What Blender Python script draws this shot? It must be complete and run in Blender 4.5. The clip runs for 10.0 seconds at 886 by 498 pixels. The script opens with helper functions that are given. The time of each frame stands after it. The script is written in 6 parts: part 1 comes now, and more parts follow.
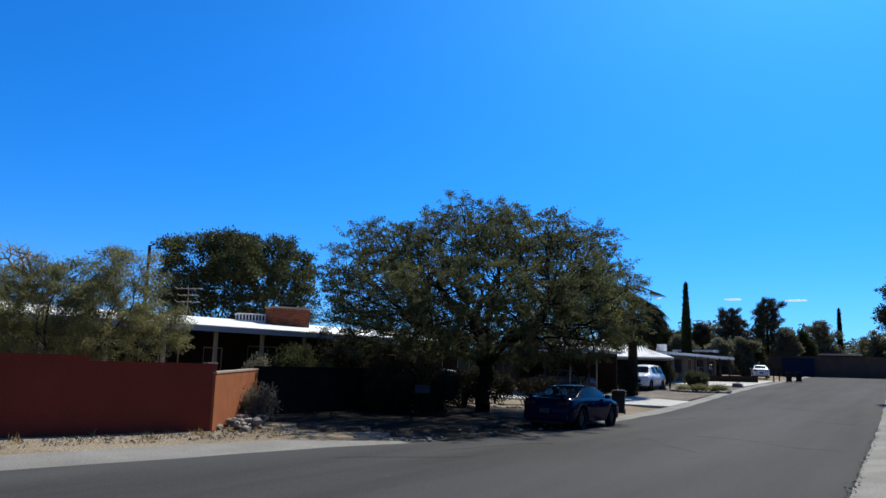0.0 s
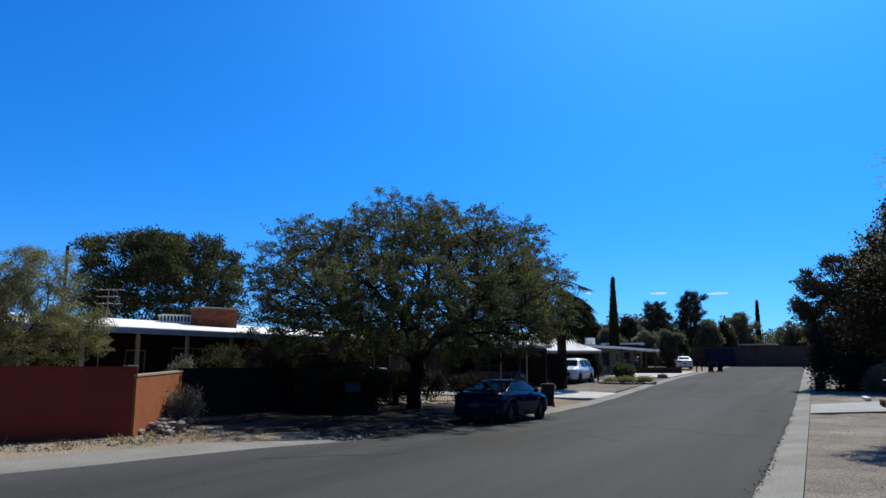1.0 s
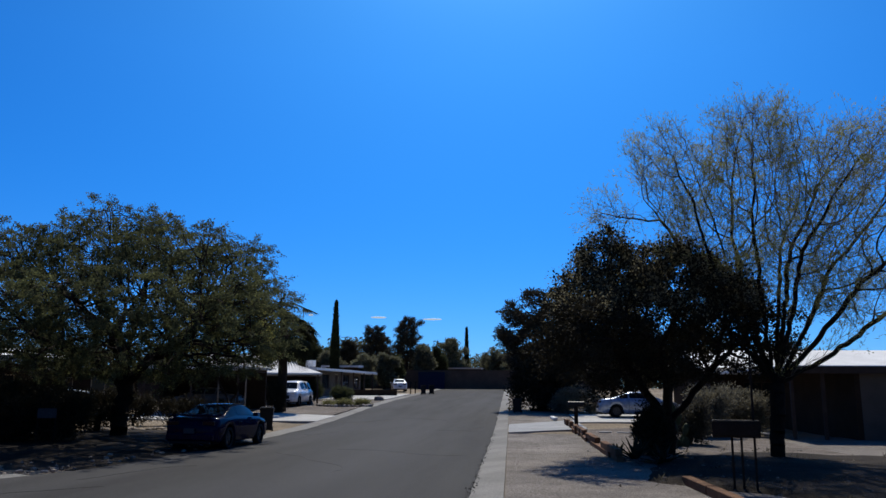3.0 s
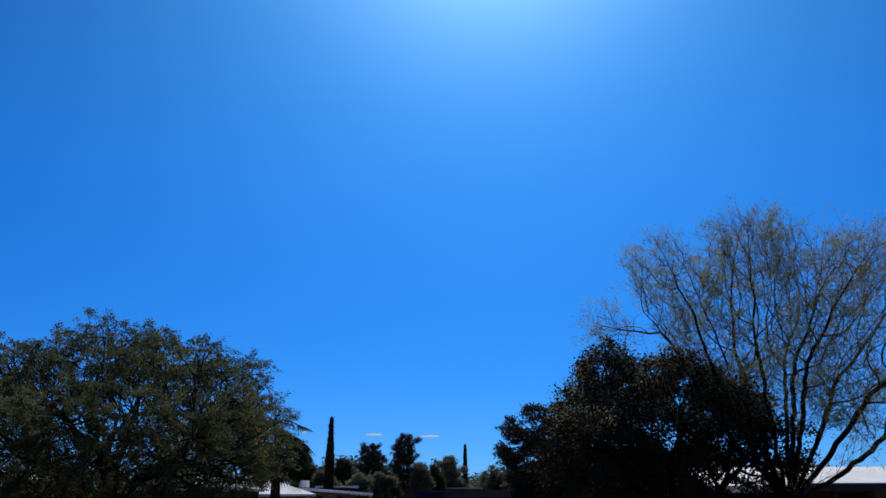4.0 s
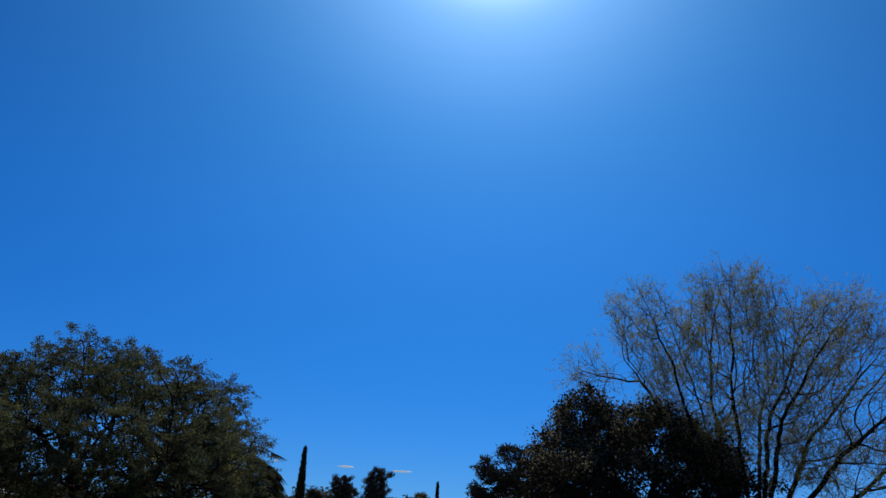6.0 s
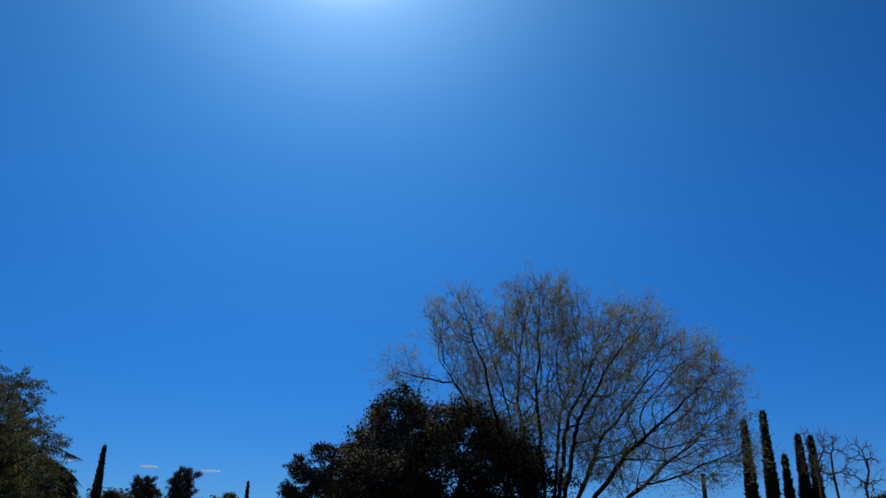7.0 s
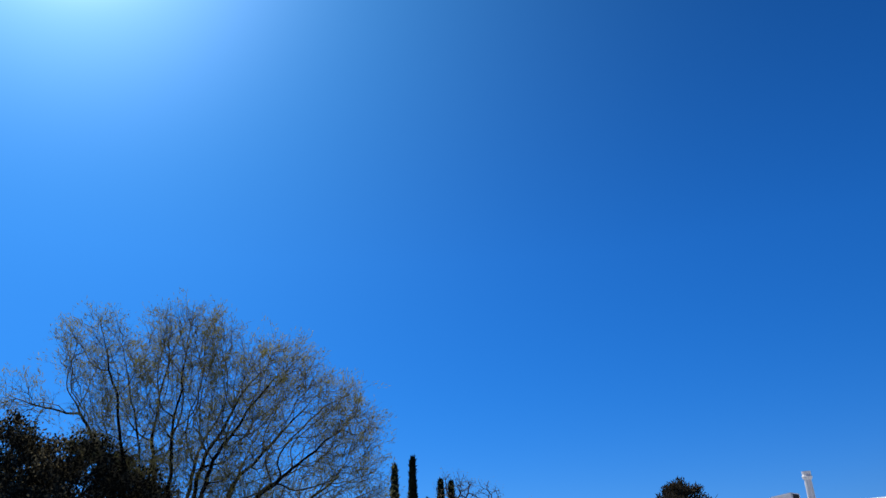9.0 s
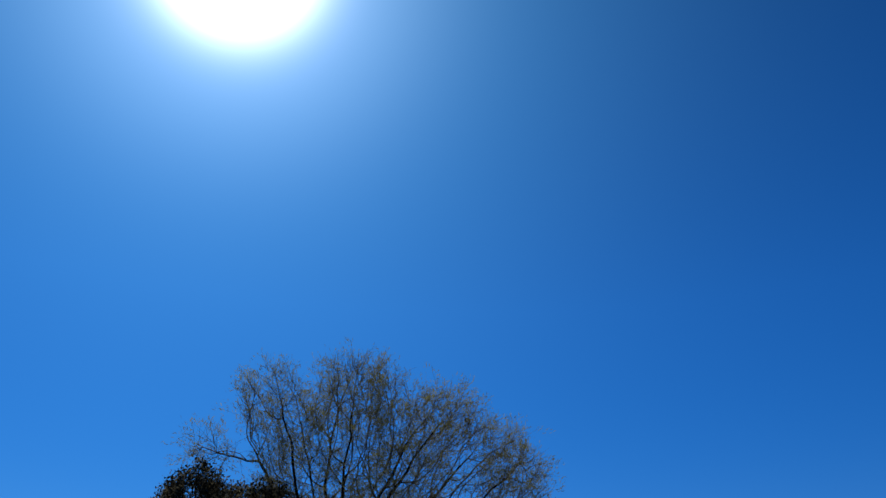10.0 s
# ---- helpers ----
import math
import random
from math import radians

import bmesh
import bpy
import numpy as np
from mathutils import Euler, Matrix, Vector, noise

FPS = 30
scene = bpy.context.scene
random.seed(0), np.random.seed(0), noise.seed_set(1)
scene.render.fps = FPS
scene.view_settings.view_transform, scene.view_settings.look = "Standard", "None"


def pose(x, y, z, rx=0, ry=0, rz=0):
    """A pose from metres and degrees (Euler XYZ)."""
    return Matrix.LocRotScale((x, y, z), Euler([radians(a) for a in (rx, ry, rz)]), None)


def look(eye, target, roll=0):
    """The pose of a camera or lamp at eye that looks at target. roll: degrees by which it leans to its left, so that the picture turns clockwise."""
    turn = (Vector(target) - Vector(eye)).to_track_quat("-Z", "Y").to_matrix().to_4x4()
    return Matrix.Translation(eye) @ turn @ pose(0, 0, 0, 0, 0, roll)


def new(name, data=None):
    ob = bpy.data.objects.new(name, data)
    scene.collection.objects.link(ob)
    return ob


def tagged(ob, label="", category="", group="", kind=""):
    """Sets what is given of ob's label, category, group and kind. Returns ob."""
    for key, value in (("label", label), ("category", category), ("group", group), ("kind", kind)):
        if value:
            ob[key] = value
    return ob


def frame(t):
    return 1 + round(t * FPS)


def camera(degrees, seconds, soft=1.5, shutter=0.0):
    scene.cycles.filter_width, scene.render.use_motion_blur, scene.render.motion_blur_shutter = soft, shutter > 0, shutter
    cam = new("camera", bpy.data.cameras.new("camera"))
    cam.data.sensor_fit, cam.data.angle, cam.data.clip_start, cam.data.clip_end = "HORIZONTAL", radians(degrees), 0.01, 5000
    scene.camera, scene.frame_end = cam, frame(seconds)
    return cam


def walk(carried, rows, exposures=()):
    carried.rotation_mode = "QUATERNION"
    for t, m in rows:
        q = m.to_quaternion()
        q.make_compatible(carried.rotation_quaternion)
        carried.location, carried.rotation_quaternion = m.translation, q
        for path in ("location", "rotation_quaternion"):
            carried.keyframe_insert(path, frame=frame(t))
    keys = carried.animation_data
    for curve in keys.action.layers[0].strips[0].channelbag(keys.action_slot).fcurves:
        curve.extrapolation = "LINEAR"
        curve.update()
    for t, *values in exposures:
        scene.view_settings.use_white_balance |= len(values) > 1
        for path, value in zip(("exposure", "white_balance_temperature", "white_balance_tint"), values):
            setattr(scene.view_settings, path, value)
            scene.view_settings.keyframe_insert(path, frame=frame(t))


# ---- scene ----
cam = camera(59.84, 10.0, soft=1.5)
EYE_Z = 1.75
# seconds, x, y, z from the standing place, tilt, lean, turn
ROWS = [
    (0, 0.00, 0.00, 0.00, 98.86, -1.64, 30.29),
    (0.5, 0.01, 0.12, -0.02, 98.43, -1.15, 26.19),
    (1, 0.07, 0.10, -0.03, 98.78, -0.31, 25.41),
    (1.5, 0.11, 0.00, -0.01, 100.00, -0.70, 22.29),
    (2, -0.05, -0.08, 0.00, 100.39, 0.22, 17.88),
    (2.5, -0.05, -0.06, 0.02, 100.67, -1.60, 9.38),
    (2.7, -0.02, -0.08, 0.02, 99.85, -1.11, 6.56),
    (3.8, -0.07, -0.03, 0.04, 107.16, -0.04, 3.90),
    (4, -0.10, 0.01, 0.03, 108.93, 0.01, 4.75),
    (4.5, -0.10, -0.03, 0.05, 108.92, -0.84, 5.71),
    (5, -0.08, -0.12, 0.08, 110.82, -2.75, 4.28),
    (5.2, -0.08, -0.05, 0.06, 109.85, -2.76, 6.06),
    (6.3, -0.20, -0.40, 0.01, 111.98, -2.39, -1.11),
    (6.5, -0.21, -0.45, 0.02, 111.93, -1.78, -4.12),
    (7, -0.14, -0.52, 0.00, 111.86, -1.04, -10.62),
    (7.5, -0.05, -0.48, -0.03, 113.78, 0.22, -20.29),
    (8, 0.17, -0.38, -0.03, 113.45, 2.31, -30.04),
    (8.5, 0.49, -0.52, -0.04, 113.84, 1.68, -37.84),
    (9, 0.75, -0.73, -0.03, 114.73, 1.46, -34.00),
    (9.5, 0.90, -0.54, -0.07, 115.10, 0.02, -25.74),
    (10, 1.01, -0.55, -0.06, 118.28, -1.09, -21.94),
]
# seconds, stops, white balance
EXPOSURE = [(0, 0.33, 6520, 3.5), (0.5, 0.25, 6520, 3.5), (1.0, 0.22, 6520, 3.5), (1.5, 0.06, 6500, 5.0), (2.5, -0.1, 6500, 7.0), (4.0, -0.34, 6220, 10.0), (5.0, -0.58, 6220, 10.0), (6.5, -0.7, 6400, 10.0), (7.0, -0.76, 6500, 10.0), (7.5, -0.74, 6510, 10.0), (8.0, -0.58, 6510, 10.0), (8.5, -0.24, 6520, 10.0), (9.0, -0.24, 6530, 10.0), (9.5, -0.36, 6530, 10.0), (10, -0.72, 6540, 10.0)]
walk(cam, [(t, pose(x, y, EYE_Z + z, rx, ry, rz)) for t, x, y, z, rx, ry, rz in ROWS], EXPOSURE)

# ---- world and sun ----
SUN_UP, SUN_TURN = 47.0, 0.0            # degrees of height, degrees clockwise from +y
world = bpy.data.worlds.new("sky")
scene.world = world
world.use_nodes = True
wt = world.node_tree
sky = wt.nodes.new("ShaderNodeTexSky")
sky.sky_type = "NISHITA"
sky.sun_disc = False
sky.sun_elevation, sky.sun_rotation = radians(SUN_UP), radians(SUN_TURN)
sky.altitude, sky.air_density, sky.dust_density, sky.ozone_density = 800, 1.0, 0.6, 4.0
# the clear, deep desert blue
soft = wt.nodes.new("ShaderNodeGamma")
soft.inputs["Gamma"].default_value = 0.9
tint = wt.nodes.new("ShaderNodeMix")
tint.data_type, tint.blend_type = "RGBA", "MULTIPLY"
tint.inputs[0].default_value = 1.0
tint.inputs[7].default_value = (0.066, 0.465, 1.04, 1)
wt.links.new(sky.outputs[0], soft.inputs["Color"])
# the sky deepens towards its top
way = wt.nodes.new("ShaderNodeTexCoord")
height = wt.nodes.new("ShaderNodeSeparateXYZ")
wt.links.new(way.outputs["Generated"], height.inputs[0])
deep = wt.nodes.new("ShaderNodeMapRange")
deep.inputs[1].default_value, deep.inputs[2].default_value, deep.inputs[3].default_value, deep.inputs[4].default_value = 0.40, 0.80, 1.0, 0.62
wt.links.new(height.outputs["Z"], deep.inputs[0])
less = wt.nodes.new("ShaderNodeVectorMath")
less.operation = "SCALE"
wt.links.new(soft.outputs[0], less.inputs[0])
wt.links.new(less.outputs[0], tint.inputs[6])
# the pale glow of dust round the sun
sx, sy, sz = math.sin(radians(SUN_TURN)) * math.cos(radians(SUN_UP)), math.cos(radians(SUN_TURN)) * math.cos(radians(SUN_UP)), math.sin(radians(SUN_UP))
dot = wt.nodes.new("ShaderNodeVectorMath")
dot.operation = "DOT_PRODUCT"
dot.inputs[1].default_value = (sx, sy, sz)
wt.links.new(way.outputs["Generated"], dot.inputs[0])
# and it is deepest on the side away from the sun
away = wt.nodes.new("ShaderNodeMapRange")
away.inputs[1].default_value, away.inputs[2].default_value, away.inputs[3].default_value, away.inputs[4].default_value = -0.45, 0.42, 0.42, 1.0
wt.links.new(dot.outputs["Value"], away.inputs[0])
both = wt.nodes.new("ShaderNodeMath")
both.operation = "MULTIPLY"
wt.links.new(deep.outputs[0], both.inputs[0])
wt.links.new(away.outputs[0], both.inputs[1])
wt.links.new(both.outputs[0], less.inputs["Scale"])
glow = tint.outputs[2]
for power, colour in ((10, (0.085, 0.30, 0.56)), (60, (0.56, 0.74, 0.95)), (450, (11.0, 11.0, 11.0))):
    lift = wt.nodes.new("ShaderNodeMath")
    lift.operation = "MAXIMUM"
    lift.inputs[1].default_value = 0.0
    wt.links.new(dot.outputs["Value"], lift.inputs[0])
    fall = wt.nodes.new("ShaderNodeMath")
    fall.operation = "POWER"
    fall.inputs[1].default_value = power
    wt.links.new(lift.outputs[0], fall.inputs[0])
    add = wt.nodes.new("ShaderNodeMix")
    add.data_type, add.blend_type = "RGBA", "ADD"
    add.clamp_factor = False
    add.inputs[7].default_value = (*[v / 0.15 for v in colour], 1)
    wt.links.new(fall.outputs[0], add.inputs[0])
    wt.links.new(glow, add.inputs[6])
    glow = add.outputs[2]
# the pale haze low over the horizon
low = wt.nodes.new("ShaderNodeMath")
low.operation, low.use_clamp = "SUBTRACT", True
low.inputs[0].default_value = 1.0
wt.links.new(height.outputs["Z"], low.inputs[1])
thin = wt.nodes.new("ShaderNodeMath")
thin.operation = "POWER"
thin.inputs[1].default_value = 15.0
wt.links.new(low.outputs[0], thin.inputs[0])
haze = wt.nodes.new("ShaderNodeMix")
haze.data_type, haze.blend_type = "RGBA", "ADD"
haze.clamp_factor = False
haze.inputs[7].default_value = (0.27 / 0.15, 0.17 / 0.15, 0.045 / 0.15, 1)
wt.links.new(thin.outputs[0], haze.inputs[0])
wt.links.new(glow, haze.inputs[6])
glow = haze.outputs[2]
wt.links.new(glow, wt.nodes["Background"].inputs[0])
wt.nodes["Background"].inputs[1].default_value = 0.15
sun = new("sun", bpy.data.lights.new("sun", "SUN"))
sun.data.energy, sun.data.angle, sun.data.color = 5.0, radians(0.53), (1.0, 0.92, 0.80)
sun.matrix_basis = look((sx * 100, sy * 100, sz * 100), (0, 0, 0))


# ---- materials ----
def mat(name, a, b=None, rough=0.8, scale=3.0, fine=40.0, bump=0.3, metal=0.0, dist=0.02, spec=0.1, island=0.0, objrand=0.0, c=None, coat=0.0, grain=0.28, along=1.0):
    """Two tones a and b mixed by a coarse noise, c by a blotchy one, with a fine grain and relief; along: under 1 draws the blotches out along the street."""
    m = bpy.data.materials.new(name)
    m.use_nodes = True
    n, l = m.node_tree.nodes, m.node_tree.links
    bs = n["Principled BSDF"]
    bs.inputs["Roughness"].default_value, bs.inputs["Metallic"].default_value = rough, metal
    bs.inputs["Specular IOR Level"].default_value = spec
    bs.inputs["Coat Weight"].default_value = coat
    geo = n.new("ShaderNodeNewGeometry")
    b = b or tuple(v * 0.75 for v in a)

    def noise_of(s, detail, drawn=1.0):
        t = n.new("ShaderNodeTexNoise")
        t.inputs["Scale"].default_value, t.inputs["Detail"].default_value = s, detail
        place = geo.outputs["Position"]
        if drawn != 1.0:
            k = n.new("ShaderNodeVectorMath")
            k.operation = "MULTIPLY"
            k.inputs[1].default_value = (1.0, drawn, 1.0)
            l.new(place, k.inputs[0])
            place = k.outputs[0]
        l.new(place, t.inputs["Vector"])
        return t

    def mix(f, x, y):
        k = n.new("ShaderNodeMix")
        k.data_type = "RGBA"
        if hasattr(f, "links"):
            l.new(f, k.inputs[0])
        else:
            k.inputs[0].default_value = f
        for v, s in ((x, 6), (y, 7)):
            if hasattr(v, "links"):
                l.new(v, k.inputs[s])
            else:
                k.inputs[s].default_value = (*v, 1)
        return k.outputs[2]

    big, small = noise_of(scale, 5, along), noise_of(fine, 4)
    ramp = n.new("ShaderNodeValToRGB")
    ramp.color_ramp.elements[0].position, ramp.color_ramp.elements[1].position = 0.35, 0.68
    l.new(big.outputs[0], ramp.inputs[0])
    col = mix(ramp.outputs[0], a, b)
    if c:
        blot = noise_of(scale * 0.23, 6, along)
        r2 = n.new("ShaderNodeValToRGB")
        r2.color_ramp.elements[0].position, r2.color_ramp.elements[1].position = 0.5, 0.7
        l.new(blot.outputs[0], r2.inputs[0])
        col = mix(r2.outputs[0], col, c)
    hsv = n.new("ShaderNodeHueSaturation")
    mr = n.new("ShaderNodeMapRange")
    mr.inputs[1].default_value, mr.inputs[2].default_value, mr.inputs[3].default_value, mr.inputs[4].default_value = 0.3, 0.7, 1 - grain, 1 + grain
    l.new(small.outputs[0], mr.inputs[0])
    last = mr.outputs[0]
    for amount, out in ((island, geo.outputs["Random Per Island"]), (objrand, None)):
        if amount:
            if out is None:
                out = n.new("ShaderNodeObjectInfo").outputs["Random"]
            m2 = n.new("ShaderNodeMapRange")
            m2.inputs[3].default_value, m2.inputs[4].default_value = 1 - amount, 1 + amount
            l.new(out, m2.inputs[0])
            mm = n.new("ShaderNodeMath")
            mm.operation = "MULTIPLY"
            l.new(last, mm.inputs[0])
            l.new(m2.outputs[0], mm.inputs[1])
            last = mm.outputs[0]
    l.new(last, hsv.inputs["Value"])
    l.new(col, hsv.inputs["Color"])
    l.new(hsv.outputs[0], bs.inputs["Base Color"])
    if bump:
        bp = n.new("ShaderNodeBump")
        bp.inputs["Strength"].default_value, bp.inputs["Distance"].default_value = bump, dist
        l.new(small.outputs[0], bp.inputs["Height"])
        l.new(bp.outputs[0], bs.inputs["Normal"])
    return m


def leaf_mat(name, a, b, through_light=0.35):
    """Leaves: two tones by island, with light coming through them."""
    m = mat(name, a, b, rough=0.85, scale=0.5, fine=3.0, bump=0, island=0.22, spec=0.1)
    n, l = m.node_tree.nodes, m.node_tree.links
    bs, out = n["Principled BSDF"], n["Material Output"]
    tr = n.new("ShaderNodeBsdfTranslucent")
    src = bs.inputs["Base Color"].links[0].from_socket
    l.new(src, tr.inputs["Color"])
    mx = n.new("ShaderNodeMixShader")
    mx.inputs[0].default_value = through_light
    l.new(bs.outputs[0], mx.inputs[1])
    l.new(tr.outputs[0], mx.inputs[2])
    l.new(mx.outputs[0], out.inputs["Surface"])
    return m


def glass_mat(name, tint=(0.02, 0.025, 0.03), spec=0.18):
    m = bpy.data.materials.new(name)
    m.use_nodes = True
    bs = m.node_tree.nodes["Principled BSDF"]
    bs.inputs["Base Color"].default_value = (*tint, 1)
    bs.inputs["Roughness"].default_value = 0.04
    bs.inputs["Specular IOR Level"].default_value = spec
    return m


M = dict(
    dirt=mat("sandy_dirt", (0.225, 0.178, 0.124), (0.165, 0.13, 0.092), rough=0.95, scale=0.7, fine=22, bump=0.8, dist=0.04, c=(0.27, 0.222, 0.165), grain=0.6),
    gravel=mat("brown_gravel", (0.175, 0.148, 0.128), (0.115, 0.098, 0.085), rough=0.95, scale=1.2, fine=30, bump=1.0, dist=0.05, c=(0.212, 0.182, 0.158), grain=0.6),
    asphalt=mat("worn_asphalt", (0.052, 0.051, 0.05), (0.037, 0.036, 0.036), rough=0.82, scale=0.9, along=0.1, fine=60, bump=0.5, dist=0.01, spec=0.045, c=(0.066, 0.065, 0.066), grain=0.4),
    seal=mat("crack_sealer", (0.03, 0.03, 0.032), rough=0.6, bump=0.1),
    concrete=mat("pale_concrete", (0.225, 0.216, 0.2), (0.18, 0.173, 0.16), rough=0.9, scale=1.0, fine=35, bump=0.3, dist=0.01, c=(0.148, 0.14, 0.129)),
    stucco_red=mat("red_brown_stucco", (0.225, 0.043, 0.025), (0.19, 0.036, 0.021), rough=0.92, scale=1.1, fine=70, bump=0.5, dist=0.01, c=(0.19, 0.037, 0.021)),
    block_orange=mat("orange_brown_block", (0.3, 0.1, 0.042), (0.24, 0.08, 0.035), rough=0.92, scale=2.2, fine=50, bump=0.5, dist=0.01, objrand=0.15),
    cap=mat("pale_mortar_cap", (0.36, 0.28, 0.22), (0.28, 0.22, 0.17), rough=0.9),
    brick=mat("red_brick", (0.24, 0.07, 0.038), (0.18, 0.05, 0.028), rough=0.9, scale=5, fine=60, bump=0.4, objrand=0.25),
    mortar=mat("mortar", (0.34, 0.28, 0.23), rough=0.95),
    white_roof=mat("white_coated_roof", (0.80, 0.80, 0.78), (0.70, 0.70, 0.68), rough=0.7, scale=0.8, fine=12, bump=0.06, c=(0.62, 0.61, 0.58), grain=0.07),
    trim=mat("cream_trim", (0.56, 0.47, 0.35), (0.49, 0.41, 0.3), rough=0.7, scale=2, grain=0.07),
    grey_trim=mat("grey_blue_trim", (0.42, 0.42, 0.42), (0.36, 0.36, 0.36), rough=0.7, scale=2, grain=0.07),
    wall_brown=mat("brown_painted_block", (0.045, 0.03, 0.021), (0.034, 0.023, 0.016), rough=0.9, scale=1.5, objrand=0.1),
    wall_end=mat("warm_brown_block", (0.14, 0.092, 0.066), (0.115, 0.074, 0.054), rough=0.9, scale=1.5, c=(0.095, 0.064, 0.048)),
    wall_grey=mat("grey_tan_stucco", (0.125, 0.105, 0.088), (0.1, 0.085, 0.071), rough=0.9, scale=1.5),
    # block wall colour lowered to near black, standing in for deep shade
    wall_shaded=mat("shade_darkened_block", (0.026, 0.019, 0.015), (0.018, 0.013, 0.011), rough=0.95, scale=1.2, fine=25, bump=0.8, grain=0.5),
    wall_tan=mat("tan_stucco", (0.25, 0.2, 0.15), (0.21, 0.17, 0.125), rough=0.9, scale=1.5),
    dark_trim=mat("dark_brown_trim", (0.07, 0.05, 0.04), rough=0.7),
    verge=mat("grey_brown_verge", (0.2, 0.177, 0.157), (0.13, 0.116, 0.104), rough=0.95, scale=1.4, fine=27, bump=1.0, dist=0.04, c=(0.258, 0.232, 0.208), grain=0.62),
    pear=mat("prickly_pear_pad", (0.055, 0.075, 0.045), (0.04, 0.056, 0.034), rough=0.7, scale=6, fine=40, bump=0.3),
    # leaf litter taken near black so tree shade is in its colour
    litter_shade=mat("leaf_litter_shade_dark", (0.022, 0.017, 0.013), (0.013, 0.010, 0.008), rough=0.95, scale=1.6, fine=26, bump=1.0, dist=0.04, c=(0.05, 0.039, 0.03), grain=0.7),
    glass=glass_mat("window_glass"),
    bark=mat("dark_bark", (0.055, 0.04, 0.03), (0.032, 0.024, 0.019), rough=0.95, scale=6, fine=30, bump=1.0, dist=0.03),
    bark_black=mat("blackish_bark", (0.028, 0.021, 0.016), (0.017, 0.013, 0.010), rough=0.95, scale=6, fine=30, bump=1.0, dist=0.03),
    bark_grey=mat("grey_bark", (0.15, 0.12, 0.095), (0.09, 0.07, 0.055), rough=0.95, scale=5, fine=25, bump=1.0, dist=0.03),
    bark_pale=mat("pale_bare_twigs", (0.34, 0.29, 0.24), (0.26, 0.22, 0.18), rough=0.95, scale=5, bump=0.3),
    twig=mat("thin_twigs", (0.16, 0.135, 0.1), (0.105, 0.088, 0.067), rough=0.9, bump=0),
    leaf_mesq=leaf_mat("mesquite_leaf", (0.106, 0.115, 0.053), (0.068, 0.076, 0.036), 0.42),
    leaf_mesq2=leaf_mat("yellow_green_leaf", (0.182, 0.19, 0.08), (0.13, 0.138, 0.057)),
    leaf_yellow=leaf_mat("yellow_olive_leaf", (0.36, 0.34, 0.105), (0.25, 0.24, 0.075), 0.58),
    leaf_dark=leaf_mat("dark_green_leaf", (0.078, 0.085, 0.036), (0.054, 0.06, 0.026), 0.25),
    # dark evergreen leaf, blackened further to carry deep shade in its colour
    leaf_oak_shade=leaf_mat("green_leaf_shade_black", (0.042, 0.036, 0.022), (0.027, 0.024, 0.015), 0.15),
    # lighter bronze tone for the daylit top of the evergreen's crown
    leaf_lit_bronze=leaf_mat("lit_bronze_leaf", (0.215, 0.195, 0.12), (0.155, 0.14, 0.087), 0.42),
    leaf_palo=leaf_mat("olive_palo_verde_leaf", (0.205, 0.2, 0.09), (0.152, 0.148, 0.067), 0.5),
    leaf_sparse=leaf_mat("dry_yellow_leaf", (0.31, 0.31, 0.13), (0.215, 0.215, 0.092), 0.45),
    needle=leaf_mat("pine_needle", (0.09, 0.078, 0.052), (0.062, 0.055, 0.038), 0.15),
    cypress=leaf_mat("cypress_needle", (0.022, 0.030, 0.014), (0.016, 0.022, 0.010), 0.1),
    leaf_far=leaf_mat("dusty_far_leaf", (0.175, 0.172, 0.108), (0.115, 0.114, 0.074)),
    leaf_sage=leaf_mat("grey_sage_leaf", (0.2, 0.185, 0.135), (0.15, 0.138, 0.102)),
    leaf_grey=leaf_mat("grey_bush_leaf", (0.085, 0.08, 0.062), (0.06, 0.056, 0.044)),
    leaf_dry=leaf_mat("straw_leaf", (0.34, 0.25, 0.12), (0.26, 0.18, 0.09)),
    palm=leaf_mat("palm_frond", (0.042, 0.045, 0.022), (0.028, 0.031, 0.015), 0.15),
    agave=leaf_mat("agave_leaf", (0.042, 0.048, 0.03), (0.028, 0.034, 0.022), 0.1),
    rock=mat("grey_rock", (0.24, 0.215, 0.195), (0.15, 0.135, 0.12), rough=0.95, scale=4, fine=25, bump=0.8, objrand=0.7),
    timber=mat("weathered_timber", (0.19, 0.1, 0.055), (0.12, 0.065, 0.038), rough=0.9, scale=4, fine=40, bump=0.5, objrand=0.3),
    black=mat("black_plastic", (0.022, 0.022, 0.024), rough=0.5, bump=0.05),
    metal=mat("galvanised_metal", (0.55, 0.55, 0.55), spec=0.5, rough=0.45, metal=0.8, bump=0.05),
    old_metal=mat("weathered_aluminium", (0.27, 0.22, 0.17), spec=0.4, rough=0.6, metal=0.3, bump=0.05),
    white_metal=mat("white_painted_metal", (0.78, 0.78, 0.77), (0.72, 0.72, 0.71), rough=0.5, bump=0.05, grain=0.07),
    rust=mat("dark_rusty_steel", (0.024, 0.018, 0.015), (0.016, 0.012, 0.01), rough=0.7, bump=0.2),
    pole_wood=mat("creosoted_wood", (0.06, 0.045, 0.035), rough=0.9),
    tyre=mat("tyre_rubber", (0.018, 0.018, 0.018), rough=0.85, bump=0.1),
    rim=mat("alloy_rim", (0.45, 0.45, 0.46), spec=0.5, rough=0.35, metal=0.9, bump=0),
    paint_navy=mat("navy_car_paint", (0.001, 0.003, 0.026), (0.001, 0.0026, 0.022), rough=0.14, bump=0, fine=5, spec=0.09),
    # pale car's paint darkened to show it dim in the carport's shade
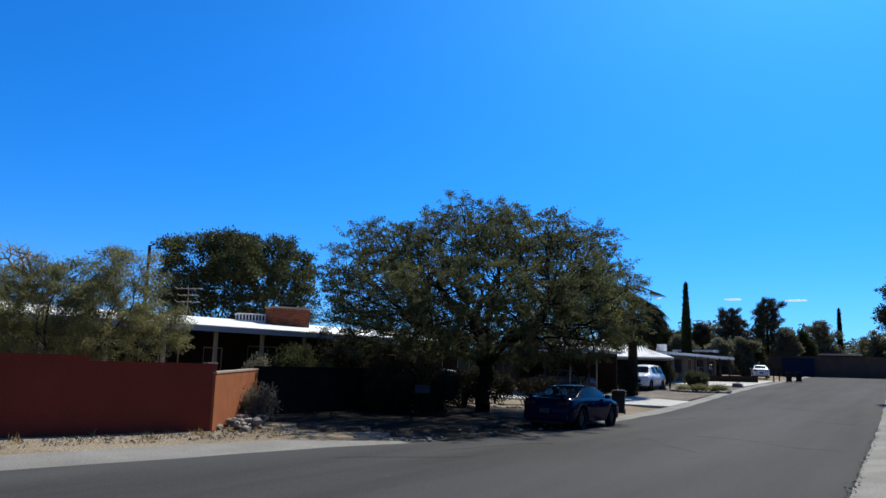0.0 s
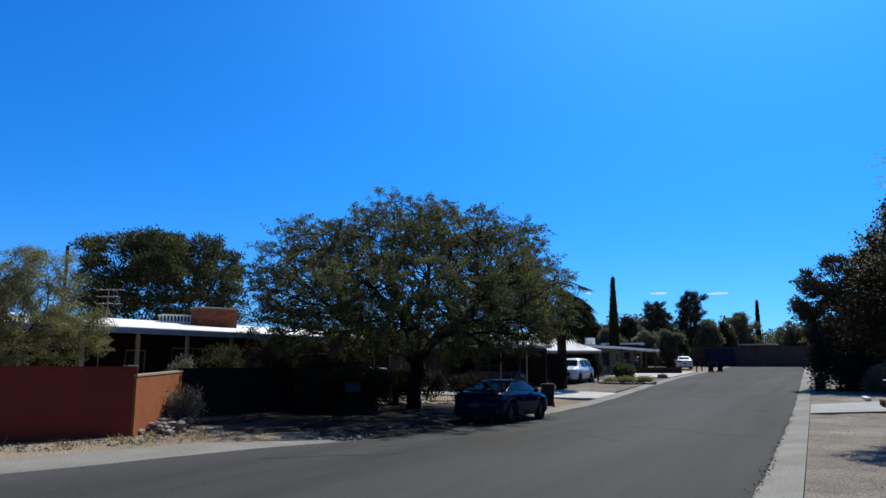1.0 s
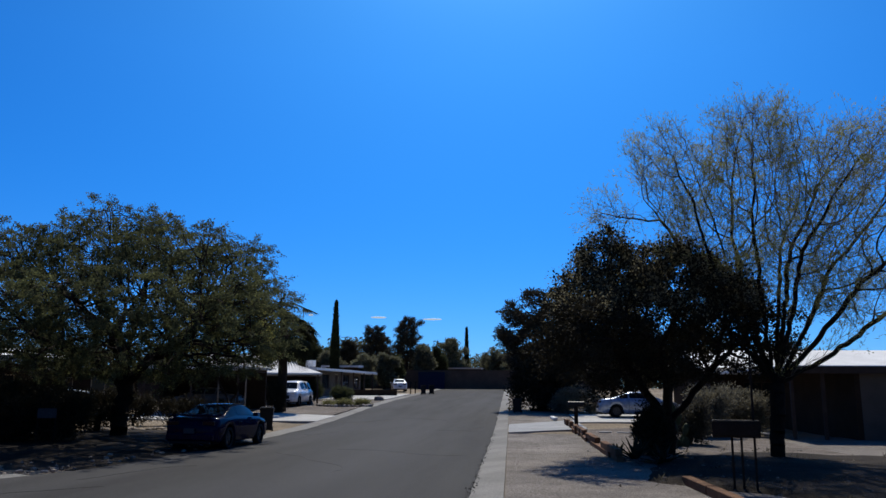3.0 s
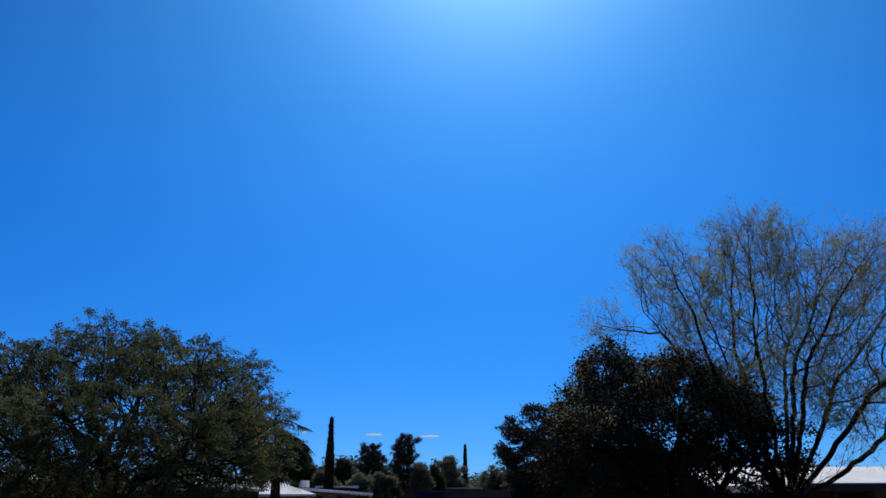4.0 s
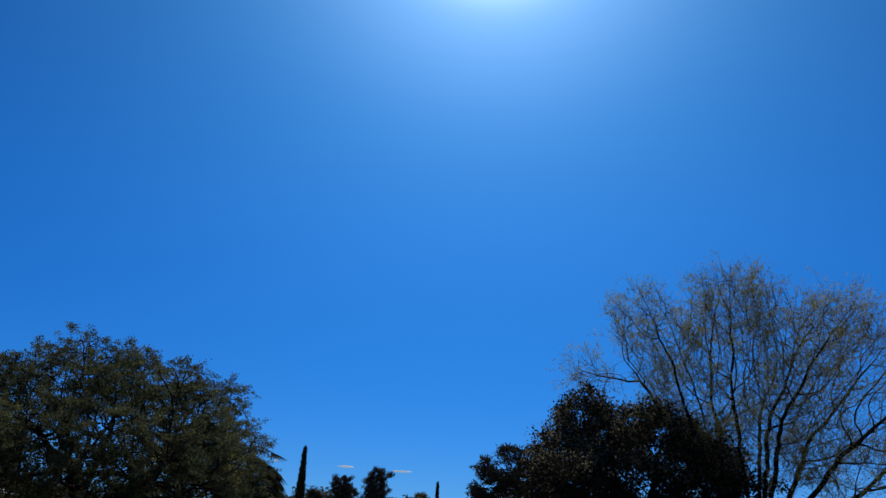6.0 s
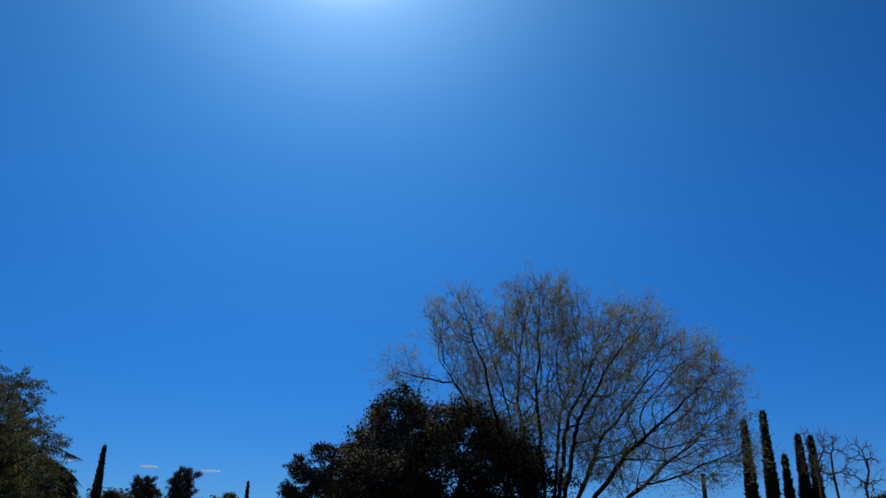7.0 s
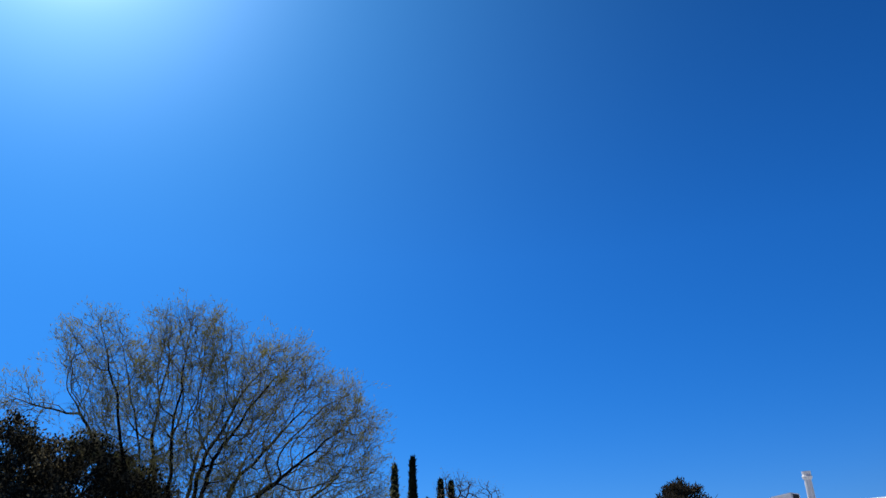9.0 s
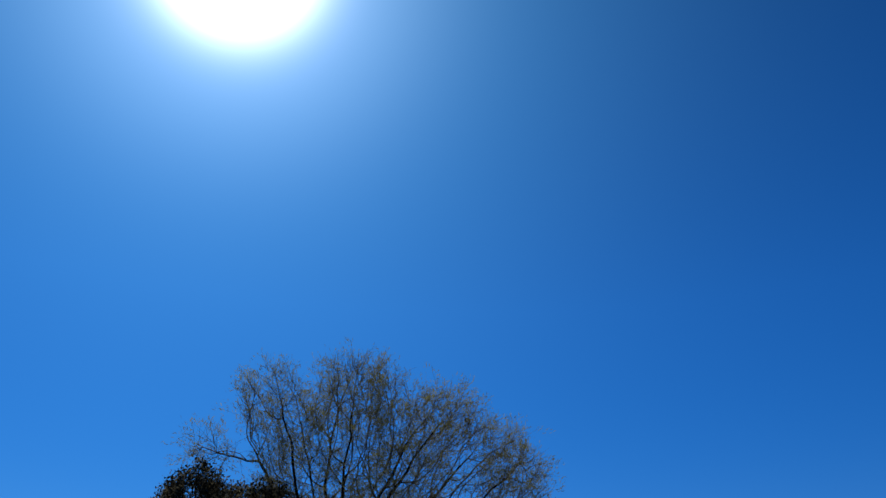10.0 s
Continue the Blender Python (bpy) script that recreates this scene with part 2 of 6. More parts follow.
    paint_shaded=mat("shade_dulled_car_paint", (0.05, 0.052, 0.055), (0.044, 0.046, 0.049), rough=0.35, bump=0, fine=5, spec=0.3),
    dark_rim=mat("dark_alloy_rim", (0.07, 0.07, 0.075), spec=0.3, rough=0.4, metal=0.6, bump=0),
    drive=mat("pale_driveway_concrete", (0.46, 0.45, 0.43), (0.38, 0.37, 0.355), rough=0.9, scale=0.8, fine=30, bump=0.3, dist=0.01, c=(0.33, 0.32, 0.30)),
    drive_grey=mat("grey_driveway_concrete", (0.33, 0.335, 0.34), (0.275, 0.28, 0.285), rough=0.9, scale=0.8, fine=30, bump=0.3, dist=0.01, c=(0.24, 0.243, 0.247)),
    paint_white=mat("white_car_paint", (0.75, 0.75, 0.75), (0.73, 0.73, 0.73), spec=0.5, rough=0.3, bump=0, fine=5, coat=0.8),
    paint_blue=mat("pale_blue_car_paint", (0.08, 0.15, 0.22), (0.07, 0.135, 0.2), spec=0.2, rough=0.6, bump=0, fine=5),
    paint_silver=mat("silver_blue_car_paint", (0.27, 0.33, 0.45), (0.25, 0.31, 0.43), spec=0.5, rough=0.3, metal=0.5, bump=0, fine=5, coat=0.8),
    car_glass=glass_mat("tinted_car_glass", (0.008, 0.010, 0.012), 0.1),
    tail=mat("red_tail_lens", (0.035, 0.003, 0.003), (0.03, 0.003, 0.003), spec=0.25, rough=0.3, bump=0),
    lamp=mat("clear_lamp_lens", (0.7, 0.7, 0.7), spec=0.5, rough=0.1, bump=0),
    plate=mat("number_plate", (0.07, 0.07, 0.073), (0.064, 0.064, 0.067), rough=0.5, bump=0),
    blue=mat("blue_painted_panel", (0.012, 0.021, 0.056), (0.01, 0.017, 0.046), rough=0.7),
    board=mat("pale_sign_board", (0.05, 0.06, 0.07), (0.045, 0.055, 0.062), rough=0.6, bump=0.05),
    cloud=mat("cloud", (0.72, 0.86, 0.95), (0.7, 0.84, 0.93), rough=1.0, bump=0),
    pale_stone=mat("pale_border_stone", (0.3, 0.25, 0.2), (0.22, 0.185, 0.15), rough=0.95, scale=5, objrand=0.25),
)

# emission whitens the clouds in place of sunlight scattered through them
M["cloud"].node_tree.nodes["Principled BSDF"].inputs["Emission Color"].default_value = (0.85, 0.95, 1, 1)
M["cloud"].node_tree.nodes["Principled BSDF"].inputs["Emission Strength"].default_value = 0.42


# ---- tools ----
def rise(y):
    """Height of the land: flat by the camera, rising along the street, level again behind it."""
    s = 0.032
    if y < 25:
        return 0.0
    if y < 45:
        return s * (y - 25) ** 2 / 40
    if y < 95:
        return s * 10 + s * (y - 45)
    if y < 125:
        u = y - 95
        return s * 60 + s * (u - u * u / 60)
    return s * 75


def mesh_of(name, verts, faces, material, smooth=False):
    me = bpy.data.meshes.new(name)
    me.from_pydata([tuple(v) for v in verts], [], [tuple(f) for f in faces])
    me.materials.append(material)
    if smooth:
        me.polygons.foreach_set("use_smooth", [True] * len(me.polygons))
    me.update()
    return me


def part(name, bm, material, parent=None, label="", smooth=False):
    """Links a bmesh as one mesh object, under a thing or a part if given."""
    me = bpy.data.meshes.new(name)
    bm.to_mesh(me)
    bm.free()
    me.materials.append(material)
    if smooth:
        me.polygons.foreach_set("use_smooth", [True] * len(me.polygons))
    ob = new(name, me)
    if parent:
        ob.parent = parent
    if label:
        tagged(ob, label)
    return ob


def thing(name, m, label, category, group="", kind=""):
    e = new(name)
    e.empty_display_size = 0.2
    e.matrix_basis = m
    return tagged(e, label, category, group, kind)


def box(bm, x0, y0, z0, x1, y1, z1, m=None, bevel=0.0):
    g = bmesh.ops.create_cube(bm, size=1.0)
    vs = g["verts"]
    for v in vs:
        v.co = Vector(((x0 + x1) / 2 + v.co.x * (x1 - x0), (y0 + y1) / 2 + v.co.y * (y1 - y0), (z0 + z1) / 2 + v.co.z * (z1 - z0)))
    if bevel:
        es = list({e for v in vs for e in v.link_edges})
        r = bmesh.ops.bevel(bm, geom=es, offset=bevel, segments=1, affect="EDGES")
        vs = list({v for f in r["faces"] for v in f.verts} | {v for v in vs if v.is_valid})
    if m is not None:
        bmesh.ops.transform(bm, matrix=m, verts=[v for v in vs if v.is_valid])
    return vs


def boxes(*dims, bevel=0.0):
    bm = bmesh.new()
    for d in dims:
        box(bm, *d, bevel=bevel)
    return bm


def tube(bm, path, radii, sides=8, cap=True):
    """A tapering tube along the points of path."""
    rings = []
    for i, p in enumerate(path):
        a = path[max(i - 1, 0)]
        b = path[min(i + 1, len(path) - 1)]
        d = (Vector(b) - Vector(a)).normalized()
        q = Vector((0, 0, 1)).rotation_difference(d)
        rings.append([bm.verts.new(Vector(p) + q @ Vector((math.cos(2 * math.pi * k / sides) * radii[i], math.sin(2 * math.pi * k / sides) * radii[i], 0))) for k in range(sides)])
    for r0, r1 in zip(rings, rings[1:]):
        for k in range(sides):
            bm.faces.new((r0[k], r0[(k + 1) % sides], r1[(k + 1) % sides], r1[k]))
    if cap:
        bm.faces.new(list(reversed(rings[0])))
        bm.faces.new(rings[-1])


def strip(name, rows, material, label, category, kind="structure", thick=0.0):
    """A sheet between two lines, given as rows of (left point, right point), with a skirt below if thick."""
    verts, faces = [], []
    n = len(rows)
    for a, b in rows:
        verts += [a, b]
    for i in range(n - 1):
        faces.append((2 * i, 2 * i + 1, 2 * i + 3, 2 * i + 2))
    if thick:
        k = len(verts)
        verts += [(x, y, z - thick) for x, y, z in verts]
        for i in range(n - 1):
            faces.append((2 * i, 2 * i + 2, k + 2 * i + 2, k + 2 * i))
            faces.append((2 * i + 1, k + 2 * i + 1, k + 2 * i + 3, 2 * i + 3))
        faces += [(0, k, k + 1, 1), (2 * n - 2, 2 * n - 1, k + 2 * n - 1, k + 2 * n - 2)]
    ob = new(name, mesh_of(name, verts, faces, material))
    return tagged(ob, label, category, kind=kind)


def lerp_table(tab, y):
    return float(np.interp(y, [t[0] for t in tab], [t[1] for t in tab]))


# ---- ground, road, kerbs ----
LEFT = [(-60, -26), (0, -13.6), (8.5, -11.7), (13.5, -10.7), (15.6, -9.95), (17.5, -9.4), (24, -9.1), (35, -9.15), (43, -9.4), (54, -9.75), (66, -9.8), (80, -9.3), (99, -8.6)]
RIGHT = [(-60, 40), (1.6, 40), (2, 14), (2.6, 8), (3.4, 4.6), (4.4, 2.4), (5.6, 0.7), (7, -0.35), (8.5, -0.7), (10, -0.75), (99, -0.75)]
YS = [-60, -40, -25, -12, -5, 0, 1.6, 2, 2.6, 3.4, 4.4, 5.6, 7, 8.5, 10, 11.5, 13.5, 14.6, 15.6, 16.6, 17.5, 19] + list(range(21, 100, 2)) + [99]


def build_ground():
    xs = [-2500, -900, -350, -160, -90] + list(np.arange(-60, 60.1, 1.0)) + [90, 160, 350, 900, 2500]
    ys = [-2500, -900, -300, -120, -60] + list(np.arange(-40, 140.1, 1.0)) + [170, 230, 350, 900, 3000]
    verts = []
    for y in ys:
        for x in xs:
            z = rise(y)
            on_road = lerp_table(LEFT, y) - 2.6 < x < lerp_table(RIGHT, y) + 1.2 and -60 < y < 101
            z += -0.05 if on_road else 0.05 * noise.noise((x * 0.35, y * 0.35, 0.0)) + 0.02 * noise.noise((x * 1.3, y * 1.3, 3.0))
            verts.append((x, y, z))
    w = len(xs)
    faces = [(j * w + i, j * w + i + 1, (j + 1) * w + i + 1, (j + 1) * w + i) for j in range(len(ys) - 1) for i in range(w - 1)]
    tagged(new("ground", mesh_of("ground", verts, faces, M["dirt"], True)), "dry sandy desert ground with sparse pebbles", "ground", kind="structure")


build_ground()
FINE = sorted(set(YS) | {round(v, 2) for v in np.arange(10, 60, 0.33)})


def ragged(y):
    """The crumbling edge of the asphalt over the kerb."""
    return 0.10 * noise.noise((y * 0.45, 2.0, 0.0)) + 0.025 * noise.noise((y * 1.6, 7.0, 0.0))


strip("road", [((lerp_table(LEFT, y) + (ragged(y + 40) if y > 5 else 0), y, rise(y) + 0.012), (lerp_table(RIGHT, y) + (ragged(y) if y > 9 else 0), y, rise(y) + 0.012)) for y in FINE], M["asphalt"], "worn grey asphalt residential street", "road", thick=0.1)


def round_kerb(y):
    """Both edges of the kerb at y, laid square to the road's edge so that it keeps its width round the corner."""
    x = lerp_table(RIGHT, y)
    k = max(i for i, r in enumerate(RIGHT) if r[0] <= y)
    a, b = RIGHT[max(k - 1, 1)], RIGHT[min(k + 1, len(RIGHT) - 1)]
    n = Vector((b[0] - a[0], a[1] - b[1])).normalized()
    return (x - 0.2 * n.x, y - 0.2 * n.y, rise(y) - 0.012), (x + 0.6 * n.x, y + 0.6 * n.y, rise(y) + 0.075)


strip("kerb_right", [round_kerb(y) for y in YS if y >= 1.6], M["concrete"], "pale concrete rolled kerb beside the asphalt", "kerb", thick=0.14)
strip("pavement_left", [((lerp_table(LEFT, y) - lerp_table([(13.2, 1.75), (15.6, 0.25)], y), y, rise(y) + 0.05), (lerp_table(LEFT, y) + 0.2, y, rise(y) - 0.012)) for y in sorted(YS + [14.0, 15.0]) if y <= 15.6], M["concrete"], "pale dusty concrete apron along the road", "pavement", thick=0.14)
# near-black colour puts the mesquite's shade on the dirt shoulder
strip("shoulder_left", [((lerp_table(LEFT, y) - 3.0, y, rise(y) + lerp_table([(17.2, -0.06), (19.5, 0.06)], y)), (lerp_table(LEFT, y) + 0.05 + ragged(y + 40), y, rise(y) + lerp_table([(17.2, -0.03), (18, 0.008)], y))) for y in FINE if 17.2 <= y <= 28.5], M["litter_shade"], "litter-strewn shoulder darkened to carry the mesquite's shade", "road shoulder", thick=0.12)
strip("kerb_left", [((lerp_table(LEFT, y) - 0.65, y, rise(y) + 0.06), (lerp_table(LEFT, y) + 0.2, y, rise(y) - 0.012)) for y in YS if y >= 27], M["concrete"], "pale concrete rolled kerb beside the asphalt", "kerb", thick=0.14)


def patch(name, pts, z, material, label, category, grid=10):
    """A four-cornered slab on the land."""
    a, b, c, d = [Vector(p) for p in pts]
    rows = []
    for j in range(grid + 1):
        v = j / grid
        p, q = a.lerp(d, v), b.lerp(c, v)
        rows.append(((p.x, p.y, rise(p.y) + z), (q.x, q.y, rise(q.y) + z)))
    return strip(name, rows, material, label, category, thick=0.12)


patch("driveway_right", [(-0.12, 32.6), (3.4, 35.6), (3.4, 42.4), (-0.12, 38.2)], 0.082, M["drive_grey"], "pale concrete driveway crossing to the kerb", "driveway")
patch("parking_pad", [(3.42, 40.4), (14.0, 42.2), (14.0, 48.0), (3.42, 47.2)], 0.086, M["drive"], "pale concrete parking pad beside a house", "driveway")
patch("verge_right", [(-0.14, 8.5), (40, 8.5), (40, 32.3), (-0.14, 32.3)], 0.045, M["verge"], "grey-brown gravelly verge beside the kerb", "verge", grid=26)
patch("verge_right_far", [(-0.14, 38.6), (3.3, 42.7), (3.3, 98), (-0.14, 98)], 0.05, M["verge"], "grey-brown gravelly verge beside the kerb", "verge", grid=40)
patch("gravel_yard_right", [(2.9, 20.5), (9.5, 20.5), (9.5, 39.5), (2.9, 34.6)], 0.085, M["gravel"], "brown gravel front yard behind a low edging", "yard")
patch("driveway_left", [(-22, 39.9), (-9.9, 39.4), (-10.0, 44.4), (-22, 49.6)], 0.075, M["drive"], "sunlit pale concrete driveway of the house", "driveway")
patch("gravel_yard_left", [(-24, 50.0), (-10.4, 45.0), (-10.5, 66.0), (-24, 66.0)], 0.06, M["gravel"], "brown gravel front yard beside the street", "yard")
patch("driveway_far", [(-24, 66.4), (-10.6, 66.4), (-10.2, 79.5), (-24, 79.5)], 0.07, M["drive"], "pale concrete driveway further up the street", "driveway")


def bed(name, cx, cy, rx, ry, z, material, label, category, seed):
    """A ragged-edged bed of litter lying on the land, dark in place of tree shade."""
    n, rings = 72, 9
    verts, faces = [(cx, cy, rise(cy) + z + 0.05)], []
    for k in range(1, rings + 1):
        for i in range(n):
            a = 2 * math.pi * i / n
            edge = 1 + 0.16 * noise.noise((math.cos(a) * 2.1 + seed, math.sin(a) * 2.1, 0)) + 0.10 * noise.noise((math.cos(a) * 9 + seed, math.sin(a) * 9, 4))
            r = k / rings * edge
            x, y = cx + math.cos(a) * rx * r, cy + math.sin(a) * ry * r
            verts.append((x, y, rise(y) + (z + 0.05 * (1 - (k / rings) ** 2) + 0.02 * noise.noise((x, y, 1)) if k < rings else -0.08)))
    for i in range(n):
        faces.append((0, 1 + i, 1 + (i + 1) % n))
    for k in range(rings - 1):
        for i in range(n):
            a, b = 1 + k * n + i, 1 + k * n + (i + 1) % n
            faces.append((a, a + n, b + n, b))
    return tagged(new(name, mesh_of(name, verts, faces, material, True)), label, category, kind="structure")


# dark beds painted where the trees' shade falls on the ground
bed("litter_bed_left", -14.7, 24.9, 5.0, 8.4, 0.06, M["litter_shade"], "leaf litter darkened to carry the mesquite's shade", "leaf litter", 1)
bed("litter_bed_right", 8.0, 17.7, 5.4, 6.0, 0.11, M["litter_shade"], "leaf litter darkened to carry the trees' shade", "leaf litter", 5)


def crack(pts, width):
    """A narrow tarred crack wandering over the road."""
    rows = []
    for k, (x, y) in enumerate(pts):
        a, b = Vector(pts[max(k - 1, 0)]), Vector(pts[min(k + 1, len(pts) - 1)])
        n = Vector((-(b - a).y, (b - a).x)).normalized() * width * (0.6 + 0.5 * abs(noise.noise((x, y, 5))))
        rows.append(((x + n.x, y + n.y, rise(y) + 0.0165), (x - n.x, y - n.y, rise(y) + 0.0165)))
    return strip("road_crack", rows, M["seal"], "thin tarred crack in the asphalt", "crack", thick=0.003)


cr = random.Random(31)
for k in range(11):
    x, y = cr.uniform(-9.5, -1.6), cr.uniform(8, 44)
    a = cr.choice((0.0, 1.57)) + cr.uniform(-0.35, 0.35)
    pts = []
    for i in range(cr.randint(9, 20)):
        if not lerp_table(LEFT, y) + 0.4 < x < -1.2 or y < 6:
            break
        pts.append((x, y))
        a += cr.uniform(-0.3, 0.3)
        x, y = x + 0.35 * math.cos(a), y + 0.35 * math.sin(a)
    if len(pts) > 4:
        crack(pts, cr.uniform(0.006, 0.014))


# ---- plants ----
def crown_points(rng, blobs, n, shell=0.5, floor=-9.0):
    """Points in a set of ellipsoids (cx, cy, cz, rx, ry, rz), denser towards their skins."""
    vol = np.array([b[3] * b[4] * b[5] for b in blobs]) ** 0.8
    pick = rng.choice(len(blobs), n, p=vol / vol.sum())
    d = rng.normal(size=(n, 3))
    d /= np.linalg.norm(d, axis=1)[:, None]
    r = rng.random(n) ** (1 / 3) * (1 - shell) + shell * (0.82 + 0.26 * rng.random(n))
    b = np.array(blobs)[pick]
    ph = b[:, 0] * 1.7 + b[:, 2]
    uneven = 1 + 0.13 * np.sin(4.1 * d[:, 0] + 3.3 * d[:, 2] + ph) + 0.11 * np.sin(9.3 * d[:, 1] - 7.7 * d[:, 0] + 2 * ph) + 0.08 * np.sin(15 * d[:, 2] + 11 * d[:, 0])
    p = b[:, :3] + d * (r * uneven)[:, None] * b[:, 3:]
    return p[p[:, 2] > floor]


def split_two(rng, pts):
    """Two clusters of points."""
    a, b = pts[rng.integers(len(pts))], pts[rng.integers(len(pts))]
    k = np.zeros(len(pts), bool)
    for _ in range(5):
        k = np.linalg.norm(pts - a, axis=1) < np.linalg.norm(pts - b, axis=1)
        if k.all() or not k.any():
            k = np.arange(len(pts)) % 2 == 0
        a, b = pts[k].mean(0), pts[~k].mean(0)
    return pts[k], pts[~k]


def skeleton_of(rng, start, pts, thin, power=0.42, pull=0.42, wobble=0.12):
    """Limbs from start to all pts, as (point, point, radius, radius), forking like a tree."""
    out, ends = [], []
    todo = [(np.array(start, float), pts, None)]
    while todo:
        o, p, r0 = todo.pop()
        r = thin * len(p) ** power
        r0 = r if r0 is None else min(r0, r * 1.25)
        if len(p) == 1:
            mid = (o + p[0]) / 2 + rng.normal(size=3) * wobble * np.linalg.norm(p[0] - o) * 0.5
            out += [(o, mid, r0, r * 0.8), (mid, p[0], r * 0.8, r * 0.45)]
            ends.append((mid, p[0]))
            continue
        c = p.mean(0)
        q = o + (c - o) * (pull * (0.7 + 0.6 * rng.random()))
        q = q + rng.normal(size=3) * wobble * np.linalg.norm(q - o)
        out.append((o, q, r0, r))
        for half in split_two(rng, p):
            todo.append((q, half, r))
    return out, ends


def limbs_mesh(name, segs, material, big=0.05):
    verts, faces = [], []
    for a, b, ra, rb in segs:
        n = 8 if ra > 0.12 else 5 if ra > big * 0.4 else 3
        d = Vector(b - a)
        if d.length < 1e-5:
            continue
        q = Vector((0, 0, 1)).rotation_difference(d)
        k = len(verts)
        for c, r in ((a, ra), (b + (b - a) * min(0.04, rb / d.length), rb)):
            for i in range(n):
                t = 2 * math.pi * i / n
                verts.append(Vector(c) + q @ Vector((math.cos(t) * r, math.sin(t) * r, 0)))
        faces += [(k + i, k + (i + 1) % n, k + n + (i + 1) % n, k + n + i) for i in range(n)]
    return mesh_of(name, verts, faces, material, True)


def leaves_mesh(name, rng, centres, material, each, spread, length, width, droop=0.0, along=None, spray=0.0):
    """Many small folded leaves round the centres."""
    c = np.repeat(centres, each, axis=0)
    n = len(c)
    pos = c + np.clip(rng.normal(size=(n, 3)), -1.9, 1.9) * np.array(spread)
    if spray:
        w = along + np.clip(rng.normal(size=along.shape), -1.7, 1.7) * 0.35
        w[:, 2] = w[:, 2] * 0.5 - 0.12
        pos = pos + np.repeat(w, each, axis=0) * (rng.random(n)[:, None] - 0.3) * spray
    u = rng.normal(size=(n, 3))
    if along is not None:
        u = u * 0.7 + np.repeat(along, each, axis=0) * 1.2
    u[:, 2] -= droop
    u /= np.linalg.norm(u, axis=1)[:, None]
    v = np.cross(u, rng.normal(size=(n, 3)))
    v /= np.linalg.norm(v, axis=1)[:, None] + 1e-9
    ln = length * (0.6 + 0.8 * rng.random(n))[:, None]
    wd = width * (0.6 + 0.8 * rng.random(n))[:, None]
    quad = np.stack([pos, pos + u * ln * 0.5 + v * wd, pos + u * ln, pos + u * ln * 0.45 - v * wd], 1).reshape(-1, 3)
    me = bpy.data.meshes.new(name)
    me.vertices.add(4 * n)
    me.vertices.foreach_set("co", quad.astype(np.float32).ravel())
    me.loops.add(4 * n)
    me.loops.foreach_set("vertex_index", np.arange(4 * n, dtype=np.int32))
    me.polygons.add(n)
    me.polygons.foreach_set("loop_start", np.arange(0, 4 * n, 4, dtype=np.int32))
    me.polygons.foreach_set("loop_total", np.full(n, 4, dtype=np.int32))
    me.update(calc_edges=True)
    me.materials.append(material)
    return me


def tree(name, x, y, blobs, tips, trunk, thin, bark, leaf, each, spread, length, width, label, seed, shell=0.5, droop=0.2, pull=0.42, wobble=0.12,
         category="tree", stems=1, z=None, power=0.42, fork=0.0, girth=1.9):
    """A tree with a tapered trunk, forking limbs and a crown of many small leaves. blobs and trunk height are above its foot."""
    rng = np.random.default_rng(seed)
    root = thing(name, pose(x, y, rise(y) if z is None else z), label, category)
    pts = crown_points(rng, blobs, tips, shell)
    segs, ends = [], []
    groups = [pts]
    while len(groups) < stems:
        groups.sort(key=len)
        groups += split_two(rng, groups.pop())
    if fork:
        r = thin * len(pts) ** power
        low = min(0.25, fork * 0.5)
        segs += [(np.array([0, 0, -0.15]), np.array([0, 0, low]), r * girth * 1.3, r * girth), (np.array([0, 0, low]), np.array([0, 0, fork]), r * girth, r * girth * 0.88)]
    for g in groups:
        top = np.array([0.0, 0.0, trunk])
        foot = np.array([0.0, 0.0, -0.15])
        if stems > 1:
            top = top + (g.mean(0) - top) * np.array([0.18, 0.18, 0.05])
            foot = foot + rng.normal(size=3) * np.array([0.15, 0.15, 0])
        if fork:
            foot = np.array([0.0, 0.0, fork - 0.05])
            top = foot + (g.mean(0) - foot) * 0.3 + np.array([0, 0, 0.25])
        r = thin * len(g) ** power
        if fork:
            segs.append((foot, top, r * 1.15, r))
            s, e = skeleton_of(rng, top, g, thin, power, pull, wobble)
            segs += s
            ends += e
            continue
        mid = (foot + top) / 2 + rng.normal(size=3) * np.array([0.05, 0.05, 0.0])
        segs += [(foot, foot * 0.8 + mid * 0.2, r * 1.5, r * 1.15), (foot * 0.8 + mid * 0.2, mid, r * 1.15, r * 1.05), (mid, top, r * 1.05, r)]
        s, e = skeleton_of(rng, top, g, thin, power, pull, wobble)
        segs += s
        ends += e
    cut = thin * 3.0
    t_ob = new("trunk", limbs_mesh("trunk", [s for s in segs if s[2] > cut], bark))
    t_ob.parent = root
    b_ob = new("branchwork", limbs_mesh("branchwork", [s for s in segs if s[2] <= cut], bark))
    b_ob.parent = root
    tagged(b_ob, kind="stuff")
    e0 = np.array([e[0] for e in ends])
    e1 = np.array([e[1] for e in ends])
    cents = np.concatenate([e1, e0 * 0.4 + e1 * 0.6])
    dirs = np.concatenate([e1 - e0, e1 - e0])
    dirs /= np.linalg.norm(dirs, axis=1)[:, None] + 1e-9
    c = new("crown", leaves_mesh("crown", rng, cents, leaf, each, spread, length, width, droop, dirs))
    c.parent = root
    return root


def in_blobs(rng, blobs, n, shell=0.0, rough=0.16, turn=0.0):
    """n points spread evenly through a set of ellipsoids (u, v, z, ru, rv, rz), or through their outer shell."""
    b = np.array(blobs, float)
    vol = b[:, 3] * b[:, 4] * b[:, 5]
    out = []
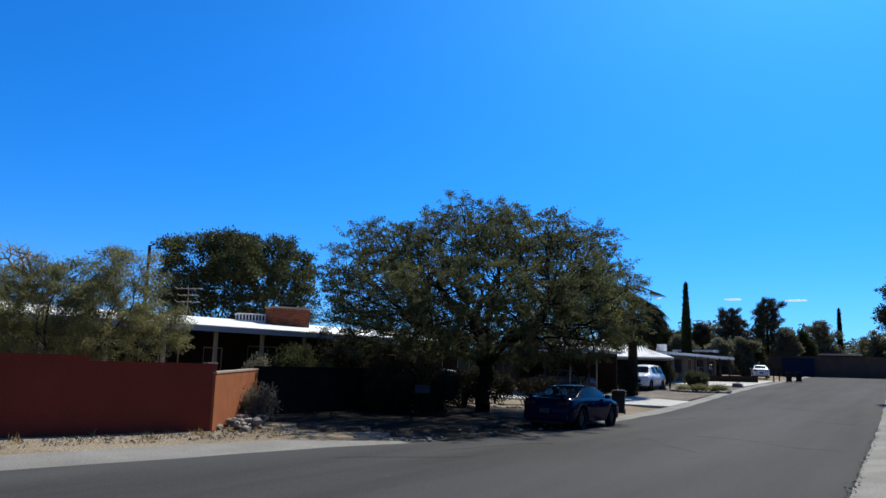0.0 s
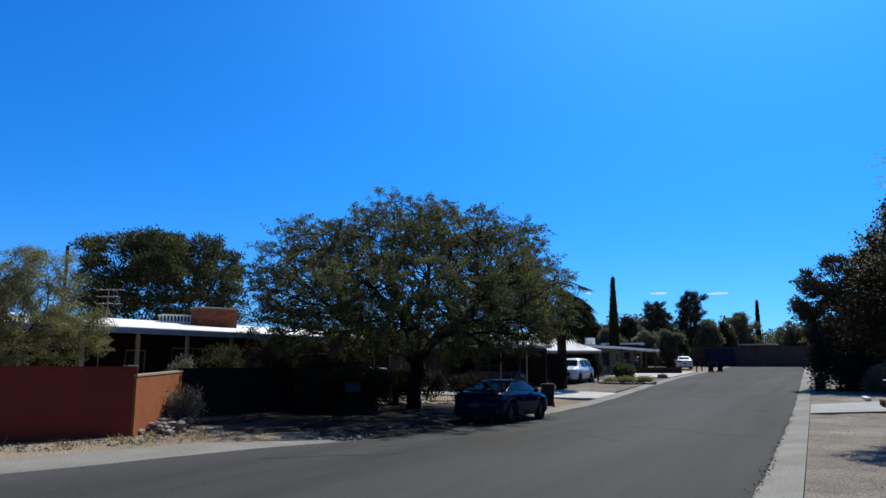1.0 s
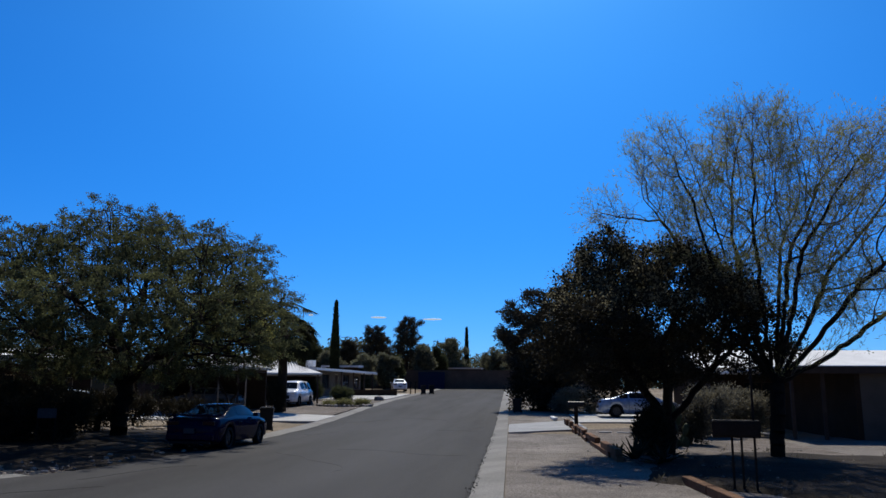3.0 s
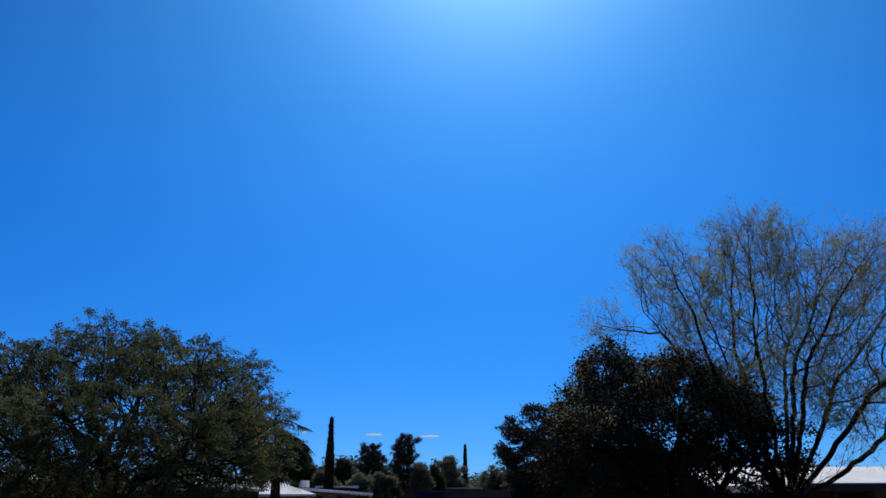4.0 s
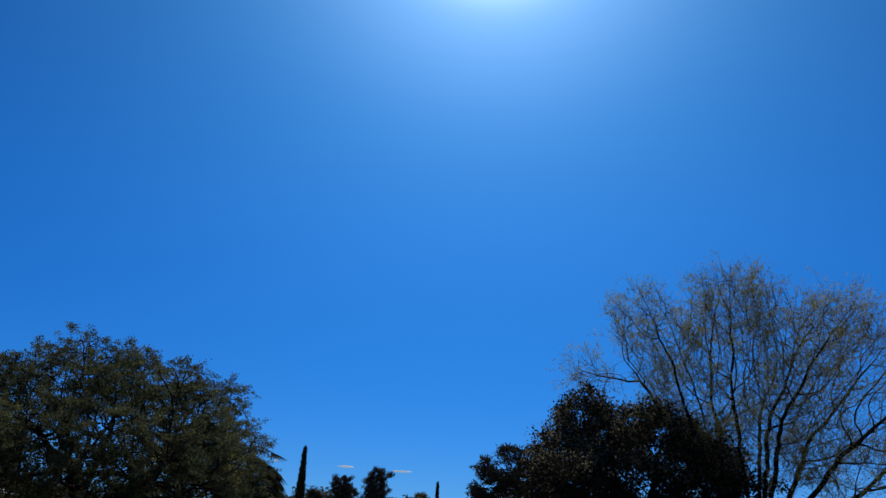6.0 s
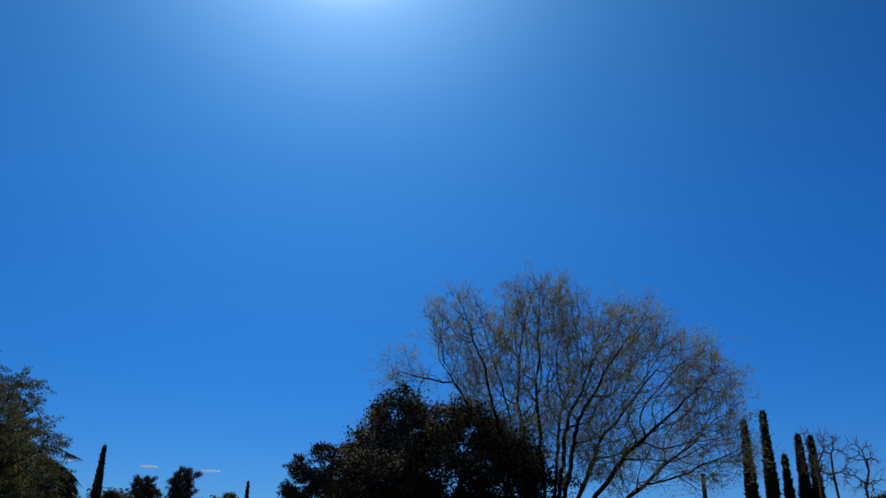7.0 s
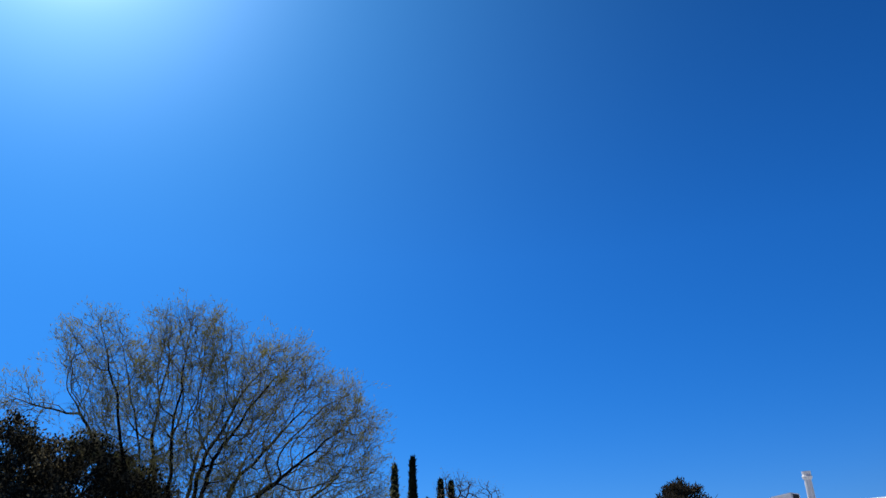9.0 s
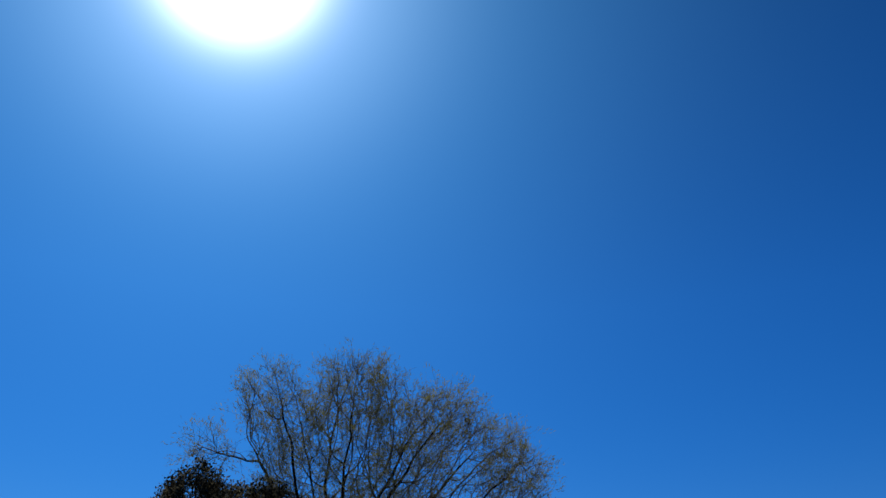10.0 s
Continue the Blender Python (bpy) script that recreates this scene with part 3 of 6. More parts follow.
    while sum(len(o) for o in out) < n:
        k = rng.choice(len(b), n, p=vol / vol.sum())
        d = rng.normal(size=(n, 3))
        d /= np.linalg.norm(d, axis=1)[:, None]
        ph = b[k, 0] * 1.3 + b[k, 2]
        lump = 1 + rough * (0.55 * np.sin(5 * d[:, 0] + 3 * d[:, 2] + ph) + 0.45 * np.sin(9 * d[:, 1] - 8 * d[:, 0] + 2 * ph) + 0.35 * np.sin(17 * d[:, 2] + 13 * d[:, 0] + ph))
        r = (shell + (1 - shell) * rng.random(n)) ** (1 / 3)
        p = b[k, :3] + d * (r * lump)[:, None] * b[k, 3:]
        hits = np.zeros(n)
        core = np.zeros(n, bool)
        for c in b:
            q = np.linalg.norm((p - c[:3]) / c[3:], axis=1)
            hits += q < 1.02
            core |= q < shell ** (1 / 3) * 0.92
        keep = rng.random(n) < 1 / np.maximum(hits, 1)
        if shell:
            keep &= ~core
        out.append(p[keep])
    p = np.concatenate(out)[:n]
    c, s = math.cos(turn), math.sin(turn)
    return np.stack([p[:, 0] * c - p[:, 1] * s, p[:, 0] * s + p[:, 1] * c, p[:, 2]], 1)


def colonize(rng, pts, stems, step, kill, up=0.0, inertia=0.4, wander=0.12, rounds=220):
    """Grows branches from the stems towards all pts, sharing out the room between them. Gives nodes, parents, headings."""
    pos, par, head = [], [], []
    ends = {}
    for line in stems:
        last = ends.get(tuple(np.round(line[0], 3)), -1)
        if last < 0:
            pos.append(np.array(line[0], float))
            par.append(-1)
            head.append(np.array([0, 0, 1.0]))
            last = len(pos) - 1
            ends[tuple(np.round(line[0], 3))] = last
        for a, b in zip(line, line[1:]):
            a, b = np.array(a, float), np.array(b, float)
            k = max(1, int(np.linalg.norm(b - a) / step))
            for i in range(1, k + 1):
                q = a + (b - a) * i / k
                if i < k:
                    q = q + rng.normal(size=3) * step * 0.13
                pos.append(q)
                par.append(last)
                head.append((b - a) / np.linalg.norm(b - a))
                last = len(pos) - 1
            ends[tuple(np.round(b, 3))] = last
    P, H = np.array(pos), np.array(head)
    par = list(par)
    last_child = np.full((len(P), 3), 1e6)
    dist = np.linalg.norm(pts[:, None] - P[None], axis=2)
    near, nd = dist.argmin(1), dist.min(1)
    alive = np.ones(len(pts), bool)
    for _ in range(rounds):
        alive &= nd > kill
        a = np.flatnonzero(alive)
        if len(a) < 4:
            break
        acc = np.zeros((len(P), 3))
        w = pts[a] - P[near[a]]
        np.add.at(acc, near[a], w / np.linalg.norm(w, axis=1)[:, None])
        g = np.unique(near[a])
        d = acc[g] / (np.linalg.norm(acc[g], axis=1)[:, None] + 1e-9)
        d = d + inertia * H[g] + np.array([0, 0, up]) + rng.normal(size=d.shape) * wander
        d /= np.linalg.norm(d, axis=1)[:, None]
        q = P[g] + d * step
        ok = np.linalg.norm(q - last_child[g], axis=1) > step * 0.55
        stuck = g[~ok]
        alive[np.isin(near, stuck) & (nd < step * 3)] = False
        if stuck.size:
            for k in stuck[:80]:
                m = np.flatnonzero(alive & (near == k))
                if m.size:
                    alive[m[nd[m].argmin()]] = False
        g, d, q = g[ok], d[ok], q[ok]
        if not len(g):
            continue
        last_child[g] = q
        n0 = len(P)
        P, H = np.concatenate([P, q]), np.concatenate([H, d])
        last_child = np.concatenate([last_child, np.full((len(q), 3), 1e6)])
        par += list(g)
        dn = np.linalg.norm(pts[:, None] - q[None], axis=2)
        m = dn.min(1)
        closer = m < nd
        near[closer] = n0 + dn.argmin(1)[closer]
        nd = np.minimum(nd, m)
    return P, np.array(par), H


def swell(par, tip, power):
    """Radii of the nodes by the pipe rule, from the tips down."""
    s = np.zeros(len(par))
    for i in range(len(par) - 1, -1, -1):
        s[i] = max(s[i], tip ** power)
        if par[i] >= 0:
            s[par[i]] += s[i]
    return s ** (1 / power)


def grown_tree(name, x, y, label, seed, pts, stems, step, kill, tip, power, bark, twig, leaves, up=0.0, inertia=0.4, wander=0.12, base=1.0, whips=0, whip=(0.3, 0.6), whip_up=0.5, whip_r=0.005, young=1.6, category="tree", z=None):
    """A tree grown into its crown's room: trunk, branchwork and crowns of leaves. leaves: list of
    (material, leaves for each twig, spread, length, width, droop, patch size, share of patches, spray, least height)."""
    rng = np.random.default_rng(seed)
    root = thing(name, pose(x, y, rise(y) if z is None else z), label, category)
    P, par, H = colonize(rng, pts, stems, step, kill, up, inertia, wander)
    rad = swell(par, tip, power) * base
    has = np.flatnonzero(par >= 0)
    segs = [(P[par[i]], P[i], min(rad[par[i]], rad[i] * 1.3), rad[i]) for i in has]
    foot = [i for i in range(len(par)) if par[i] < 0]
    segs += [(P[i] - np.array([0, 0, 0.35]), P[i], rad[i] * 1.35, rad[i]) for i in foot if P[i][2] < 0.5]
    tips = np.flatnonzero((rad < tip * base * young))
    tw_a, tw_d = P[tips], H[tips]
    if whips:
        a, d = np.repeat(tw_a, whips, 0), np.repeat(tw_d, whips, 0)
        d = d * 0.9 + rng.normal(size=d.shape) * 0.45 + np.array([0, 0, whip_up])
        d /= np.linalg.norm(d, axis=1)[:, None]
        ln = rng.uniform(*whip, len(a))[:, None]
        mid = a + d * ln * 0.5 + rng.normal(size=a.shape) * 0.03
        end = a + d * ln + rng.normal(size=a.shape) * 0.06
        for p, m, e in zip(a, mid, end):
            segs += [(p, m, whip_r, whip_r * 0.75), (m, e, whip_r * 0.75, whip_r * 0.35)]
        tw_a, tw_d = mid * 0.4 + end * 0.6, d
    cut = tip * base * 3.0
    for part_name, material, some in (("trunk", bark, [s for s in segs if s[2] > cut]), ("branchwork", twig, [s for s in segs if s[2] <= cut])):
        ob = new(part_name, limbs_mesh(part_name, some, material))
        ob.parent = root
        if part_name == "branchwork":
            tagged(ob, kind="stuff")
    for k, (lm, each, spread, length, width, droop, patch_size, share, spray, *above) in enumerate(leaves):
        f = np.array([noise.noise((p[0] / patch_size + 31 * k, p[1] / patch_size, p[2] / patch_size + seed)) for p in tw_a])
        keep = f > np.quantile(f, 1 - share) if share < 1 else np.ones(len(f), bool)
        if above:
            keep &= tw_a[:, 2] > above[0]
        ob = new("crown", leaves_mesh("crown", rng, tw_a[keep], lm, each, spread, length, width, droop, tw_d[keep], spray))
        ob.parent = root
    return root


def facing(x, y):
    """The turn that lays the u axis of a crown across the line from the standing place."""
    return -math.atan2(x, y)


# spreading mesquite over the parked car
mq = np.random.default_rng(3)
MQ = facing(-14.5, 28)
DOME = [(0.1, -0.4, 4.7, 5.9, 6.0, 3.1), (0.0, -7.0, 4.3, 3.2, 1.6, 0.9), (-4.4, -0.4, 4.9, 1.7, 3.0, 2.2), (4.2, 0.0, 5.0, 1.8, 2.8, 2.0), (-4.4, 0, 6.2, 1.4, 2.2, 1.4), (-1.5, 0, 6.5, 2.4, 2.8, 1.7), (2.4, 0, 6.0, 2.2, 2.6, 1.4), (4.4, 0, 6.2, 1.3, 2.0, 1.4)]
mq_pts = np.concatenate([in_blobs(mq, DOME, 6000, shell=0.12, rough=0.17, turn=MQ),
                         in_blobs(mq, [(-5.2, -0.5, 3.4, 1.2, 2.2, 1.0), (3.1, -0.6, 3.0, 1.7, 2.2, 0.9), (5.0, 0.3, 7.3, 0.6, 0.8, 0.4), (-4.7, 0, 7.2, 0.8, 0.9, 0.5)], 420, turn=MQ)])
mq_pts = mq_pts[mq_pts[:, 2] > 2.3]
mq_fork = (0.15, 0.0, 1.9)
mq_stems = [[(0, 0, 0), (0.05, 0, 0.9), mq_fork]]
for u, v, h in ((-2.6, -0.6, 3.6), (-1.2, 1.8, 4.2), (0.2, -1.8, 4.1), (1.8, 1.2, 3.9), (2.8, -0.9, 3.5), (0.3, 0.3, 4.6)):
    mq_stems.append([mq_fork, (u * 0.45, v * 0.45, 1.9 + (h - 1.9) * 0.62), (u, v, h)])
grown_tree("mesquite_tree", -14.5, 28.0, "spreading mesquite tree with dark trunk and feathery olive leaves", 3, mq_pts, mq_stems, 0.3, 0.38, 0.011, 2.3, M["bark_black"], M["bark"],
           [(M["leaf_mesq"], 54, (0.065, 0.065, 0.05), 0.085, 0.02, 0.2, 0.8, 0.82, 0.55), (M["leaf_mesq2"], 30, (0.065, 0.065, 0.05), 0.085, 0.02, 0.3, 1.5, 0.3, 0.55)],
           inertia=0.35, wander=0.28, base=1.4, whips=2, whip=(0.25, 0.65), whip_up=0.12, whip_r=0.006, young=1.3)

# yellow-green tree behind the car, beside the driveway
pv = np.random.default_rng(14)
pv_pts = in_blobs(pv, [(0, 0, 4.3, 1.5, 1.6, 1.3), (0.2, 0, 5.3, 1.0, 1.2, 0.8), (-1.1, 0, 4.2, 1.0, 1.2, 1.0), (0.7, 0, 3.4, 0.7, 0.9, 0.6)], 760, shell=0.1, turn=facing(-11.4, 30.85))
grown_tree("palo_verde_tree", -11.4, 30.85, "yellow-green feathery palo verde tree beside the driveway", 14, pv_pts, [[(0, 0, 0), (0.1, 0, 1.1), (-0.5, 0.2, 2.0)], [(0.1, 0, 1.1), (0.6, -0.2, 2.2)]], 0.24, 0.32, 0.007, 2.3, M["bark"], M["bark_grey"],
           [(M["leaf_yellow"], 46, (0.09, 0.09, 0.07), 0.09, 0.014, 0.5, 1.0, 0.9, 0.5)], wander=0.25, whips=3, whip=(0.2, 0.5), whip_up=-0.05)

# palo verde behind the red wall
pw = np.random.default_rng(11)
pw_pts = in_blobs(pw, [(0.9, 0, 3.1, 2.1, 2.0, 1.35), (1.8, 0, 4.0, 1.1, 1.2, 0.9), (-1.6, 0, 3.0, 1.8, 1.9, 1.15), (2.8, 0, 2.6, 0.8, 1.0, 0.8), (-3.9, 0, 3.1, 2.0, 2.0, 1.3), (-0.4, 0, 2.2, 3.0, 1.6, 0.7)], 1900, shell=0.1, turn=facing(-20.7, 13.3))
pw_stems = [[(0.1, 0, 0), (0.3, 0.1, 0.6), (0.9, 0.9, 2.0)], [(0.3, 0.1, 0.6), (-0.9, -1.1, 1.8)], [(0.3, 0.1, 0.6), (0.2, -0.3, 2.3)], [(-0.2, 0.1, 0), (-0.6, -0.8, 0.9), (-2.0, -2.6, 2.1)]]
grown_tree("palo_verde_tree", -20.7, 13.3, "feathery olive-yellow palo verde tree in the walled yard", 11, pw_pts, pw_stems, 0.22, 0.27, 0.0065, 2.25, M["bark"], M["bark_grey"],
           [(M["leaf_palo"], 64, (0.08, 0.08, 0.06), 0.085, 0.011, 0.2, 0.9, 0.92, 0.4), (M["leaf_mesq2"], 30, (0.08, 0.08, 0.06), 0.085, 0.0095, 0.2, 0.8, 0.4, 0.4)], up=0.05, wander=0.28, whips=3, whip=(0.15, 0.5), whip_up=0.15, whip_r=0.004, young=1.3)

# dense tree behind the flat-roofed house
dn = np.random.default_rng(5)
dn_pts = in_blobs(dn, [(0, 0, 7.3, 5.3, 4.5, 3.5), (-4.1, 0, 8.5, 2.1, 2.5, 2.2), (-1.0, 0, 9.4, 2.6, 2.6, 1.9), (2.5, 0, 8.6, 2.4, 2.6, 2.1), (4.1, 0, 6.9, 1.5, 2.0, 2.1)], 1500, shell=0.25, rough=0.2, turn=facing(-42.7, 42.5))
grown_tree("dense_tree", -42.7, 42.5, "dense dark green tree rising behind the flat-roofed house", 5, dn_pts, [[(0, 0, 0), (0, 0, 2.2), (0.3, 0.2, 3.4)], [(0, 0, 2.2), (-1.8, -1.6, 4.6)], [(0, 0, 2.2), (1.6, 1.5, 4.8)]], 0.5, 0.7, 0.02, 2.3, M["bark"], M["bark"],
           [(M["leaf_dark"], 66, (0.26, 0.26, 0.2), 0.21, 0.05, 0.2, 2.2, 0.95, 0.5), (M["leaf_mesq2"], 30, (0.26, 0.26, 0.2), 0.2, 0.045, 0.2, 2.0, 0.5, 0.5)], wander=0.25, whips=2, whip=(0.3, 0.9), whip_up=0.1, whip_r=0.01, young=1.4)

# bare winter tree far behind the palo verde
tree("bare_tree", -53.5, 31.4, [(0, 0, 6.9, 3.6, 3.0, 3.0)], 520, 2.5, 0.026, M["bark_pale"], M["leaf_sparse"], 2, (0.2, 0.2, 0.2), 0.12, 0.02,
     "bare grey-branched tree behind the yard", 12, shell=0.6, pull=0.5)

# dark oak-like tree on the other side
ev = np.random.default_rng(21)
ev_pts = in_blobs(ev, [(0, 0, 3.95, 2.95, 2.8, 1.75), (-1.45, 0, 5.35, 0.95, 1.3, 1.1), (0.65, 0, 5.1, 1.2, 1.5, 1.0), (-2.1, -2.9, 3.25, 0.85, 1.6, 0.95), (1.7, 0, 3.7, 1.2, 1.8, 1.1), (-2.5, -3.1, 2.75, 0.65, 1.2, 0.5), (-2.85, -2.9, 2.9, 0.45, 1.0, 0.5), (-2.2, -1.6, 3.2, 0.8, 1.0, 0.9), (-2.1, -0.4, 3.4, 0.85, 1.2, 1.1), (2.6, -0.2, 3.2, 1.05, 1.3, 0.9), (1.7, -0.3, 2.7, 1.2, 1.3, 0.6), (-0.3, -0.6, 2.35, 2.0, 1.7, 0.65)], 2400, shell=0.1, rough=0.12, turn=facing(4.4, 22.8))
ev_pts = ev_pts[ev_pts[:, 2] > 1.95]
ev_stems = [[(0, 0, 0), (0.05, 0, 0.9)], [(0.05, 0, 0.9), (-0.6, 0.2, 1.9), (-1.3, 0.3, 3.0)], [(0.05, 0, 0.9), (0.7, -0.3, 1.8), (1.5, -0.5, 2.7)], [(0.05, 0, 0.9), (0.2, 0.5, 2.2), (0.4, 0.6, 3.2)], [(0.05, 0, 0.9), (-0.1, -0.7, 2.1), (-0.3, -1.1, 3.0)]]
grown_tree("dark_evergreen_tree", 4.4, 22.8, "dense blackish-green evergreen tree with a short forked trunk", 21, ev_pts, ev_stems, 0.28, 0.33, 0.013, 2.25, M["bark_black"], M["bark_black"],
           # light painted by height: bronze leaves above 3.9 m, shade-black ones below
           [(M["leaf_oak_shade"], 84, (0.14, 0.14, 0.12), 0.085, 0.03, -0.1, 1.0, 1.0, 0.12), (M["leaf_lit_bronze"], 74, (0.17, 0.17, 0.15), 0.085, 0.02, 0.0, 1.2, 0.85, 0.4, 3.9)], inertia=0.3, wander=0.3, base=1.15, whips=1, whip=(0.15, 0.35), whip_up=0.3, young=1.5)

# tall sparse tree with upright limbs
sq = np.random.default_rng(33)
SQ = facing(6.95, 21.5)
FAN = [(-2.4, 0, 8.15, 1.1, 1.4, 1.25), (0.0, 0, 8.2, 1.4, 1.9, 1.6), (2.3, 0, 7.4, 1.8, 1.9, 1.4), (4.3, 0, 6.3, 1.35, 1.6, 1.45), (4.0, 0, 4.8, 1.8, 1.7, 1.2), (0.8, 0, 6.2, 2.6, 2.0, 2.0), (1.8, 0, 4.4, 1.9, 1.5, 1.0), (-1.6, 0, 6.6, 1.3, 1.6, 1.5), (-3.6, 0.4, 7.0, 0.95, 0.6, 0.45)]
sq_pts = np.concatenate([in_blobs(sq, FAN, 4200, rough=0.17, turn=SQ), in_blobs(sq, [(-4.2, 0.4, 7.1, 0.7, 0.5, 0.4)], 90, turn=SQ)])
sq_fork = (0.12, 0.0, 2.0)
sq_stems = [[(0, 0, 0), (0.06, 0, 1.0), sq_fork]]
for u, v, h in ((-2.0, 0.3, 5.4), (-1.35, -0.9, 5.5), (-0.7, 0.8, 5.8), (-0.15, -0.5, 5.6), (0.45, 0.9, 5.6), (0.95, -0.9, 5.4), (1.6, 0.4, 5.0), (2.2, -0.6, 4.5), (2.7, 0.5, 3.7), (1.5, 1.2, 4.6), (0.7, 0.2, 5.6), (-1.0, 0.1, 5.5), (2.0, -1.0, 3.4)):
    c, sn = math.cos(SQ), math.sin(SQ)
    tip = (u * c - v * sn, u * sn + v * c)
    low = 0.42 + 0.05 * (u % 1)
    sq_stems.append([sq_fork, (tip[0] * low, tip[1] * low, 2.0 + (h - 2.0) * 0.36), (tip[0] * 0.76, tip[1] * 0.76, 2.0 + (h - 2.0) * 0.7), (tip[0], tip[1], h)])
grown_tree("sparse_feathery_tree", 6.95, 21.5, "tall sparse tree with fanned dark limbs and dry yellow twigs", 33, sq_pts, sq_stems, 0.2, 0.25, 0.007, 2.08, M["bark_black"], M["twig"],
           [(M["leaf_sparse"], 14, (0.06, 0.06, 0.06), 0.12, 0.0085, -0.4, 0.8, 0.78, 0.6)],
           up=0.08, inertia=0.5, wander=0.16, base=1.1, whips=3, whip=(0.25, 0.75), whip_up=0.3, whip_r=0.005, young=1.4)


def cypress(x, y, h, r, label, seed, group="", z=None):
    """A slim pencil cypress: a dense spindle of upright sprays."""
    rng = np.random.default_rng(seed)
    root = thing("cypress_tree", pose(x, y, rise(y) if z is None else z), label, "tree", group)
    bm = bmesh.new()
    tube(bm, [(0, 0, -0.1), (0, 0, h * 0.5), (0, 0, h * 0.97)], [r * 0.3, r * 0.18, 0.015], 7)
    part("trunk", bm, M["bark"], root)
    n = int(900 + h * 130)
    t = rng.random(n) ** 1.1
    prof = np.interp(t, [0, 0.05, 0.3, 0.6, 0.82, 1.0], [0.62, 0.9, 0.95, 0.66, 0.3, 0.0])
    a = rng.random(n) * 2 * np.pi
    rad = r * prof * (0.55 + 0.5 * np.sqrt(rng.random(n)))
    c = np.stack([np.cos(a) * rad, np.sin(a) * rad, 0.3 + t * (h - 0.5)], 1)
    up = np.stack([np.cos(a) * 0.15, np.sin(a) * 0.15, np.ones(n)], 1) * 2.2
    ob = new("crown", leaves_mesh("crown", rng, c, M["cypress"], 9, (r * 0.13, r * 0.13, 0.12), 0.34, 0.05, 0, up))
    ob.parent = root
    return root


def conifer(name, x, y, blobs, tips, trunk, label, seed, leaf="needle", size=0.24, each=60, spread=0.33, thin=0.022, z=None, category="tree", stems=1, shell=0.55):
    return tree(name, x, y, blobs, tips, trunk, thin, M["bark"], M[leaf], each, (spread, spread, spread * 0.7), size, size * 0.22, label, seed, shell=shell, droop=-0.1, category=category, z=z, stems=stems)


def polar(h, d):
    return d * math.sin(radians(h)), d * math.cos(radians(h))


E90 = "slim tall dark pencil cypress above the roofs"
cx, cy = polar(-12.9, 90)
cypress(cx, cy, 10.2, 0.42, E90, 41)
cx, cy = polar(-3.2, 125)
cypress(cx, cy, 9.4, 0.26, "slim far pencil cypress behind the end wall", 42)
for i, (h, d, top, r) in enumerate([(31.7, 60, 9.0, 0.4), (33.0, 60, 9.5, 0.42), (34.0, 62, 6.6, 0.34), (35.0, 61, 7.9, 0.42), (35.75, 61, 7.8, 0.36)]):
    cx, cy = polar(h, d)
    zz = rise(cy)
    cypress(cx, cy, EYE_Z + d * math.tan(radians(top)) - zz, r, "slim dark pencil cypress in a row of five", 50 + i, "row of cypresses")

def pine(x, y, h, r, label, seed, low=0.18, leaf="needle", z=None, top=0.55, lift=0.4, limbs=50):
    """A ragged pine: one straight trunk with whorls of rising limbs that carry tufts of needles."""
    rng = np.random.default_rng(seed)
    root = thing("pine_tree", pose(x, y, rise(y) if z is None else z), label, "tree")
    girth = 0.02 * h + 0.04
    trunk = [(np.array([0, 0, -0.2]), np.array([0, 0, h * 0.5]), girth, girth * 0.6), (np.array([0, 0, h * 0.5]), np.array([0, 0, h * 0.96]), girth * 0.6, 0.02)]
    segs, c, d = [], [], []
    for k in range(limbs):
        t = low + (0.98 - low) * (k + rng.random()) / limbs
        a = k * 2.4 + rng.uniform(-0.4, 0.4)
        reach = r * float(np.interp(t, [low, low + 0.15, 0.65, 0.9, 1.0], [0.6, 1.0, 0.85, top, 0.12])) * rng.uniform(0.5, 1.15)
        out = np.array([math.cos(a), math.sin(a), 0])
        base = np.array([0, 0, h * t * 0.95])
        mid = base + out * reach * 0.55 + np.array([0, 0, reach * lift * 0.3])
        tip = base + out * reach + np.array([0, 0, reach * lift])
        segs += [(base, mid, 0.03 + 0.012 * reach, 0.03), (mid, tip, 0.03, 0.012)]
        m = max(4, int(7 * reach))
        f = rng.uniform(0.3, 1.0, m)[:, None]
        p = np.where(f < 0.55, base + (mid - base) * f / 0.55, mid + (tip - mid) * (f - 0.55) / 0.45)
        p = p + rng.normal(size=(m, 3)) * np.array([0.1, 0.1, 0.06]) * reach * 0.8
        c.append(p)
        d.append(np.tile(out * 0.7 + np.array([0, 0, 0.6]), (m, 1)))
    for nm, material, some in (("trunk", M["bark"], trunk), ("branchwork", M["bark"], segs)):
        ob = new(nm, limbs_mesh(nm, some, material))
        ob.parent = root
        if nm == "branchwork":
            tagged(ob, kind="stuff")
    s = 0.10 + 0.03 * r
    ob = new("crown", leaves_mesh("crown", rng, np.concatenate(c), M[leaf], 40, (s, s, s * 0.8), 0.3, 0.035, -0.2, np.concatenate(d)))
    ob.parent = root
    return root


# trees up the street and behind the end wall
for h, d, top, wide, label, seed in [
    (-9.85, 108, 4.9, 2.6, "dark spiky-topped pine up the street", 61),
    (-7.6, 110, 5.6, 3.0, "tall dark ragged pine behind the end wall", 62),
    (-11.9, 112, 3.7, 2.2, "dark pine behind the low house", 65),
]:
    px, py = polar(h, d)
    pine(px, py, EYE_Z + d * math.tan(radians(top)) - rise(py), d * math.tan(radians(wide / 2)), label, seed)
for name, h, d, top, wide, low, label, seed, leaf in [
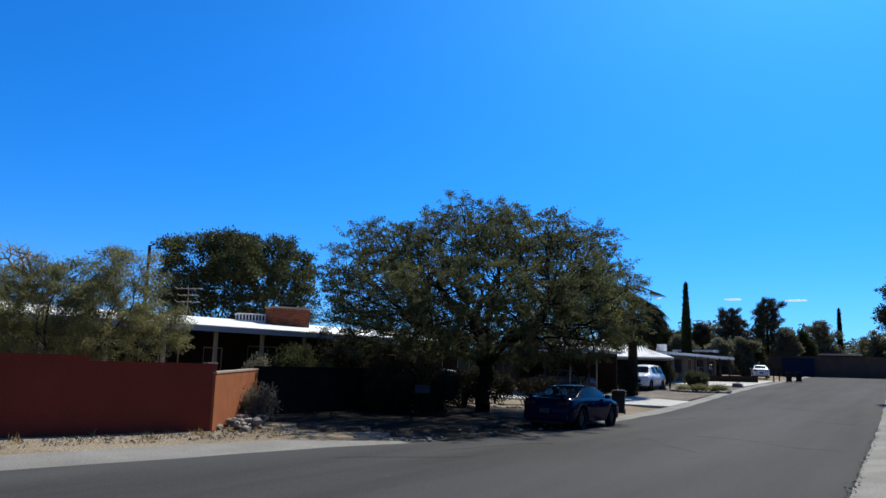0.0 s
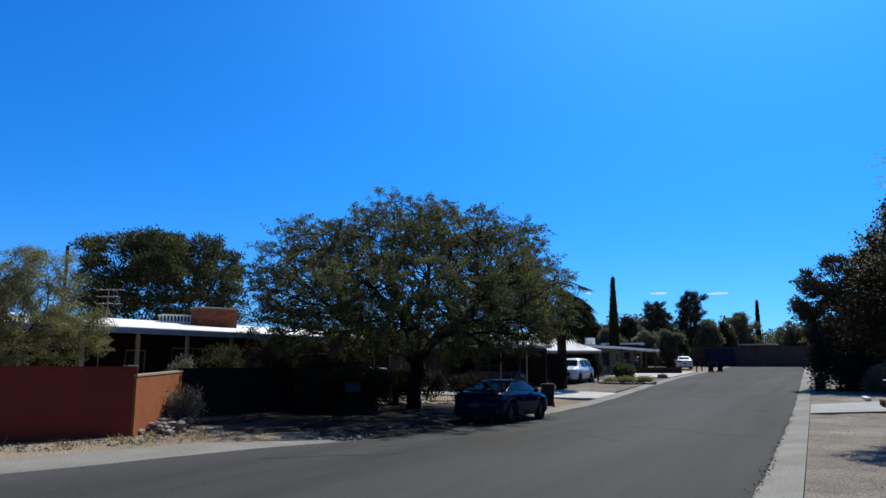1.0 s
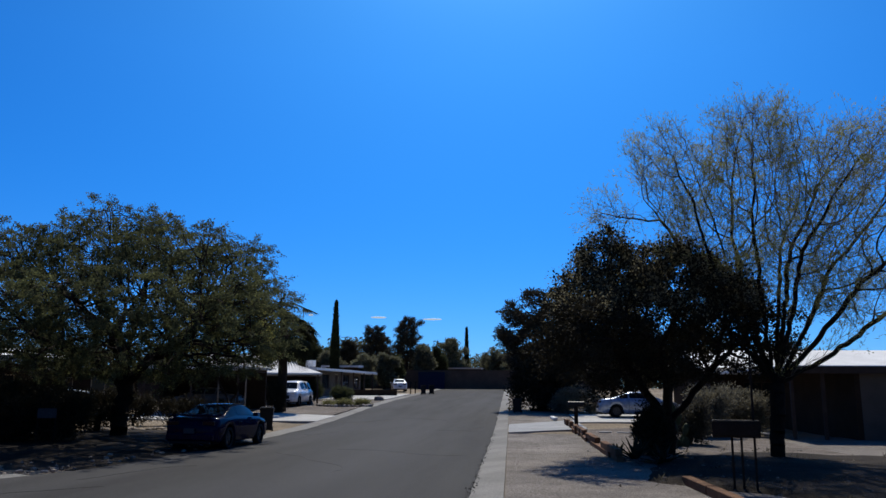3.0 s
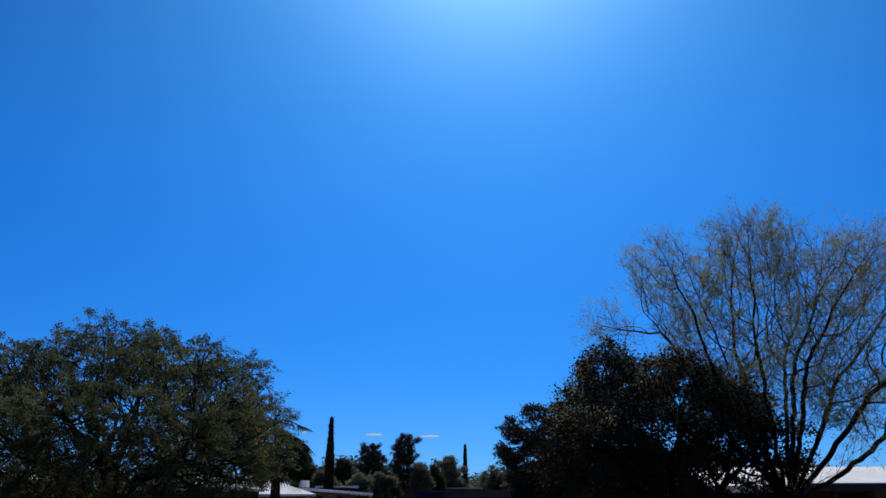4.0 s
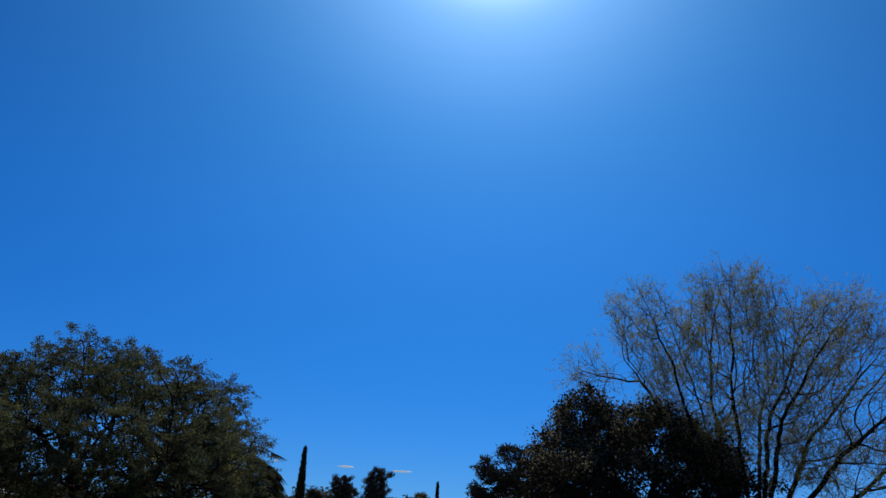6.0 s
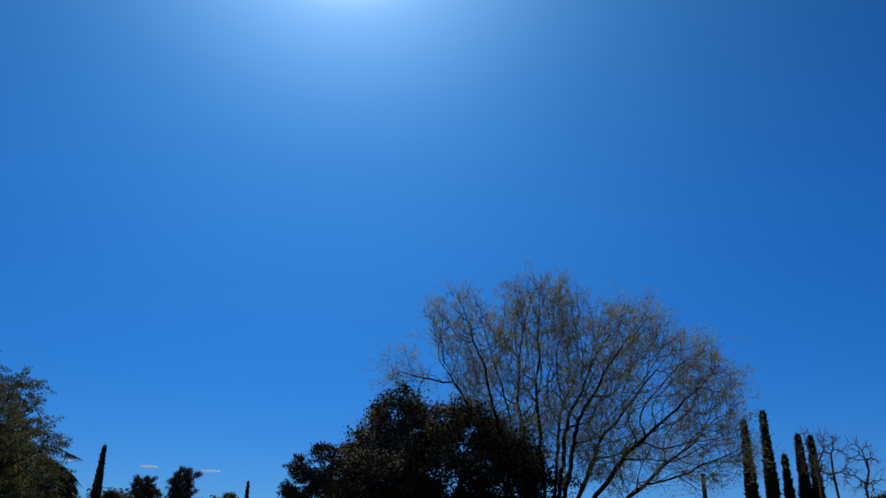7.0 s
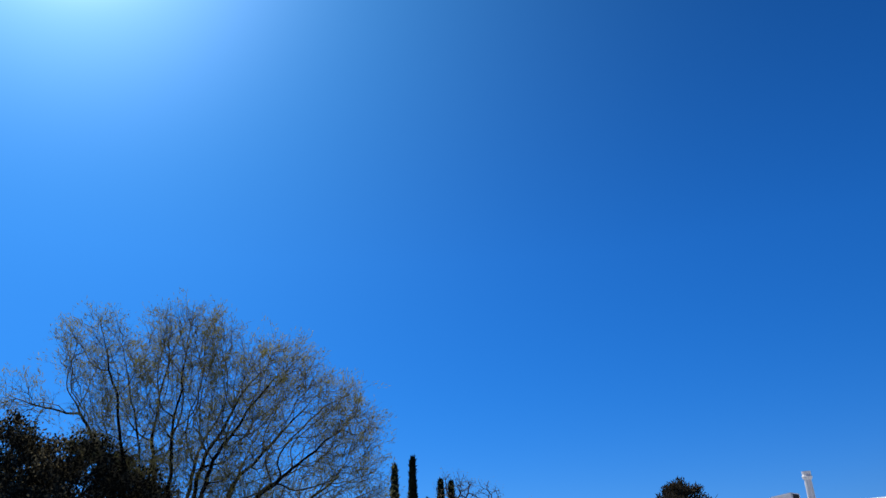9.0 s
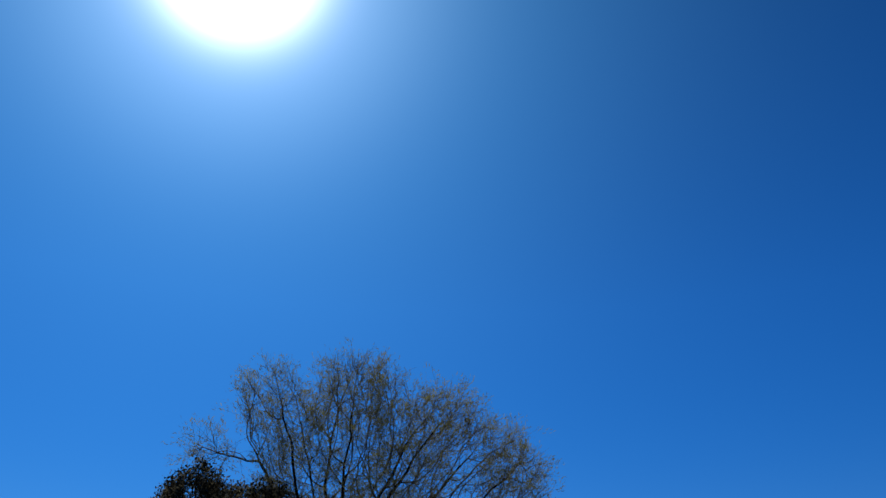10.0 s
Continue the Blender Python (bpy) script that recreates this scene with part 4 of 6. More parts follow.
    ("round_tree", -4.35, 118, 3.95, 2.9, 1.0, "broad olive tree behind the end wall", 63, "leaf_far"),
    ("round_tree", -1.3, 122, 3.15, 3.2, 0.8, "low dusty green tree behind the end wall", 64, "leaf_far"),
    ("round_tree", -14.6, 108, 3.6, 2.6, 1.0, "dark green tree behind the houses", 66, "leaf_dark"),
    ("round_tree", -9.2, 98, 2.7, 1.6, 0.6, "grey-green small tree up the street", 67, "leaf_far"),
    ("round_tree", -6.5, 106, 3.35, 1.7, 0.8, "grey-green small tree behind the blue fence", 68, "leaf_far"),
    ("round_tree", 1.0, 118, 2.9, 2.8, 0.6, "dusty tree behind the end wall", 69, "leaf_far"),
    ("round_tree", -17.3, 100, 3.2, 3.2, 0.8, "dark tree behind the carport", 70, "leaf_dark"),
    ("round_tree", -10.7, 95, 2.5, 1.5, 0.5, "small grey-green tree beside the driveway", 71, "leaf_far"),
    ("round_tree", -13.2, 104, 2.9, 2.0, 0.6, "low green tree behind the houses", 72, "leaf_far"),
    ("evergreen_tree", -8.4, 100, 2.6, 1.3, 0.3, "low dark tree behind the parked car", 73, "leaf_dark"),
    ("evergreen_tree", -5.5, 110, 3.2, 1.4, 0.5, "dark tree behind the blue fence", 74, "leaf_dark"),
]:
    px, py = polar(h, d)
    top_z = EYE_Z + d * math.tan(radians(top)) - rise(py)
    mid = (top_z + low) / 2
    rz = (top_z - low) / 2
    w = d * math.tan(radians(wide / 2))
    rr = random.Random(seed)
    blobs = [(0, 0, mid - rz * 0.15, w * 0.62, w * 0.6, rz * 0.75), (rr.uniform(-0.2, 0.2) * w, 0, mid + rz * 0.66, w * 0.34, w * 0.34, rz * 0.32)]
    for _ in range(12):
        s = rr.uniform(0.18, 0.36)
        blobs.append((rr.uniform(-0.85, 0.85) * w, rr.uniform(-0.5, 0.5) * w, mid + rr.uniform(-0.85, 0.65) * rz, w * s, w * s, rz * s * 0.7))
    conifer(name, px, py, blobs, 210, max(low, 0.6), label, seed, leaf, size=0.26, each=56, spread=0.26, shell=0.45)


def far_woods(seed=77):
    """Low continuous growth of gardens beyond the houses."""
    rng = np.random.default_rng(seed)
    for k, lf in enumerate(("leaf_far", "leaf_dark")):
        n = 2600
        h = np.radians(rng.uniform(-40, 22, n))
        d = rng.uniform(126, 146, n)
        crest = 2.45 + 0.85 * np.exp(-((np.degrees(h) + 12) / 4) ** 2) + 0.45 * np.sin(h * 61 + k) + 0.35 * np.sin(h * 143 + 2 * k) + 0.2 * np.sin(h * 330)
        z = EYE_Z + d * np.tan(np.radians(crest * (1 - 0.9 * rng.random(n) ** 1.6)))
        c = np.stack([d * np.sin(h), d * np.cos(h), np.maximum(z, 2.2)], 1)
        me = leaves_mesh("far_woods", rng, c, M[lf], 16, (0.7, 0.7, 0.4), 0.5, 0.12)
        tagged(new("far_woods", me), "low hazy green growth beyond the houses" if k == 0 else "darker patches of far garden trees", "trees", kind="stuff")


far_woods()

# pines and shrubs up the other side of the street
for name, px, py, blobs, tips, label, seed, leaf in [
    ("evergreen_shrub", 1.9, 51.2, [(0, 0, 1.6, 1.9, 1.6, 1.5), (0.8, 0, 2.4, 1.4, 1.4, 1.2)], 170, "tall dark shrub beside the kerb", 82, "leaf_oak_shade"),
    ("evergreen_shrub", 3.0, 53.0, [(0, 0, 1.6, 1.3, 1.2, 1.4), (0.3, 0, 2.6, 1.2, 1.2, 1.2)], 130, "tall dark shrub near the kerb", 83, "leaf_oak_shade"),
    ("pine_tree", 7.5, 58.0, [(0, 0, 5.2, 3.2, 3.0, 2.8), (1.0, 0, 3.0, 3.4, 3.0, 2.0)], 200, "dark pine behind the parking pad", 84, "needle"),
    ("evergreen_tree", 12.5, 56.0, [(0, 0, 3.4, 3.4, 3.0, 2.4)], 160, "dark evergreen tree behind the house", 85, "leaf_dark"),
]:
    conifer(name, px, py, blobs, tips, 0.9, label, seed, leaf, size=0.2, each=50, spread=0.28)

kp = np.random.default_rng(81)
CLUMPS = [(-1.9, 0, 4.9, 0.8, 1.2, 0.8), (-1.5, 0, 6.5, 0.8, 1.2, 0.75), (-0.1, 0, 7.3, 0.9, 1.2, 0.7), (1.4, 0, 7.4, 1.0, 1.2, 0.7), (0.2, 0, 5.7, 1.4, 1.5, 1.05), (1.8, 0, 5.8, 1.2, 1.4, 1.05), (-1.4, 0, 3.6, 0.95, 1.3, 0.7), (0.6, 0, 3.8, 1.6, 1.6, 0.9), (2.3, 0, 4.1, 1.0, 1.3, 0.9)]
grown_tree("pine_tree", 2.1, 54.0, "dark clumped pine beside the kerb", 81, in_blobs(kp, CLUMPS, 1500, shell=0.1, rough=0.22, turn=facing(2.1, 54.0)), [[(0, 0, 0), (0.1, 0, 2.2), (0, 0, 4.0), (0.15, 0, 5.8), (0.2, 0, 6.9)]], 0.34, 0.42, 0.018, 2.3, M["bark"], M["bark"],
           [(M["needle"], 50, (0.17, 0.17, 0.12), 0.23, 0.036, -0.2, 1.3, 0.86, 0.3)], wander=0.2, whips=2, whip=(0.2, 0.5), whip_up=0.2, whip_r=0.01, young=1.4)
px, py = polar(51.6, 60)
pine(px, py, 9.15, 3.4, "dark round-crowned pine behind the white roof", 91, low=0.3, z=0.5, top=0.5, lift=0.15)
px, py = polar(39.6, 58)
conifer("evergreen_tree", px, py, [(0, 0, 3.6, 1.4, 1.4, 1.9)], 90, 1.5, "small dark evergreen behind the houses", 92, "leaf_dark", z=0.5)
for h, d, top, seed in ((35.9, 57, 8.9, 93), (36.9, 57, 8.4, 96), (38.6, 56, 7.9, 94), (41.2, 58, 6.4, 95)):
    px, py = polar(h, d)
    hh = EYE_Z + d * math.tan(radians(top)) - 0.5
    tree("bare_tree", px, py, [(0, 0, hh - 2.0, 1.4, 1.3, 2.0)], 260, hh - 4.6, 0.0085, M["bark_grey"], M["leaf_sparse"], 1, (0.2, 0.2, 0.2), 0.1, 0.015,
         "leafless thin-branched tree behind the houses", seed, shell=0.6, pull=0.5, z=0.5)


def shrub(name, x, y, rx, ry, h, leaf, tips, label, seed, each=40, length=0.12, width=0.02, spread=0.14, category="shrub", z=None):
    r = random.Random(seed)
    lobes = [(0, 0, h * 0.48, rx * 0.8, ry * 0.8, h * 0.42)]
    for k in range(6):
        a, f = k * 1.05 + r.uniform(-0.4, 0.4), r.uniform(0.35, 0.7)
        g = r.uniform(0.28, 0.5)
        lobes.append((math.cos(a) * rx * f, math.sin(a) * ry * f, h * r.uniform(0.35, 0.82), rx * g, ry * g, h * g * 0.55))
    return tree(name, x, y, lobes, tips, 0.06, 0.008, M["bark_grey"], M[leaf], each, (spread, spread, spread), length, width, label, seed, shell=0.5, droop=-0.3, category=category, stems=4, z=z, fork=0.08, girth=1.1)


shrub("sage_bush", 7.5, 31.0, 0.95, 0.8, 1.9, "leaf_sage", 130, "grey-green sage bush in front of the house", 101)
shrub("sage_bush", 9.4, 32.5, 1.1, 0.9, 2.1, "leaf_sage", 130, "tall grey sage bush in front of the house", 102)
shrub("sage_bush", 3.5, 48.6, 1.2, 1.0, 1.7, "leaf_sage", 90, "pale grey-green bush beside the parking pad", 103)
shrub("sage_bush", 4.9, 49.6, 1.3, 1.0, 1.6, "leaf_sage", 90, "pale grey bush behind the parked car", 104)
shrub("dry_bush", 5.95, 26.9, 0.55, 0.5, 1.45, "leaf_grey", 80, "upright grey dry bush on the yard", 105)
shrub("dry_bush", -16.9, 17.8, 0.55, 0.5, 1.05, "leaf_sage", 70, "grey dry bush against the orange wall", 106, each=18)
# under the mesquite, near-black leaf colour stands in for its deep shade
shrub("dark_bush", -14.9, 24.9, 1.1, 1.0, 1.75, "leaf_oak_shade", 150, "bush at the mesquite's foot, leaves blackened for shade", 120)
shrub("dark_bush", -16.2, 24.2, 1.0, 0.9, 1.5, "leaf_oak_shade", 130, "bush at the mesquite's foot, leaves blackened for shade", 121)
shrub("dark_bush", -19.4, 30.3, 1.7, 1.6, 2.5, "leaf_oak_shade", 190, "overgrown bush with leaves blackened for the tree's shade", 107)
shrub("dark_bush", -17.3, 27.6, 1.5, 1.4, 1.9, "leaf_oak_shade", 170, "overgrown bush with leaves blackened for the tree's shade", 108)
shrub("dark_bush", -16.9, 31.0, 1.3, 1.1, 1.75, "leaf_oak_shade", 120, "low bush behind the mesquite's trunk, leaves blackened for shade", 122)
shrub("dark_bush", -17.3, 25.6, 1.5, 1.3, 2.3, "leaf_oak_shade", 170, "overgrown bush against the side wall, leaves blackened for shade", 123)
# three bushes added to stand in for the shadow over the drive
shrub("dark_bush", -15.6, 36.2, 1.3, 0.9, 1.25, "leaf_oak_shade", 110, "low blackish bush added in place of the shade before the carport", 133, each=26)
shrub("dark_bush", -17.9, 36.0, 1.3, 0.9, 1.5, "leaf_oak_shade", 120, "low blackish bush added in place of the shade before the carport", 134, each=26)
shrub("dark_bush", -13.5, 36.6, 1.0, 0.8, 1.0, "leaf_oak_shade", 80, "low blackish bush added in place of the shade before the carport", 135, each=26)
shrub("olive_bush", -21.6, 25.0, 1.6, 1.4, 2.8, "leaf_dark", 150, "dark olive tall bush by the porch", 109)
# shade put into the leaf colour here too
shrub("dark_bush", -20.9, 27.8, 1.9, 1.6, 3.2, "leaf_oak_shade", 190, "tall bush between porch and tree, leaves blackened for shade", 119)
shrub("garden_bush", -21.2, 22.3, 0.9, 0.6, 1.9, "leaf_sage", 70, "grey-green plant showing above the wall", 110)
shrub("clipped_bush", -12.45, 57.0, 0.8, 0.75, 1.45, "leaf_mesq", 120, "rounded dark bush in a stone-edged bed", 111)
shrub("low_bush", -10.75, 56.2, 0.5, 0.5, 0.34, "leaf_palo", 40, "low olive bush in a stone-edged bed", 112)
shrub("low_bush", -11.8, 54.7, 0.6, 0.4, 0.4, "leaf_palo", 44, "low olive bush in a stone-edged bed", 136)
shrub("low_bush", -12.9, 55.0, 0.4, 0.3, 0.25, "leaf_palo", 26, "low olive bush in a stone-edged bed", 113)
shrub("dark_bush", -16.4, 64.0, 1.0, 0.9, 1.7, "leaf_dark", 110, "dark bush in front of the low house", 114)
shrub("dark_bush", -14.35, 47.1, 0.55, 0.5, 2.1, "leaf_oak_shade", 110, "dark tall bush at the palm's foot", 116)


def palm(x, y, h, label, seed):
    rng = random.Random(seed)
    root = thing("palm_tree", pose(x, y, rise(y)), label, "palm")
    bm = bmesh.new()
    tube(bm, [(0, 0, -0.1), (0.05, 0, h * 0.3), (0.02, 0, h * 0.7), (0, 0, h)], [0.36, 0.3, 0.28, 0.27], 12)
    part("trunk", bm, M["bark"], root)
    for i in range(46):
        a = rng.uniform(0, 6.283)
        e = rng.uniform(-1.15, 1.2)
        ln = rng.uniform(2.1, 2.8)
        bm = bmesh.new()
        pts = []
        for k in range(7):
            t = k / 6
            r = ln * t * math.cos(e * (1 - 0.2 * t))
            pts.append(Vector((math.cos(a) * r, math.sin(a) * r, h + ln * t * math.sin(e) - 0.75 * t * t * ln)))
        tube(bm, pts[:5], [0.025, 0.022, 0.02, 0.016, 0.01], 4)
        hub = pts[4]
        out = (pts[5] - pts[3]).normalized()
        side = out.cross(Vector((0, 0, 1))).normalized()
        up = side.cross(out)
        for k in range(17):
            b = (k - 8) / 8 * 1.45
            d = out * math.cos(b) + side * math.sin(b)
            tip = hub + d * ln * 0.5 + Vector((0, 0, -0.22 * abs(b) - 0.1))
            n = (side * math.cos(b) - out * math.sin(b)) * 0.055
            mid = hub.lerp(tip, 0.45) + up * 0.04
            vs = [bm.verts.new(v) for v in (hub, mid + n, tip, mid - n)]
            bm.faces.new(vs)
        part("frond", bm, M["palm"], root)
    return root


palm(-14.35, 48.0, 6.2, "fan palm with a shaggy dark crown", 7)


def agave(x, y, r, label, seed):
    rng = random.Random(seed)
    root = thing("agave_plant", pose(x, y, rise(y) + 0.02), label, "agave")
    for i in range(26):
        a, e = rng.uniform(0, 6.283), rng.uniform(0.15, 1.3)
        ln, w = r * rng.uniform(0.7, 1.1), 0.05
        d = Vector((math.cos(a) * math.cos(e), math.sin(a) * math.cos(e), math.sin(e)))
        s = Vector((-math.sin(a), math.cos(a), 0))
        bm = bmesh.new()
        prev = None
        for k in range(5):
            t = k / 4
            c = d * ln * t + Vector((0, 0, -0.12 * t * t * ln))
            ww = w * (0.7 + 0.6 * t if t < 0.5 else 2.0 * (1 - t)) + 0.003
            ring = [bm.verts.new(c + s * ww + Vector((0, 0, 0.02))), bm.verts.new(c - Vector((0, 0, 0.012))), bm.verts.new(c - s * ww + Vector((0, 0, 0.02)))]
            if prev:
                bm.faces.new((prev[0], prev[1], ring[1], ring[0]))
                bm.faces.new((prev[1], prev[2], ring[2], ring[1]))
                bm.faces.new((prev[2], prev[0], ring[0], ring[2]))
            prev = ring
        part("leaf", bm, M["agave"], root)
    return root


agave(3.2, 20.9, 0.75, "dark spiky agave clump beside the edging", 1)
agave(4.0, 21.6, 0.6, "dark spiky agave clump beside the edging", 2)
agave(2.9, 22.2, 0.45, "small dark agave beside the edging", 3)
agave(3.7, 19.9, 0.6, "dark spiky agave clump beside the edging", 6)


def prickly_pear(x, y, n, label, seed):
    """A cactus of flat oval pads growing out of one another."""
    rng = random.Random(seed)
    root = thing("prickly_pear", pose(x, y, rise(y) + 0.05), label, "cactus")
    tips = [(Vector((rng.uniform(-0.3, 0.3), rng.uniform(-0.2, 0.2), 0)), 0.0) for _ in range(4)]
    for k in range(n):
        base, _ = tips[rng.randrange(len(tips))]
        lean, turn = rng.uniform(-0.7, 0.7), rng.uniform(0, 3.14)
        h = rng.uniform(0.16, 0.24)
        m = Matrix.Translation(base) @ Matrix.Rotation(turn, 4, "Z") @ Matrix.Rotation(lean, 4, "Y")
        bm = bmesh.new()
        bmesh.ops.create_icosphere(bm, subdivisions=2, radius=1.0, matrix=m @ Matrix.Translation((0, 0, h * 0.92)) @ Matrix.Diagonal((h * 0.72, 0.03, h, 1)))
        part("pad", bm, M["pear"], root, smooth=True)
        tips.append((m @ Vector((0, 0, h * 1.85)), lean))
    return root


prickly_pear(5.35, 25.7, 16, "prickly pear cactus with flat green pads", 1)
shrub("dark_bush", 3.8, 21.9, 0.3, 0.35, 1.5, "leaf_oak_shade", 90, "dark upright bush beside the evergreen's trunk", 125)


# ---- buildings ----
def wall_bm(length, height, thick, openings):
    """A wall along x from 0, with outer face at y = 0 and openings (x0, z0, x1, z1) through it."""
    bm = bmesh.new()
    xs = sorted({0, length, *[o[0] for o in openings], *[o[2] for o in openings]})
    zs = sorted({0, height, *[o[1] for o in openings], *[o[3] for o in openings]})
    full = {(i, k): not any(o[0] <= xs[i] < o[2] and o[1] <= zs[k] < o[3] for o in openings) for i in range(len(xs) - 1) for k in range(len(zs) - 1)}
    seen = {}

    def v(i, k, s):
        if (i, k, s) not in seen:
            seen[i, k, s] = bm.verts.new((xs[i], thick * s, zs[k]))
        return seen[i, k, s]

    for (i, k), solid in full.items():
        if not solid:
            continue
        bm.faces.new((v(i, k, 0), v(i + 1, k, 0), v(i + 1, k + 1, 0), v(i, k + 1, 0)))
        bm.faces.new((v(i, k + 1, 1), v(i + 1, k + 1, 1), v(i + 1, k, 1), v(i, k, 1)))
        for (di, dk), (a, b) in (((0, -1), ((i + 1, k), (i, k))), ((0, 1), ((i, k + 1), (i + 1, k + 1))), ((-1, 0), ((i, k), (i, k + 1))), ((1, 0), ((i + 1, k + 1), (i + 1, k)))):
            if not full.get((i + di, k + dk), False):
                bm.faces.new((v(*a, 0), v(*b, 0), v(*b, 1), v(*a, 1)))
    return bm


def window(parent, m, w, h, bars=1, frame_mat="trim"):
    """A window in its opening: frame, sill and panes."""
    f = boxes((0, 0.04, 0, w, 0.11, 0.06), (0, 0.04, h - 0.06, w, 0.11, h), (0, 0.04, 0.06, 0.06, 0.11, h - 0.06), (w - 0.06, 0.04, 0.06, w, 0.11, h - 0.06))
    for k in range(bars):
        c = w * (k + 1) / (bars + 1)
        box(f, c - 0.025, 0.05, 0.06, c + 0.025, 0.10, h - 0.06)
    win = part("window", f, M[frame_mat], parent)
    win.matrix_basis = m
    for k in range(bars + 1):
        x0, x1 = 0.06 + (w - 0.12) * k / (bars + 1), 0.06 + (w - 0.12) * (k + 1) / (bars + 1)
        part("pane", boxes((x0, 0.07, 0.06, x1, 0.078, h - 0.06)), M["glass"], win)
    part("sill", boxes((-0.06, -0.05, -0.06, w + 0.06, 0.1, -0.002), bevel=0.008), M[frame_mat], win)
    return win


def door(parent, m, w=0.95, h=2.05, material="dark_trim"):
    d = boxes((0.05, 0.06, 0.01, w - 0.05, 0.105, h - 0.05), (0.15, 0.045, 0.2, w - 0.15, 0.06, 0.9), (0.15, 0.045, 1.05, w - 0.15, 0.06, h - 0.2), bevel=0.006)
    ob = part("door", d, M[material], parent)
    ob.matrix_basis = m
    part("door_frame", boxes((0, 0.03, 0, 0.05, 0.13, h), (w - 0.05, 0.03, 0, w, 0.13, h), (0.05, 0.03, h - 0.05, w - 0.05, 0.13, h)), M["trim"], ob)
    bm = bmesh.new()
    bmesh.ops.create_uvsphere(bm, u_segments=10, v_segments=6, radius=0.035, matrix=pose(w - 0.13, 0.03, 1.0))
    part("door_handle", bm, M["metal"], ob, "round metal door knob")
    return ob


def house(name, m, w, d, h, wall, label, roof, openings, sash="trim"):
    """A low house: front along x at y = 0, depth along y. openings: list of (kind, x, z, w, h, bars) in the front wall."""
    root = thing(name, m, label, "house")
    part("slab", boxes((-0.15, -0.15, -0.6, w + 0.15, d + 0.15, 0.0)), M["concrete"], root)
    ops = [(x, z, x + ww, z + hh) for k, x, z, ww, hh, *_ in openings]
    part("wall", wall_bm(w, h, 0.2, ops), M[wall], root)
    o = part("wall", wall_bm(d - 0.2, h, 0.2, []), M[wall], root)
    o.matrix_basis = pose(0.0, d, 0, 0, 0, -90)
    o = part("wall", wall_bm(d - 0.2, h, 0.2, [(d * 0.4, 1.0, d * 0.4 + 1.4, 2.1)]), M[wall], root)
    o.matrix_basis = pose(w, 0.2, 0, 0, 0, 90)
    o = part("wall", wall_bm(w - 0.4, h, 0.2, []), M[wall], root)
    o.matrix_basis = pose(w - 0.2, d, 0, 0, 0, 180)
    window(root, pose(w, 0.2 + d * 0.4, 1.0, 0, 0, 90), 1.4, 1.1, 1, sash)
    for k, x, z, ww, hh, *r in openings:
        if k == "window":
            window(root, pose(x, 0, z), ww, hh, r[0] if r else 1, sash)
        elif k == "door":
            door(root, pose(x, 0, z), ww, hh)
    roof(root, w, d, h)
    return root


def flat_roof(over=0.6, rise_back=0.35, thick=0.22, porch=0.0, fascia="grey_trim", ridge=0.0):
    """Low single-slope roof with a fascia all round, reaching over a porch in front."""
    def make(root, w, d, h):
        bm = bmesh.new()
        y0, y1 = -over - porch, d + over
        ym = (y0 + y1) / 2
        if ridge:
            pts = []
            for z in (0.02, thick):
                pts += [(-over, y0, h + z), (w + over, y0, h + z), (w + over, ym, h + z + ridge), (w + over, y1, h + z), (-over, y1, h + z), (-over, ym, h + z + ridge)]
            vs = [bm.verts.new(p) for p in pts]
            for f in ((5, 2, 1, 0), (4, 3, 2, 5), (6, 7, 8, 11), (11, 8, 9, 10), (0, 1, 7, 6), (1, 2, 8, 7), (2, 3, 9, 8), (3, 4, 10, 9), (4, 5, 11, 10), (5, 0, 6, 11)):
                bm.faces.new([vs[i] for i in f])
        vs = [] if ridge else [bm.verts.new(p) for p in ((-over, y0, h + 0.02), (w + over, y0, h + 0.02), (w + over, y1, h + 0.02 + rise_back), (-over, y1, h + 0.02 + rise_back),
                                        (-over, y0, h + thick), (w + over, y0, h + thick), (w + over, y1, h + thick + rise_back), (-over, y1, h + thick + rise_back))]
        for f in () if ridge else ((3, 2, 1, 0), (4, 5, 6, 7), (0, 1, 5, 4), (1, 2, 6, 5), (2, 3, 7, 6), (3, 0, 4, 7)):
            bm.faces.new([vs[i] for i in f])
        rf = part("roof", bm, M["white_roof"], root, "white coated low-slope roof")
        part("fascia", boxes((-over - 0.03, y0 - 0.035, h - 0.02, w + over + 0.03, y0 - 0.004, h + thick - 0.04)), M[fascia], rf)
        for x in (-over - 0.034, w + over + 0.004):
            bm = bmesh.new()
            box(bm, x, y0, h - 0.08, x + 0.03, y1, h + thick - 0.05)
            for v in bm.verts:
                v.co.z += rise_back * (v.co.y - y0) / (y1 - y0)
            if ridge:
                bmesh.ops.bisect_plane(bm, geom=bm.verts[:] + bm.edges[:] + bm.faces[:], plane_co=(0, ym, 0), plane_no=(0, 1, 0))
                for v in bm.verts:
                    v.co.z += ridge * (1 - abs(v.co.y - ym) / (ym - y0))
            part("fascia", bm, M[fascia], rf)
    return make


def pitched_roof(over=0.5, pitch=0.24, thick=0.16, fascia="trim"):
    """Two slopes, the ridge along x."""
    def make(root, w, d, h):
        for s in (0, 1):
            bm = bmesh.new()
            e, r = (-over, d / 2) if s == 0 else (d + over, d / 2)
            zr = h + pitch * (d / 2 + over)
            pts = [(-over, e, h), (w + over, e, h), (w + over, r, zr), (-over, r, zr)]
            lo = [bm.verts.new(p) for p in pts]
